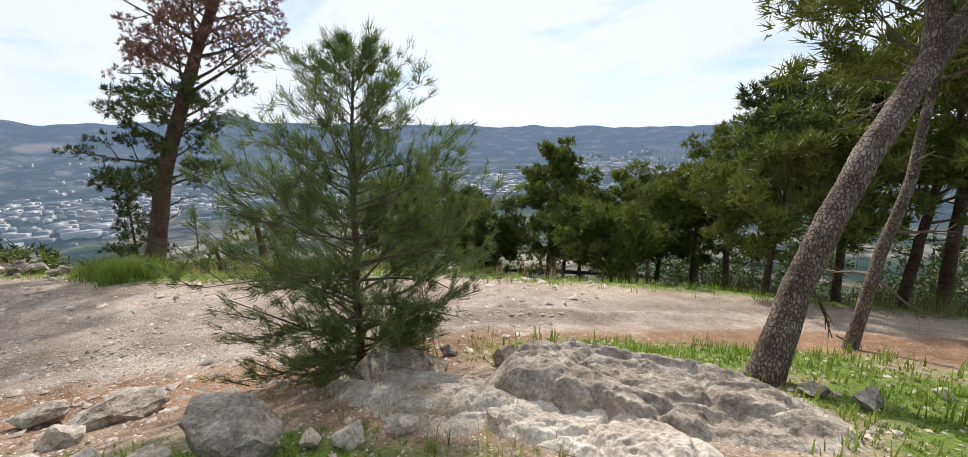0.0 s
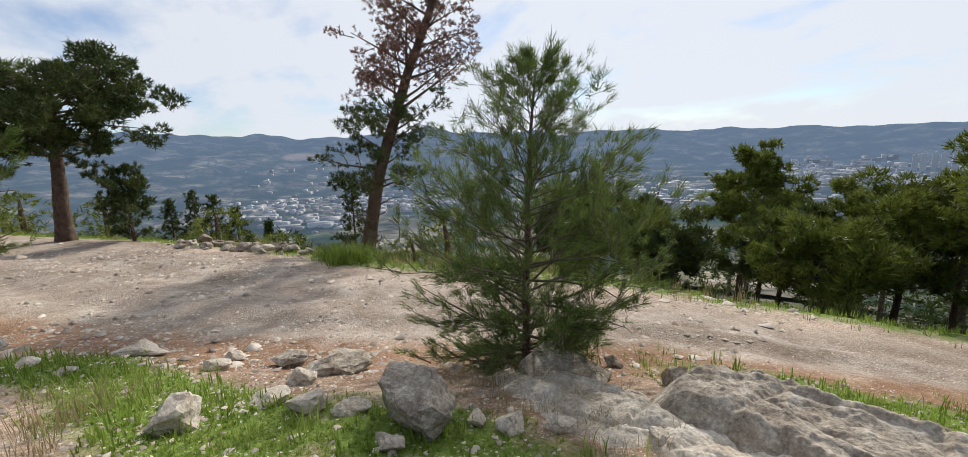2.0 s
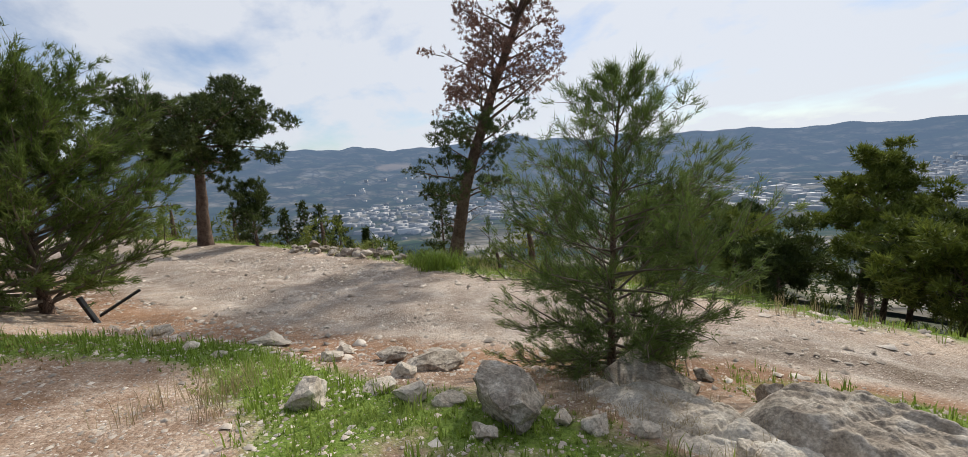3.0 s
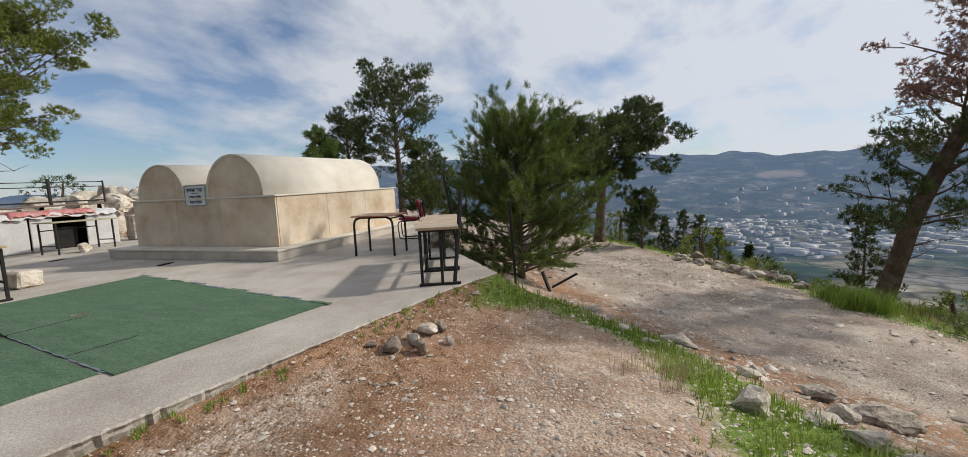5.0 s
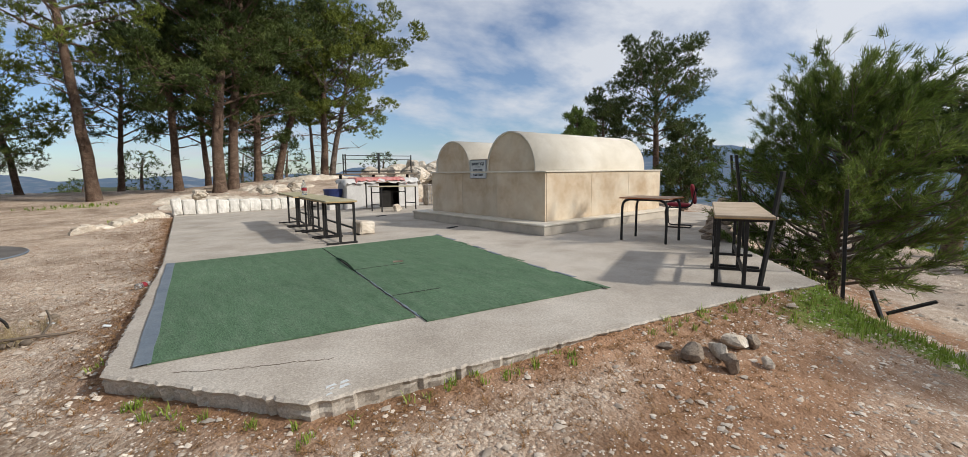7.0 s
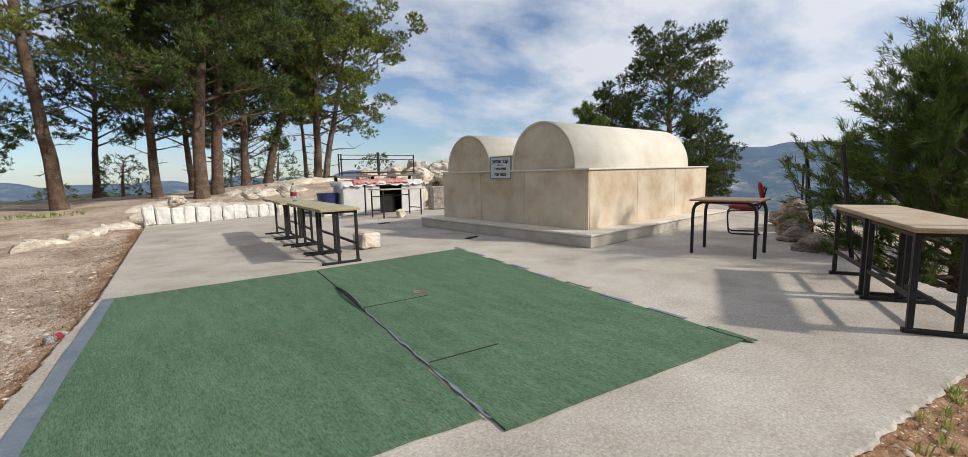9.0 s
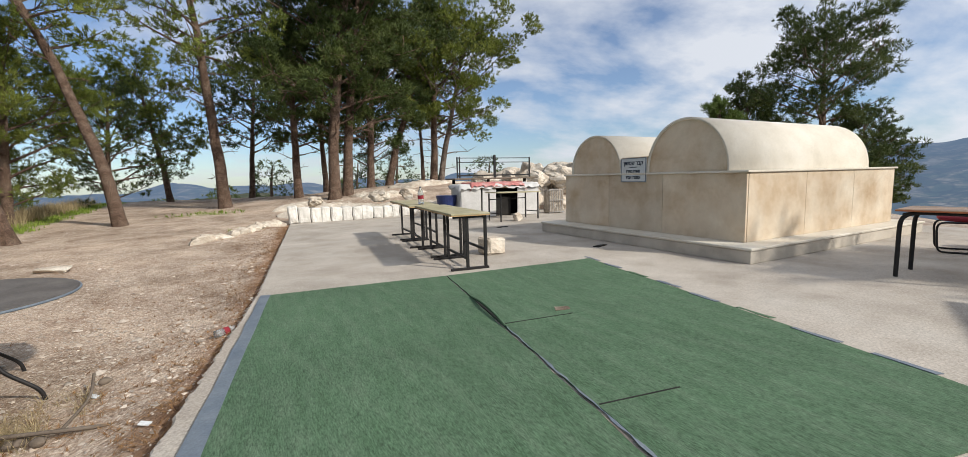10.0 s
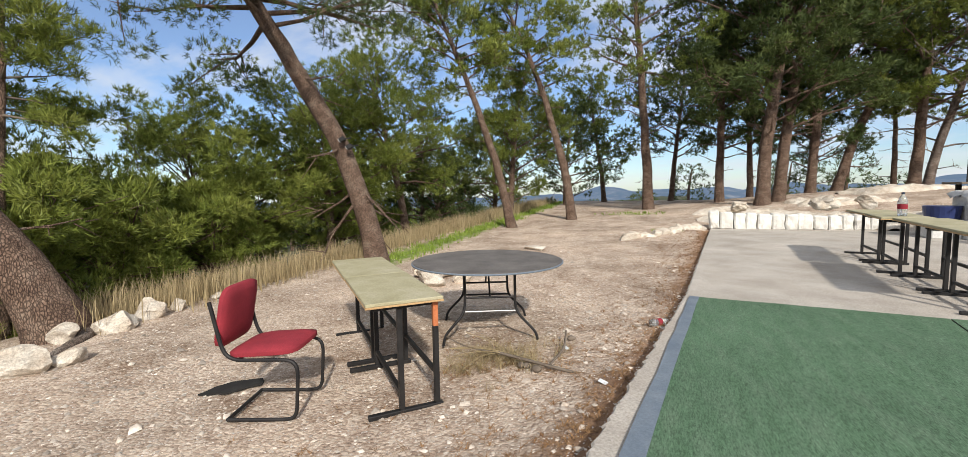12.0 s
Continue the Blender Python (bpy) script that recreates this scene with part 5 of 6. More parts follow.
woodland("shrubs", scatter(46, 15, lambda x, y: 7 < off_road_edge(np.array([x]), np.array([y]))[0] < 26 and x > 9, 9, 46, -30, 2, 1.6), 16, "green shrubs on the bank beyond the road", 1.5, M_NEEDLE, 0.9, 110, 0.22, 0.05)
woodland("woods", scatter(170, 18, lambda x, y: off_road_edge(np.array([x]), np.array([y]))[0] > 28, 34, 130, -80, 40, 3.4), 19, "scattered woods on the long slope to the valley", 4.5, M_NEEDLE_DARK, 2.4, 80, 0.7, 0.18)
woodland("woods", scatter(200, 28, lambda x, y: off_road_edge(np.array([x]), np.array([y]))[0] > 60, 70, 330, -260, 60, 6.0), 29, "dark scrub on the lower slope towards the valley", 5.0, M_NEEDLE_DARK, 3.4, 40, 1.4, 0.45)


# ---- furniture ----
def desk(loc, rz, mat=M_DESK, z_label="", label="worn school desk with a thin top and black steel frame", group="desks", paint=False, tall=0.70):
    """A two-seat school desk: a board on two black T frames. Long side along x."""
    L, D, H = 0.98, 0.50, tall
    d = thing("school_desk", label, "desk", loc, rz, group)
    top = part("tabletop", box((L, D, 0.022), (0, 0, H), bevel=0.004), mat, d)
    part("edge_band", box((L + 0.004, D + 0.004, 0.012), (0, 0, H - 0.0172), bevel=0.002), M_DESKEDGE, top, "raw plywood edge")
    for sx in (-1, 1):
        x = sx * 0.42
        part("foot", box((0.042, 0.50, 0.03), (x, 0.0, 0.016), bevel=0.004), M_BLACK, d)
        for y in (-0.21, 0.03):
            if paint and sx < 0 and y < 0:
                part("leg", bar((x, y, 0.031), (x, y, H - 0.20), 0.035), M_BLACK, d)
                part("leg_top", bar((x, y, H - 0.20), (x, y, H - 0.026), 0.0352), M_ORANGE, d, "orange painted leg top")
            else:
                part("leg", bar((x, y, 0.031), (x, y, H - 0.026), 0.035), M_BLACK, d)
        part("top_rail", bar((x, -0.19, H - 0.04), (x, 0.21, H - 0.04), 0.025), M_BLACK, d)
    part("stretcher", bar((-0.40, 0.03, 0.14), (0.40, 0.03, 0.14), 0.03), M_BLACK, d)
    part("stretcher", bar((-0.40, -0.21, 0.24), (0.40, -0.21, 0.24), 0.03), M_BLACK, d)
    part("side_rail", bar((-0.40, -0.21, H - 0.05), (0.40, -0.21, H - 0.05), 0.025), M_BLACK, d)
    part("crossbar", box((0.02, 0.36, 0.018), (0.0, 0.0, H - 0.0322), bevel=0.002), M_BLACK, d)
    return d


GROUND_D = -0.316
desk((-2.12, -2.12, GROUND_D), 136, paint=True, tall=0.757, label="worn olive school desk with one orange-topped leg", group="desks on the gravel")
desk((-2.83, -1.44, GROUND_D), 136, tall=0.757, label="worn olive school desk on the gravel", group="desks on the gravel")
first = desk((2.40, 0.52, 0.0), 83, label="worn school desk in a row on the platform", group="desks in a row on the platform")
for x, y, r in ((2.52, 1.51, 83), (2.58, 2.56, 81), (2.72, 3.60, 84)):
    copy_thing(first, pose(x, y, 0.0, 0, 0, r))
M_DESKC = surface("sun_bleached_board", [(0.37, 0.28, 0.19), (0.47, 0.37, 0.265), (0.53, 0.44, 0.33)], 4, 80, 0.6, 0.15, depth=0.003)
edge_desk = desk((4.46, -5.08, 0.0), 203, M_DESKC, label="sun-bleached school desk at the platform's edge", group="desks at the platform's edge")
copy_thing(edge_desk, pose(5.37, -4.70, 0.0, 0, 0, 203))


def square_table(loc, rz):
    t = thing("small_table", "brown veneer table with black tubular legs", "table", loc, rz)
    L, D, H = 0.62, 0.80, 0.70
    top = part("tabletop", box((L, D, 0.024), (0, 0, H), bevel=0.006), M_TABLEWOOD, t)
    part("edge_band", box((L + 0.004, D + 0.004, 0.014), (0, 0, H - 0.0035), bevel=0.002), M_ORANGE, top, "orange-brown worn edge")
    for sx in (-1, 1):
        x = sx * (L / 2 - 0.04)
        for sy in (-1, 1):
            tube_part("leg", [(x, sy * (D / 2 - 0.035), 0.0), (x, sy * (D / 2 - 0.035), H - 0.10), (x, sy * (D / 2 - 0.05), H - 0.04), (x, sy * (D / 2 - 0.14), H - 0.028)], 0.021, M_BLACK, t, n=14)
        tube_part("top_rail", [(x, -(D / 2 - 0.14), H - 0.028), (x, D / 2 - 0.14, H - 0.028)], 0.014, M_BLACK, t)
    for sy in (-1, 1):
        part("side_rail", bar((-L / 2 + 0.05, sy * (D / 2 - 0.06), H - 0.045), (L / 2 - 0.05, sy * (D / 2 - 0.06), H - 0.045), 0.025), M_BLACK, t)
    return t


square_table((6.22, -3.12, 0.0), 6)


def cushion(name, size, loc, rot, parent, label=""):
    bm = bmesh.new()
    add_box(bm, size, bevel=0.0)
    bmesh.ops.subdivide_edges(bm, edges=bm.edges[:], cuts=7, use_grid_fill=True)
    hx, hy, hz = (v / 2 for v in size)
    for v in bm.verts:
        u, w = v.co.x / hx, v.co.y / hy
        k = max(0.0, 1 - abs(u) ** 5) * max(0.0, 1 - abs(w) ** 5)
        v.co.z *= 0.35 + 0.65 * k ** 0.6
        r = (abs(u) ** 6 + abs(w) ** 6) ** (1 / 6)
        m = max(abs(u), abs(w))
        if r > 1e-6:
            v.co.x *= m / r; v.co.y *= m / r
    bmesh.ops.transform(bm, matrix=pose(*loc, *rot), verts=bm.verts)
    return part(name, bm, M_FABRIC, parent, label, True)


def cantilever_chair(loc, rz, label):
    """A cantilever chair facing +x: one bent black tube a side, a red seat and a red back."""
    c = thing("cantilever_chair", label, "chair", loc, rz, "red chairs")
    for s in (-1, 1):
        y = s * 0.215
        tube_part("side_frame", [(-0.30, y, 0.78), (-0.245, y, 0.5), (-0.215, y, 0.43), (-0.15, y, 0.405), (0.18, y, 0.405), (0.225, y, 0.385), (0.235, y, 0.33), (0.215, y, 0.06), (0.20, y, 0.02), (0.15, y, 0.013), (-0.235, y, 0.013)],
                  0.0125, M_BLACK, c, n=60)
    tube_part("base_bar", [(-0.235, -0.215, 0.013), (-0.235, 0.215, 0.013)], 0.0125, M_BLACK, c)
    cushion("seat", (0.45, 0.44, 0.075), (0.0, 0, 0.445), (0, -3, 0), c, "padded red seat")
    cushion("backrest", (0.40, 0.42, 0.07), (-0.252, 0, 0.665), (0, 101, 0), c, "padded red backrest")
    tube_part("cross_bar", [(-0.15, -0.215, 0.402), (-0.15, 0.215, 0.402)], 0.010, M_BLACK, c)
    return c


cantilever_chair((-2.70, -2.62, gz(-2.7, -2.62) + 0.005), 21, "red padded cantilever chair on the gravel")
cantilever_chair((8.25, -2.62, 0.0), 110, "red padded cantilever chair behind the small table")


def round_table(loc, rz):
    t = thing("round_folding_table", "large round grey folding table with black tube legs", "table", loc, rz)
    bm = bmesh.new()
    bmesh.ops.create_cone(bm, cap_ends=True, segments=72, radius1=0.73, radius2=0.73, depth=0.022)
    bmesh.ops.bevel(bm, geom=[e for e in bm.edges if abs(e.verts[0].co.z - e.verts[1].co.z) < 1e-5], offset=0.005, segments=2, affect="EDGES")
    bmesh.ops.translate(bm, vec=(0, 0, 0.705), verts=bm.verts)
    top = part("tabletop", bm, M_ROUND, t)
    v, f = tube_arrays([(0.732 * math.cos(a), 0.732 * math.sin(a), 0.703) for a in np.linspace(0, 2 * math.pi, 73)], np.full(73, 0.009), 6)
    ob = new("rim", mesh_np("rim", v, f, M_TAPE, True)); ob.parent = top
    tagged(ob, "thin pale rim strip")
    for s in (-1, 1):
        x = s * 0.33
        for q in (-1, 1):
            tube_part("leg", [(x, q * 0.23, 0.69), (x, q * 0.23, 0.34), (x + s * 0.02, q * 0.25, 0.27), (x + s * 0.06, q * 0.42, 0.09), (x + s * 0.06, q * 0.43, 0.0)], 0.0125, M_BLACK, t, n=24)
        tube_part("cross_bar", [(x, -0.23, 0.42), (x, 0.23, 0.42)], 0.010, M_BLACK, t)
        tube_part("cross_bar", [(x, -0.235, 0.29), (x, 0.235, 0.29)], 0.010, M_STEEL if s < 0 else M_BLACK, t)
        tube_part("top_bar", [(x, -0.30, 0.684), (x, 0.30, 0.684)], 0.010, M_BLACK, t)
        tube_part("brace", [(x, 0, 0.42), (s * 0.05, 0, 0.69)], 0.009, M_BLACK, t)
    return t


round_table((-1.87, -0.79, gz(-1.87, -0.79)), 115)

# ---- fence posts ----
def post(foot, tip, label, w=0.04):
    ob = single("fence_post", bar(foot, tip, w, 0.004), M_BLACK, label, "post", "fence posts")
    return ob


def fence_post(x, y, tip, z=None, w=0.04):
    return post((x, y, (gz(x, y) if z is None else z) - 0.1), tip, "rusty black iron post at the platform's edge", w)


fence_post(4.22, -5.37, (4.36, -5.46, 1.12), 0.1, w=0.038)
fence_post(5.50, -5.80, (5.48, -5.75, 0.92), w=0.035)
fence_post(7.02, -4.30, (6.86, -4.13, 1.36))
fence_post(9.10, -3.45, (8.95, -3.28, 1.42))
fence_post(10.2, -3.10, (10.15, -3.05, 1.2), w=0.038)
fence_post(11.9, -2.60, (11.9, -2.6, 1.15), w=0.04)
angle_bar = thing("broken_angle_bar", "broken black plastic rail beside the young pine", "rail", (7.72, -5.9, gz(7.72, -5.9)))
part("upright", bar((0, 0, -0.05), (0.03, 0.17, 0.40), 0.09, 0.006, 0.04), M_BLACK, angle_bar)
part("arm", bar((0.0, -0.02, 0.1), (0.12, -0.5, 0.36), 0.09, 0.006, 0.03), M_BLACK, angle_bar)

# lamps strapped to the leaning trunk
for x, y, z in ((-5.52, 1.62, 2.06), (-5.40, 1.66, 1.93)):
    lamp = thing("flood_lamp", "small black floodlight fixed to the leaning trunk", "lamp", (x, y, z), 205, "floodlights on the trunk")
    part("housing", box((0.10, 0.12, 0.08), (0, 0, 0), (0, 25, 0), 0.01), M_BLACK, lamp)
    part("lens", box((0.006, 0.10, 0.06), (0.05, 0, -0.022), (0, 25, 0), 0.001), M_SIGN, lamp, "clouded glass lens")
    part("bracket", bar((-0.16, 0, 0.03), (0.0, 0, 0.0), 0.02), M_BLACK, lamp)

# ---- the cooking corner, rail and stone wall at the back ----
KX, KY, KR = 6.50, 6.75, -7
kitchen = thing("cooking_shelter", "low white shelter with a torn red tarpaulin roof", "shelter", (KX, KY, 0), KR)
for x0, x1 in ((-1.22, -0.62), (-0.58, -0.16), (0.52, 1.22)):
    part("front_panel", box((x1 - x0, 0.04, 0.80), ((x0 + x1) / 2, -0.42, 0.41), (1.5, 0, 0), 0.01), M_WHITEBOARD, kitchen)
for x in (-1.22, 1.22):
    part("side_panel", box((0.04, 0.84, 0.84), (x, 0, 0.42), bevel=0.01), M_WHITEBOARD, kitchen)
part("back_panel", box((2.4, 0.04, 0.86), (0, 0.42, 0.43), bevel=0.01), M_DARK, kitchen)
part("stove", box((0.52, 0.5, 0.55), (0.16, 0.05, 0.275), bevel=0.02), M_DARK, kitchen, "sooty black stove in the opening")
part("shelf", box((2.36, 0.7, 0.03), (0, 0, 0.83), bevel=0.004), M_DESKEDGE, kitchen)


def draped(size, lift, seed, sag=0.10, nx=60, ny=26):
    """A loose sheet with folds, hanging over its edges."""
    u, v = np.meshgrid(np.linspace(-1, 1, nx), np.linspace(-1, 1, ny), indexing="ij")
    z = lift + 0.03 * ripple(u * 3, v * 2, 2.0, seed) + 0.02 * ripple(u * 9, v * 4, 1.0, seed + 1)
    over = np.clip(np.maximum(np.abs(u) - 0.93, 0) / 0.07, 0, 1) + np.clip(np.maximum(-v - 0.72, 0) / 0.28, 0, 1)
    z = z - sag * over * (1 + 0.6 * ripple(u * 6, v * 3, 1.7, seed + 3))
    p = np.stack([u * size[0] / 2, v * size[1] / 2, z], -1).reshape(-1, 3)
    i, j = np.meshgrid(np.arange(nx - 1), np.arange(ny - 1), indexing="ij")
    f = np.stack([i * ny + j, (i + 1) * ny + j, (i + 1) * ny + j + 1, i * ny + j + 1], -1).reshape(-1, 4)
    return p, f


p, f = draped((2.62, 1.04), 0.95, 2.0, 0.12)
ob = new("roof_sheet", mesh_np("roof_sheet", p, f, M_WHITEBOARD, True)); ob.parent = kitchen
ob.modifiers.new("thickness", "SOLIDIFY").thickness = 0.008
p, f = draped((1.75, 0.98), 0.985, 5.0, 0.10)
ob = new("tarpaulin", mesh_np("tarpaulin", p + np.array([-0.08, -0.02, 0]), f, M_TARP, True)); ob.parent = kitchen
ob.modifiers.new("thickness", "SOLIDIFY").thickness = 0.006
tagged(ob, "crumpled faded red tarpaulin")

steel_table = thing("steel_frame_table", "narrow table on a black steel frame before the shelter", "table", (6.22, 5.27, 0), 6)
part("tabletop", box((1.42, 0.60, 0.025), (0, 0, 0.73), (0, 0.8, 0), 0.004), M_DESK, steel_table)
for x in (-0.62, 0.62):
    for y in (-0.26, 0.26):
        part("leg", bar((x, y, 0), (x, y, 0.716), 0.032), M_BLACK, steel_table)
    part("side_rail", bar((x, -0.26, 0.2), (x, 0.26, 0.2), 0.025), M_BLACK, steel_table)
part("back_rail", bar((-0.62, 0.26, 0.55), (0.62, 0.26, 0.55), 0.025), M_BLACK, steel_table)

barrel = thing("blue_tub", "dark blue plastic tub beside the shelter", "tub", (5.0, 6.95, 0), 0)
bm = bmesh.new()
bmesh.ops.create_cone(bm, cap_ends=True, segments=24, radius1=0.24, radius2=0.30, depth=0.42)
bmesh.ops.translate(bm, vec=(0, 0, 0.44), verts=bm.verts)
part("tub", bm, M_BLUE, barrel, smooth=False)
part("stand", box((0.46, 0.46, 0.23), (0, 0, 0.115), bevel=0.01), M_WHITEBOARD, barrel)

cage = thing("wire_crate", "grey wire crate beside the shelter", "crate", (8.28, 6.25, 0), -8)
for i in range(9):
    part("wire", bar((-0.24 + 0.06 * i, -0.2, 0.02), (-0.24 + 0.06 * i, -0.2, 0.72), 0.008, 0), M_STEEL, cage)
for z in (0.04, 0.4, 0.73):
    part("hoop", bar((-0.26, -0.2, z), (0.26, -0.2, z), 0.016, 0.002), M_STEEL, cage)
part("back", box((0.5, 0.36, 0.7), (0, 0.03, 0.36), bevel=0.02), M_GREYROCK, cage, "dark contents of the crate")

rail = thing("iron_railing", "black iron railing on the rock terrace", "railing", (0, 0, 0))
RL, RR = Vector((5.60, 7.45, 0)), Vector((8.10, 7.30, 0))
part("walkway", box((2.9, 0.8, 0.05), (6.9, 7.62, 1.10), (0, 0, -3), 0.01), M_TWIG, rail, "weathered timber boards")
for t in (0.0, 0.03, 0.5, 1.0):
    q = RL.lerp(RR, t)
    part("post", bar((q.x, q.y, 1.125), (q.x, q.y, 1.82 if t == 0.5 else 1.76), 0.06 if t == 0.5 else 0.035), M_BLACK, rail)
for z in (1.20, 1.60, 1.73):
    part("rail", bar((RL.x, RL.y, z), (RR.x, RR.y, z), 0.022 if z > 1.5 else 0.04), M_BLACK, rail)
for x, y in ((5.65, 7.85), (8.2, 7.75), (6.9, 7.9)):
    part("prop", bar((x, y, 0.0), (x, y, 1.075), 0.08, 0.01), M_DARK, rail)

# whitewashed block wall
wall = thing("block_wall", "low retaining wall of whitewashed rough stone blocks", "wall", (0, 0, 0), kind="structure")


def wall_block(w, h, d, seed):
    rng = random.Random(seed)
    bm = box((w, d, h), (0, 0, 0), (0, 0, 0), 0.03)
    bmesh.ops.subdivide_edges(bm, edges=[e for e in bm.edges if e.calc_length() > 0.1], cuts=2, use_grid_fill=True)
    o = Vector((rng.uniform(0, 50), rng.uniform(0, 50), 0))
    for v in bm.verts:
        v.co += v.co.normalized() * 0.04 * noise.noise(v.co * 7 + o) + Vector((0, 0, 0.02 * noise.noise(v.co * 3 + o)))
    return bm


x = 0.92
for i in range(13):
    w = 0.24 + 0.09 * ((i * 37) % 10) / 10
    h = (0.50, 0.45, 0.42, 0.40)[min(i // 2, 3)] - 0.05 * ((i * 13) % 7) / 7
    b_ = part("block", wall_block(w, h, 0.3, 300 + i), M_BLOCK, wall)
    b_.location = (x + w / 2, 8.42 + 0.055 * x, h / 2 - 0.02)
    b_.rotation_euler = (0, radians(((i * 29) % 9 - 4) * 0.8), radians(3 + ((i * 17) % 7 - 3) * 1.5))
    x += w + 0.012
for i in range(16):
    t = i / 15
    sx, sy = 0.75 - 1.75 * t - 0.12 * math.sin(9 * t), 8.35 - 2.2 * t + 0.25 * math.sin(5 * t)
    rock_on(sx, sy, (0.26 + 0.16 * ((i * 7) % 5) / 5, 0.22, 0.15 + 0.08 * ((i * 3) % 4) / 4), 400 + i, M_LIME, "pale limestone rubble at the path's edge", sub=3, sink=0.34, group="rubble at the platform's corner")

# natural terraces behind the wall
for i, (x, y, z, sx, sy, sz, rz) in enumerate([(3.0, 10.0, 0.16, 4.6, 2.4, 0.36, 4), (5.6, 9.3, 0.1, 3.0, 2.0, 0.52, -6), (2.2, 11.6, 0.22, 3.4, 1.6, 0.35, 8), (5.2, 12.2, 0.35, 3.8, 2.2, 0.52, 0), (8.2, 9.0, 0.1, 3.6, 2.2, 1.15, -8),
                                               (7.4, 14.0, 0.8, 4.2, 2.2, 0.4, 6), (10.6, 9.4, 0.2, 3.2, 2.4, 1.65, -16), (12.6, 8.0, 0.2, 3.0, 2.4, 1.5, -30), (9.6, 11.6, 0.7, 3.4, 2.0, 1.0, 0)]):
    bedrock((x, y, z - 0.12), (sx, sy, sz), 500 + i, M_LIME, "broad pale limestone terrace with ledges", rz, 4)
for i, (x, y, z, s) in enumerate([(8.6, 8.2, 0.0, 0.9), (9.5, 7.7, 0.0, 0.75), (9.0, 8.3, 0.72, 0.9), (10.0, 8.0, 0.62, 1.1), (10.9, 7.6, 0.7, 0.8), (9.3, 7.4, 0.0, 0.6), (8.0, 8.5, 0.78, 0.7), (7.0, 8.7, 0.85, 0.5), (3.6, 9.0, 0.5, 0.45), (4.6, 9.3, 0.5, 0.4), (1.8, 9.6, 0.4, 0.4)]):
    rock((x, y, z), (s * 1.2, s, s * 0.75), 540 + i, M_LIME, "large weathered limestone block on the terrace", (i * 41) % 180, 4, 0.12, rough=0.4, group="terrace rocks")

# boulders by the chair, the stone by the desks, hearth stones
for i, (x, y, z, sx, sy, sz) in enumerate([(9.25, -3.05, 0.0, 0.56, 0.5, 0.34), (9.2, -3.1, 0.27, 0.5, 0.42, 0.3), (8.5, -3.3, 0.0, 0.52, 0.4, 0.3), (7.8, -3.5, 0.0, 0.42, 0.34, 0.2), (7.05, -3.9, 0.0, 0.5, 0.38, 0.24), (9.8, -2.85, 0.0, 0.5, 0.4, 0.3)]):
    rock((x, y, z), (sx, sy, sz), 560 + i, M_BROWNROCK, "heavy grey-brown boulder piled at the platform's edge", 30 + 20 * i, 4, 0.14, rough=0.36, group="boulders at the platform's edge")
squared = single("stone_block", wall_block(0.34, 0.25, 0.3, 570), M_LIME, "squared yellowish stone block on the platform", "stone")
squared.matrix_basis = pose(3.15, 1.0, 0.125, 0, 3, 12)
rock((6.1, 4.9, 0.0), (0.34, 0.25, 0.2), 571, M_LIME, "pale stone under the steel table", 40, 3, 0.1)
for i, (x, y, sx, sz) in enumerate([(2.46, -5.52, 0.22, 0.17), (2.66, -5.62, 0.20, 0.13), (2.54, -5.74, 0.16, 0.18), (2.92, -5.62, 0.24, 0.15), (3.06, -5.70, 0.13, 0.13), (2.86, -5.86, 0.12, 0.1), (2.38, -5.36, 0.1, 0.06)]):
    rock_on(x, y, (sx * 0.85, sx * 0.65, sz * 0.8), 580 + i, M_LIME if i % 2 else M_BROWNROCK, "small hearth stone round an old fireplace", rz=i * 50, sub=2, sink=0.12, group="hearth stones")
for i, (x, y, sx, sy, sz) in enumerate([(-3.44, 0.98, 0.5, 0.4, 0.26), (-3.62, 1.36, 0.7, 0.4, 0.24), (-3.1, 1.2, 0.3, 0.25, 0.2), (-5.55, -2.05, 0.36, 0.3, 0.26), (-5.7, -1.62, 0.3, 0.26, 0.24), (-5.6, -2.45, 0.26, 0.22, 0.18), (-5.0, -3.0, 0.36, 0.28, 0.22), (-5.75, -1.25, 0.2, 0.2, 0.15),
                                        (-5.8, -0.7, 0.16, 0.14, 0.1), (-2.75, 4.3, 0.5, 0.35, 0.12), (-4.9, -2.75, 0.22, 0.2, 0.14)]):
    rock_on(x, y, (sx, sy, sz), 600 + i, M_LIME, "pale limestone lump on the gravel", rz=i * 35, sub=3, sink=0.2, group="stones along the western edge")

# ---- the outcrop near the start of the walk ----
bedrock((0.66, -10.86, -0.72), (2.0, 0.85, 0.21), 620, M_GREYROCK, "long ridge of pitted grey bedrock", 6, 4, -0.35, True, taper=0.55)
bedrock((1.98, -10.42, -0.80), (1.75, 0.78, 0.085), 621, M_LIME, "low cream bedrock shelf with soil in its hollows", -12, 3, -0.2, True)
bedrock((0.78, -10.34, -0.60), (1.25, 0.55, 0.075), 622, M_LIME, "low cream bedrock shelf with soil in its hollows", -4, 3, -0.2, True)
bm = prism([(-0.30, -0.22), (0.28, -0.28), (0.34, 0.12), (0.02, 0.32), (-0.32, 0.16)], -0.03, 0.03)
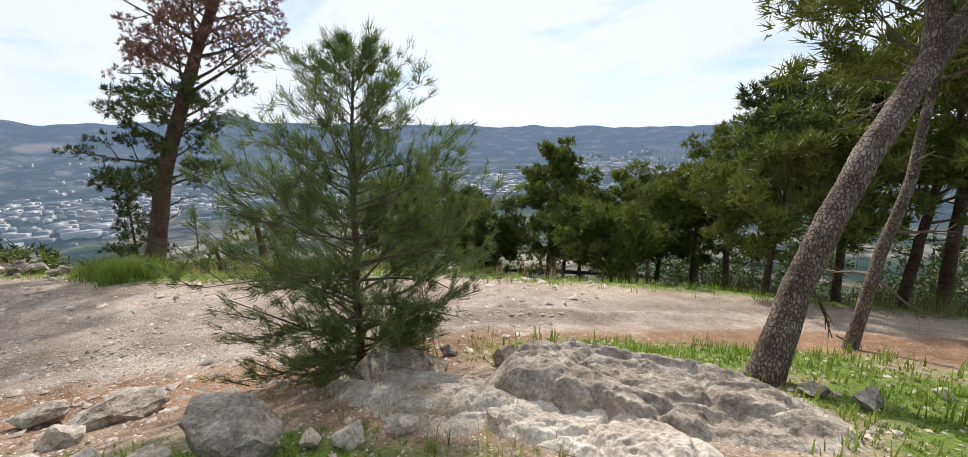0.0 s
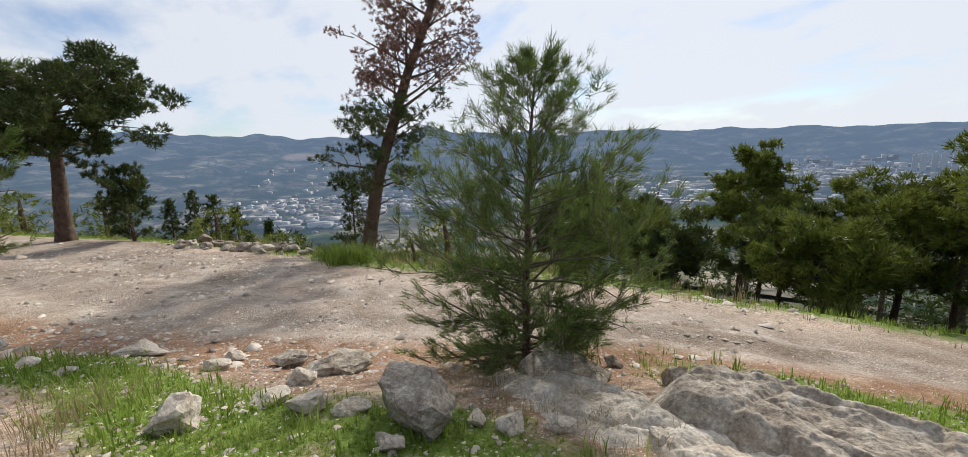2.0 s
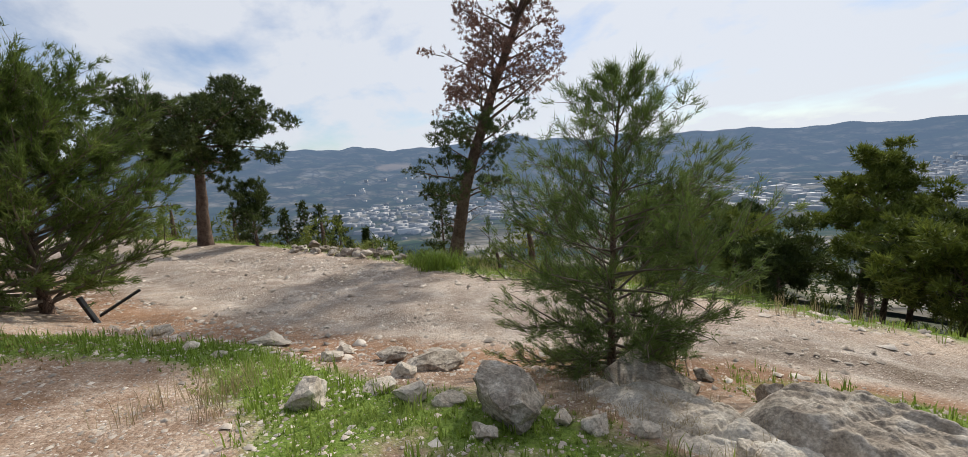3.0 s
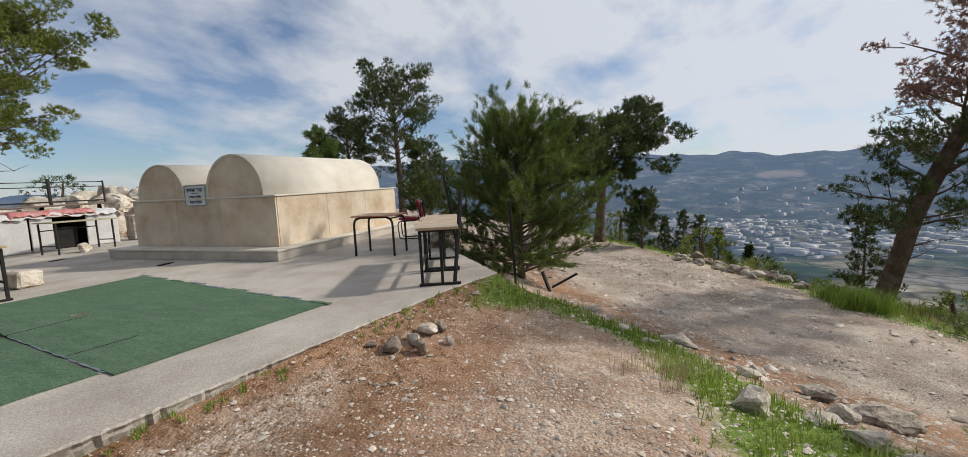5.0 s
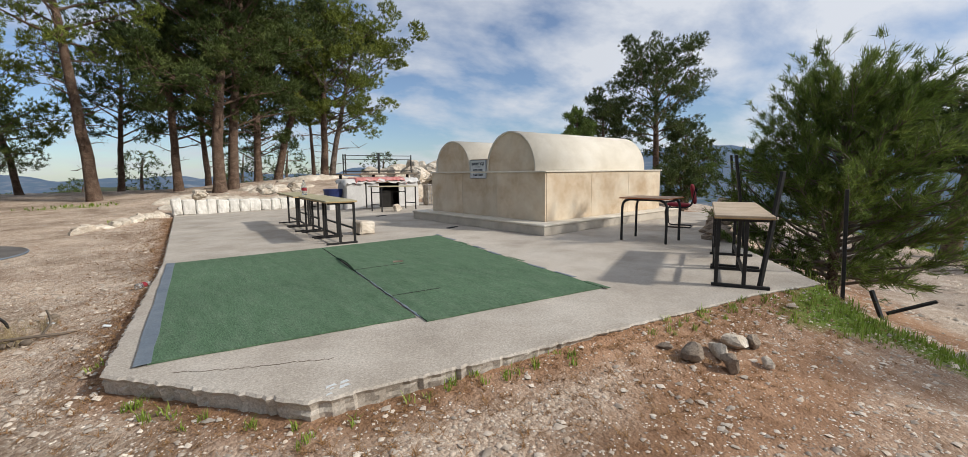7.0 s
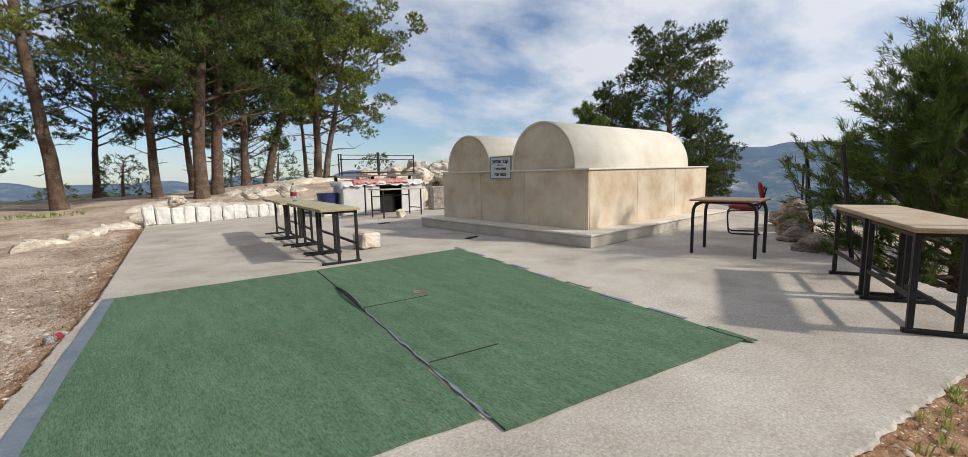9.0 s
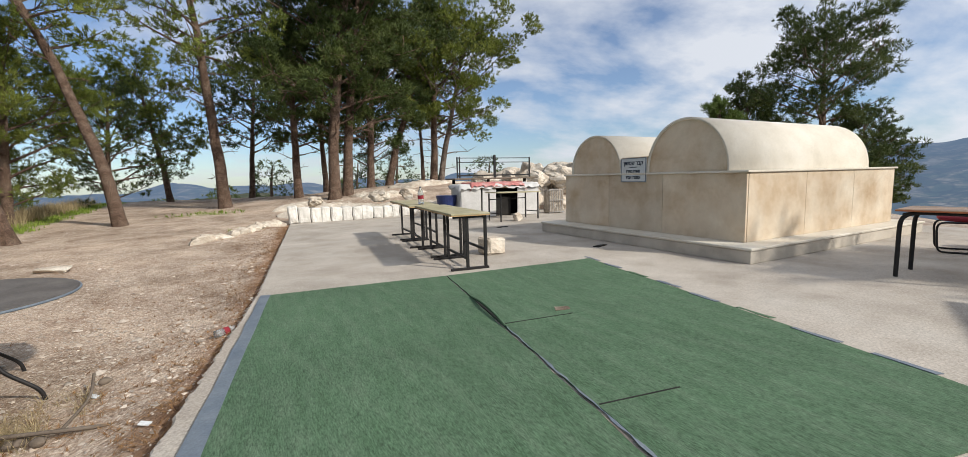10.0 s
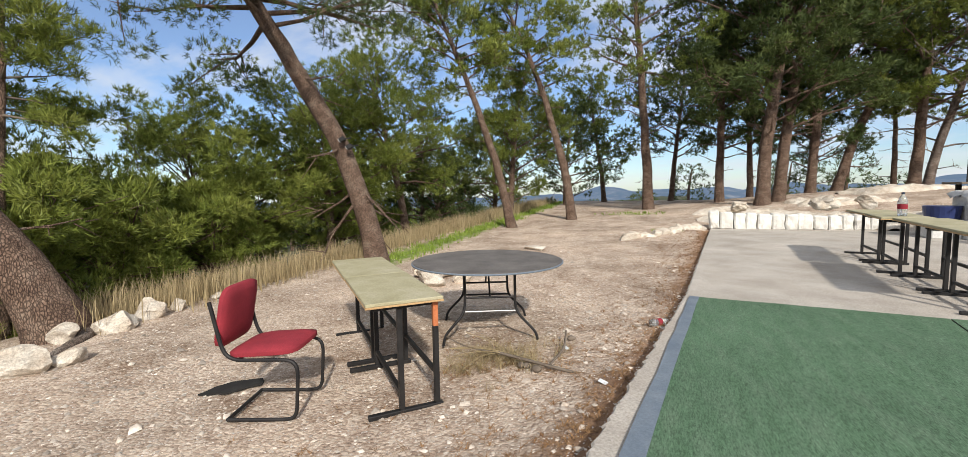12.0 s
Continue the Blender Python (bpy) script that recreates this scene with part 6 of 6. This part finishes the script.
plate_rock = single("stone_plate", bm, M_GREYROCK, "smooth grey stone plate leaning on the outcrop", "rock")
plate_rock.matrix_basis = pose(2.36, -10.76, -0.93, -11, -13, 20)
OUTCROP = [(2.2, -9.42, 0.52, 0.42, 0.33, 1), (5.85, -8.02, 0.5, 0.34, 0.14, 0), (2.99, -8.30, 0.31, 0.22, 0.2, 0), (6.6, -6.8, 0.4, 0.28, 0.12, 0), (5.03, -8.81, 0.22, 0.18, 0.1, 0), (4.4, -9.2, 0.36, 0.26, 0.16, 1), (3.8, -9.45, 0.55, 0.34, 0.18, 1),
           (3.13, -8.80, 0.34, 0.2, 0.1, 0), (2.78, -8.96, 0.3, 0.2, 0.12, 0), (2.60, -9.16, 0.2, 0.16, 0.1, 0), (1.82, -9.78, 0.18, 0.14, 0.1, 0), (1.98, -9.66, 0.13, 0.1, 0.08, 0), (2.0, -9.15, 0.14, 0.1, 0.08, 0), (1.62, -9.95, 0.16, 0.12, 0.1, 0),
           (1.72, -11.25, 0.22, 0.18, 0.18, 1), (2.45, -11.5, 0.18, 0.14, 0.1, 1), (-0.25, -11.5, 0.16, 0.12, 0.08, 1), (-0.48, -11.4, 0.18, 0.14, 0.12, 1), (4.2, -9.6, 0.42, 0.26, 0.14, 1), (3.6, -9.1, 0.3, 0.22, 0.12, 0), (4.6, -8.6, 0.3, 0.18, 0.1, 0),
           (-0.9, -11.8, 0.12, 0.1, 0.06, 0), (1.2, -10.2, 0.12, 0.1, 0.08, 0), (5.4, -7.3, 0.22, 0.14, 0.08, 0), (4.9, -7.6, 0.16, 0.12, 0.06, 0)]
for i, (x, y, sx, sy, sz, g) in enumerate(OUTCROP):
    rock_on(x, y, (sx, sy, sz), 640 + i, (M_LIME, M_GREYROCK, M_BROWNROCK)[g], "grey boulder half sunk in grass" if g else "pale limestone rock half sunk in grass", rz=(i * 47) % 180, sub=4 if sx > 0.4 else 3, sink=0.22, rough=0.3, group="rocks beside the outcrop")
# rubble heaps across the road
for i in range(90):
    t = i / 89
    cx, cy = 15.4 - 3.2 * t, -9.0 - 2.3 * t
    x, y = cx + 0.6 * math.sin(i * 3.7), cy + 0.5 * math.cos(i * 2.3)
    s = 0.1 + 0.26 * (((i * 7) % 10) / 10) ** 2
    up = 0.22 * max(0.0, math.sin(math.pi * 3 * t)) * max(0.0, 1 - ((x - cx) ** 2 + (y - cy) ** 2) / 0.5)
    rock_on(x, y, (s * 1.3, s, s * 0.7), 700 + i, (M_GREYROCK, M_BROWNROCK, M_LIME, M_GREYROCK)[i % 4], "stone of a low rubble heap across the road", z=gz(x, y) + up, rz=i * 33, sub=2, sink=0.15 if up < 0.02 else 0.4, group="rubble across the road")


# ---- small things: stones, grass, litter ----
def pebbles(name, spots, sizes, seed, label, material):
    rng = np.random.default_rng(seed)
    k = len(spots)
    unit = np.array([(1, 0, 0), (-1, 0, 0), (0, 1, 0), (0, -1, 0), (0, 0, 1), (0, 0, -1)], float)
    tri = np.array([(0, 2, 4), (2, 1, 4), (1, 3, 4), (3, 0, 4)])
    v = unit[None] * rng.uniform(0.6, 1.2, (k, 6, 1)) + rng.normal(size=(k, 6, 3)) * 0.15
    a = rng.uniform(0, 6.28, k)
    c, s = np.cos(a)[:, None], np.sin(a)[:, None]
    v = np.stack([v[..., 0] * c - v[..., 1] * s, v[..., 0] * s + v[..., 1] * c, v[..., 2] * 0.55], -1) * sizes[:, None, None]
    z = ground_z(spots[:, 0], spots[:, 1])
    v += np.stack([spots[:, 0], spots[:, 1], z + sizes * 0.15], -1)[:, None]
    f = (tri[None] + 6 * np.arange(k)[:, None, None]).reshape(-1, 3)
    tagged(new(name, mesh_np(name, v.reshape(-1, 3), f, material)), label, "gravel", kind="stuff")


def around(n, seed, x0, x1, y0, y1, weight):
    rng = np.random.default_rng(seed)
    p = np.stack([rng.uniform(x0, x1, n * 4), rng.uniform(y0, y1, n * 4)], 1)
    keep = rng.random(len(p)) < weight(p[:, 0], p[:, 1])
    return p[keep][:n]


def open_ground(x, y):
    return (off_slab(x, y) > 0.03) * (off_road_edge(x, y) < 7) * (x > -6.2)


near = around(46000, 21, -6, 8, -13, 6, lambda x, y: open_ground(x, y) * np.clip(1.3 - np.hypot(x - 0.6, y + 5.5) / 8, 0.1, 1) * (0.45 + 0.55 * (ripple(x, y, 1.1, 3) > -0.1)))
pebbles("gravel", near, np.random.default_rng(3).exponential(0.006, len(near)) + 0.0045, 22, "fine pale gravel strewn over the soil", M_PEBBLE)
road = around(9000, 24, 2, 18, -16, -3, lambda x, y: (off_road_edge(x, y) > -1.2) * (down_road(x, y) < 6.5) * (0.3 + 0.7 * (ripple(x, y, 0.9, 5) > 0)))
pebbles("gravel", road, np.random.default_rng(4).exponential(0.014, len(road)) + 0.008, 25, "loose stones on the dirt road", M_PEBBLE)
big = around(420, 27, -6, 16, -15, 14, lambda x, y: open_ground(x, y) * 0.8)
pebbles("gravel", big, np.random.default_rng(5).exponential(0.012, len(big)) + 0.016, 28, "scattered fist-sized stones", M_PEBBLE)


def tufts(name, spots, seed, height, width, count, label, material, lean=0.5, kind_name="grass"):
    """Upright blades from the ground, count at each spot."""
    rng = np.random.default_rng(seed)
    k = len(spots)
    base = np.stack([spots[:, 0], spots[:, 1], ground_z(spots[:, 0], spots[:, 1])], -1)[:, None] + rng.normal(size=(k, count, 3)) * np.array([height * 0.25, height * 0.25, 0])
    a = rng.uniform(0, 6.28, (k, count))
    h = height * rng.uniform(0.5, 1.2, (k, count)) * rng.uniform(0.7, 1.2, (k, 1))
    out = rng.uniform(0.1, lean, (k, count)) * h
    side = np.stack([-np.sin(a), np.cos(a), 0 * a], -1) * width / 2
    mid = base + np.stack([np.cos(a) * out * 0.35, np.sin(a) * out * 0.35, h * 0.6], -1)
    tip = base + np.stack([np.cos(a) * out, np.sin(a) * out, h * 0.95], -1)
    v = np.stack([base - side, base + side, mid + side * 0.7, mid - side * 0.7, tip], 2).reshape(-1, 3)
    o = 5 * np.arange(k * count)[:, None]
    f = np.concatenate([o + np.array([0, 1, 2]), o + np.array([0, 2, 3]), o + np.array([3, 2, 4])], 0)
    tagged(new(name, mesh_np(name, v, f, material)), label, kind_name, kind="stuff")


def cover(x, y):
    return grass_cover(x, y, down_road(x, y)) * (off_slab(x, y) > 0.02)


lawn = around(14000, 31, -3, 9, -13, -5, lambda x, y: np.clip(cover(x, y) * 1.3 - 0.35 - 0.35 * ripple(x, y, 3.1, 8), 0, 1))
tufts("grass", lawn, 32, 0.027, 0.005, 8, "short fresh green grass between the rocks", M_GRASS, 0.9)
verge = around(13000, 33, -8, 24, -22, 0, lambda x, y: np.clip(cover(x, y) - 0.2, 0, 1))
tufts("grass", verge, 34, 0.11, 0.010, 6, "fresh green grass on the road's far verge", M_GRASS)
path_side = around(4800, 35, -6.5, 1, 2, 22, lambda x, y: np.clip(cover(x, y) - 0.2, 0, 1))
tufts("grass", path_side, 36, 0.10, 0.016, 6, "green grass along the hilltop path", M_GRASS)
rim_spots = around(420, 37, -1.2, 5.2, -6, -3, lambda x, y: (off_slab(x, y) > 0.0) * (off_slab(x, y) < 0.16) * (ripple(x, y, 4, 2) > -0.2))
tufts("weeds", rim_spots, 38, 0.06, 0.007, 12, "small weeds along the platform's edge", M_GRASS, 1.0, "weeds")
straw_w = around(1500, 39, -8.2, -5.6, -2.2, 20, lambda x, y: np.clip(1 - np.abs(x + 6.5) / 1.0, 0, 1))
tufts("dry_grass", straw_w, 40, 0.42, 0.008, 16, "tall straw-coloured grass at the slope's edge", M_STRAW)
straw_e = around(1200, 41, -8, 26, -22, 0, lambda x, y: np.clip(1 - np.abs(down_road(x, y) - 5.6) / 0.9, 0, 1) * (ripple(x, y, 0.8, 4) > 0.0))
tufts("dry_grass", straw_e, 42, 0.30, 0.006, 16, "tufts of dry grass beyond the road", M_STRAW)
bunch = around(70, 43, 2.0, 6.5, -9.5, -6.5, lambda x, y: blob(x, y, 3.4, -7.7, 0.5, 0.35) + 0.8 * blob(x, y, 2.6, -9.9, 0.35, 0.3) + 0.5 * blob(x, y, 7.0, -6.6, 0.6, 0.4))
tufts("dry_grass", bunch, 44, 0.20, 0.004, 26, "dry grass tufts among the rocks", M_STRAW, 0.9)
hollows = around(170, 143, 0.2, 3.4, -11.2, -9.2, lambda x, y: 0.7 * blob(x, y, 1.5, -10.1, 0.6, 0.25) + 0.6 * blob(x, y, 2.6, -10.2, 0.5, 0.4) + 0.5 * blob(x, y, 0.9, -10.65, 0.5, 0.15))
tufts("dry_grass", hollows, 144, 0.11, 0.003, 16, "short dry stalks in the hollows of the outcrop", M_STRAW, 1.6)
green_bush = around(90, 45, 9.6, 10.8, -12.6, -11.2, lambda x, y: blob(x, y, 10.2, -11.9, 0.55, 0.4))
tufts("grass", green_bush, 46, 0.42, 0.012, 24, "yellow-green clump of tall grass beside the road", M_GRASS, 0.9)
moss = around(130, 47, -0.8, 1.4, -13.6, -12.4, lambda x, y: blob(x, y, 0.44, -13.07, 0.10, 0.10))
tufts("grass", moss, 48, 0.09, 0.006, 10, "small green plant at the road's edge", M_GRASS, 0.8, "plant")
litter = around(11000, 49, -3.2, 5.2, -6.6, 8, lambda x, y: (off_slab(x, y) > 0.01) * np.clip(np.exp(-off_slab(x, y) / 0.4) + 0.8 * blob(x, y, -1.45, -1.55, 0.45, 0.3) + 0.5 * blob(x, y, 2.3, -5.6, 0.7, 0.3), 0, 1) * (y < 8))
tufts("needle_litter", litter, 50, 0.022, 0.004, 8, "fallen rust-brown pine needles", surface("fallen_needles", [(0.2, 0.1, 0.045), (0.34, 0.2, 0.09)], 3, 40, 0.9, 0, island=0.3), 6.0, "litter")

heap = around(220, 52, -2.2, -0.9, -2.0, -0.9, lambda x, y: blob(x, y, -1.5, -1.5, 0.32, 0.2, 20))
tufts("dry_twigs", heap, 53, 0.10, 0.003, 18, "heap of dry straw-coloured pine twigs", M_STRAW, 3.0, "twigs")

# cracks and a paint splash on the concrete
def crack(points, seed, width=0.007):
    """A hair crack: a thin ragged ribbon lying on the concrete."""
    rng = random.Random(seed)
    path = smooth_path([(x, y, 0.0) for x, y in points], 40)
    left, right = [], []
    for x, y, _ in path:
        x, y = x + rng.uniform(-0.012, 0.012), y + rng.uniform(-0.012, 0.012)
        w = width * rng.uniform(0.4, 1.2)
        left.append((x, y - w)); right.append((x, y + w))
    single("concrete_crack", prism(left + right[::-1], 0.001, 0.0035), M_TWIG, "thin dark crack in the concrete platform", "crack")


crack([(-0.33, -3.76), (-0.02, -3.96), (0.45, -4.19)], 72, 0.0016)
splash_rng = random.Random(75)
for i in range(5):
    u, w = splash_rng.uniform(-0.13, 0.13), splash_rng.uniform(-0.07, 0.07)
    k = splash_rng.uniform(0.006, 0.018)
    cx, cy = 0.30 + u, -4.56 + w
    single("paint_splash", prism(ragged([(cx - 2 * k, cy - k), (cx + 2 * k, cy - 0.6 * k), (cx + 1.6 * k, cy + k), (cx - k, cy + 0.8 * k)], 0.02, 0.008, 80 + i), 0.001, 0.003), M_SIGN, "small white paint splash on the concrete", "splash", "paint splashes")

# a dark flat piece and a bare root on the gravel
board = single("burnt_board", prism(ragged([(-0.22, -0.02), (-0.05, -0.10), (0.2, -0.06), (0.21, 0.05), (0.0, 0.10), (-0.12, 0.06)], 0.05, 0.01, 91), 0.0, 0.012), M_DARK, "dark flat piece lying by the chair", "board")
board.matrix_basis = pose(-3.28, -2.52, gz(-3.28, -2.52) + 0.006, 0, 0, 50)
root_pts = [(-5.86, -2.2), (-5.62, -2.25), (-5.45, -2.45), (-5.3, -2.68), (-5.12, -2.9)]
v, f = tube_arrays(smooth_path([(x, y, gz(x, y) + 0.03 - 0.012 * i) for i, (x, y) in enumerate(root_pts)], 24), np.linspace(0.07, 0.025, 24), 9, 0.12, 5)
tagged(new("tree_root", mesh_np("tree_root", v, f, M_BARKGREY, True)), "bare grey root winding over the gravel", "root")

# fallen branch, pine cones, bottles and scraps
stick = thing("fallen_branch", "dry fallen pine branch on the gravel", "branch", (-1.0, -1.4, gz(-1.0, -1.4)), 0)
tube_part("stem", [(-0.5, -0.12, 0.03), (-0.1, -0.25, 0.035), (0.38, -0.36, 0.02)], 0.012, M_TWIG, stick, n=14, sides=6)
tube_part("fork", [(-0.05, -0.27, 0.03), (0.0, 0.1, 0.05), (-0.05, 0.4, 0.10)], 0.009, M_TWIG, stick, n=10, sides=6)
tube_part("twig", [(-0.5, -0.12, 0.03), (-0.8, -0.1, 0.03), (-1.05, 0.05, 0.05)], 0.006, M_TWIG, stick, n=8, sides=5)
rng_twig = random.Random(9)
for i in range(7):
    a = rng_twig.uniform(2.2, 4.2)
    tube_part("twig", [(-0.45, -0.1, 0.03), (-0.45 + 0.2 * math.cos(a), -0.1 + 0.2 * math.sin(a), 0.06), (-0.45 + 0.45 * math.cos(a + 0.3), -0.1 + 0.45 * math.sin(a + 0.3), rng_twig.uniform(0.02, 0.12))], 0.003, M_STRAW, stick, n=7, sides=4)
cone_v, cone_f = tube_arrays([(0, 0, 0), (0.015, 0, 0), (0.04, 0, 0), (0.065, 0, 0), (0.08, 0, 0)], [0.004, 0.022, 0.028, 0.018, 0.003], 9, 0.25, 4)
for i, (x, y, r) in enumerate([(-1.05, -0.95, 20), (-1.28, -1.62, 100), (-1.18, -1.66, 40), (-1.1, -1.7, 160), (-1.22, -1.56, 250)]):
    ob = new("pine_cone", mesh_np("pine_cone", cone_v, cone_f, M_TWIG))
    ob.matrix_basis = pose(x, y, gz(x, y) + 0.022, 0, 0, r)
    tagged(ob, "brown open pine cone on the gravel", "cone", "pine cones")


def bottle(loc, rot, h, r, label, cap):
    """A clear plastic bottle with a paper label and a cap."""
    glass = bpy.data.materials.get("clear_plastic")
    if glass is None:
        glass = surface("clear_plastic", [(0.8, 0.82, 0.82), (0.86, 0.87, 0.87)], 8, 60, 0.12, 0)
        glass.node_tree.nodes["Principled BSDF"].inputs["Transmission Weight"].default_value = 0.85
    b = thing("plastic_bottle", label, "bottle", loc)
    b.matrix_basis = pose(*loc, *rot)
    v, f = tube_arrays([(0, 0, 0), (0, 0, 0.004), (0, 0, h * 0.12), (0, 0, h * 0.62), (0, 0, h * 0.8), (0, 0, h * 0.88), (0, 0, h * 0.93)], [r * 0.6, r * 0.96, r, r, r * 0.62, r * 0.32, r * 0.3], 18)
    ob = new("body", mesh_np("body", v, f, glass, True)); ob.parent = b
    v, f = tube_arrays([(0, 0, h * 0.3), (0, 0, h * 0.5)], [r * 1.02, r * 1.02], 18)
    ob = new("paper_label", mesh_np("paper_label", v, f, M_FABRIC, True)); ob.parent = b
    v, f = tube_arrays([(0, 0, h * 0.92), (0, 0, h * 0.995), (0, 0, h)], [r * 0.36, r * 0.36, r * 0.02], 14)
    ob = new("cap", mesh_np("cap", v, f, cap, True)); ob.parent = b
    return b


bottle((2.55, 2.35, 0.712), (0, 0, 0), 0.30, 0.05, "clear bottle with a red label on a desk", M_INK)
bottle((-0.36, -0.66, gz(-0.36, -0.66) + 0.035), (0, 88, 35), 0.22, 0.035, "crushed clear bottle with red cap on the soil", M_FABRIC)
for x, y in ((-1.02, -1.18), (-0.62, -1.95)):
    single("paper_scrap", box((0.06, 0.035, 0.008), (x, y, gz(x, y) + 0.012), (8, 12, 30 * x), 0.003), M_SIGN, "small white paper scrap on the gravel", "scrap", "paper scraps")
for x, y in ((4.9, 0.55), (5.05, 3.9)):
    grate = thing("floor_drain", "small dark metal drain plate in the concrete", "drain", (x, y, 0.0), 20, "drain plates")
    part("plate", box((0.3, 0.10, 0.012), (0, 0, 0.006), (0, 0, 0), 0.003), M_DARK, grate)
    part("grip", box((0.08, 0.02, 0.014), (0.06, 0.0, 0.018), (0, 0, 0), 0.003), M_STEEL, grate)

# ---- the far town ----
M_TOWN = bpy.data.materials.new("town_walls_haze_glow")
M_TOWN.use_nodes = True
tn, tl = M_TOWN.node_tree.nodes, M_TOWN.node_tree.links
gi = tn.new("ShaderNodeNewGeometry")
cr = tn.new("ShaderNodeValToRGB")
cr.color_ramp.elements[0].color, cr.color_ramp.elements[1].color = (0.12, 0.1, 0.085, 1), (0.56, 0.53, 0.49, 1)
tl.new(gi.outputs["Random Per Island"], cr.inputs[0]); tl.new(cr.outputs[0], tn["Principled BSDF"].inputs["Base Color"])
# haze painted onto the walls: a fixed share of blue emission
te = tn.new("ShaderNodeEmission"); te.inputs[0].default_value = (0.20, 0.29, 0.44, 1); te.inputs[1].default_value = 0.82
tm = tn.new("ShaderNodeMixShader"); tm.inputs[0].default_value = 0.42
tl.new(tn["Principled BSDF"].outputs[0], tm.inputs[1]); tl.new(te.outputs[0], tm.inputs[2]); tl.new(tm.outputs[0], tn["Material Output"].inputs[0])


def blocks(name, rows, label):
    unit = np.array([(x, y, z) for z in (0, 1) for x, y in ((-0.5, -0.5), (0.5, -0.5), (0.5, 0.5), (-0.5, 0.5))], float)
    face = np.array([(0, 1, 5, 4), (1, 2, 6, 5), (2, 3, 7, 6), (3, 0, 4, 7), (4, 5, 6, 7)])
    vs, fs = [], []
    for i, (x, y, z, sx, sy, sz, r) in enumerate(rows):
        c, s = math.cos(r), math.sin(r)
        p = unit * np.array([sx, sy, sz + 12]) - np.array([0, 0, 12])
        vs.append(np.stack([p[:, 0] * c - p[:, 1] * s + x, p[:, 0] * s + p[:, 1] * c + y, p[:, 2] + z], 1)); fs.append(face + 8 * i)
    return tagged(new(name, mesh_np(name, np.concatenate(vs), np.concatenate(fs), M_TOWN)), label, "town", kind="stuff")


hills = bpy.data.objects["backdrop_hills"].data
hv = np.empty(len(hills.vertices) * 3, np.float32)
hills.vertices.foreach_get("co", hv)
hv = hv.reshape(120, 600, 3)
ring_r = np.hypot(hv[:, 0, 0], hv[:, 0, 1])


def valley_z(x, y):
    i = int(np.clip(np.searchsorted(ring_r, math.hypot(x, y)), 0, 119))
    j = int(round((math.atan2(y, x) + math.pi) / (2 * math.pi) * 600)) % 600
    return float(hv[i, j, 2])


rng_town = random.Random(5)
rows = []
for lo, hi, r0, r1, n, size, tall in ((-88, -70, 2300, 3500, 420, 26, 11), (-70, -35, 1500, 2300, 160, 34, 8), (-34, -4, 1500, 2100, 300, 22, 6), (-60, -8, 2200, 3000, 120, 22, 8), (-20, -10, 1300, 1500, 24, 34, 6), (-98, -86, 2400, 3600, 160, 26, 11), (-52, -12, 1150, 1700, 80, 15, 5), (-80, -52, 1600, 2300, 120, 17, 6)):
    for _ in range(n):
        a, r = radians(rng_town.uniform(lo, hi)), rng_town.uniform(r0, r1)
        x, y = r * math.cos(a), r * math.sin(a)
        k = rng_town.choice((0.6, 0.8, 1, 1.5, 2.4))
        rows.append((x, y, valley_z(x, y), size * k, size * rng_town.uniform(0.5, 0.9), tall * rng_town.uniform(0.6, 1.5), rng_town.uniform(0, 3)))
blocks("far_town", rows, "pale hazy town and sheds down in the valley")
for i in range(5):
    x, y = 350 + 34 * i, -2960 + 30 * (i % 2)
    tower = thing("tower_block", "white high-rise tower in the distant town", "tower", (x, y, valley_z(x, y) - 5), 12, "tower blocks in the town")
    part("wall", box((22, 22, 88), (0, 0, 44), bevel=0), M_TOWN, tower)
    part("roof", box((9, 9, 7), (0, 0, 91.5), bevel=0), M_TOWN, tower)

shrub = around(230, 55, -9, 26, -24, 0, lambda x, y: np.clip(1 - np.abs(down_road(x, y) - 7.2) / 1.1, 0, 1))
tufts("shrubs", shrub, 56, 0.5, 0.02, 60, "low green shrubs beyond the road", M_NEEDLE, 1.3, "shrubs")
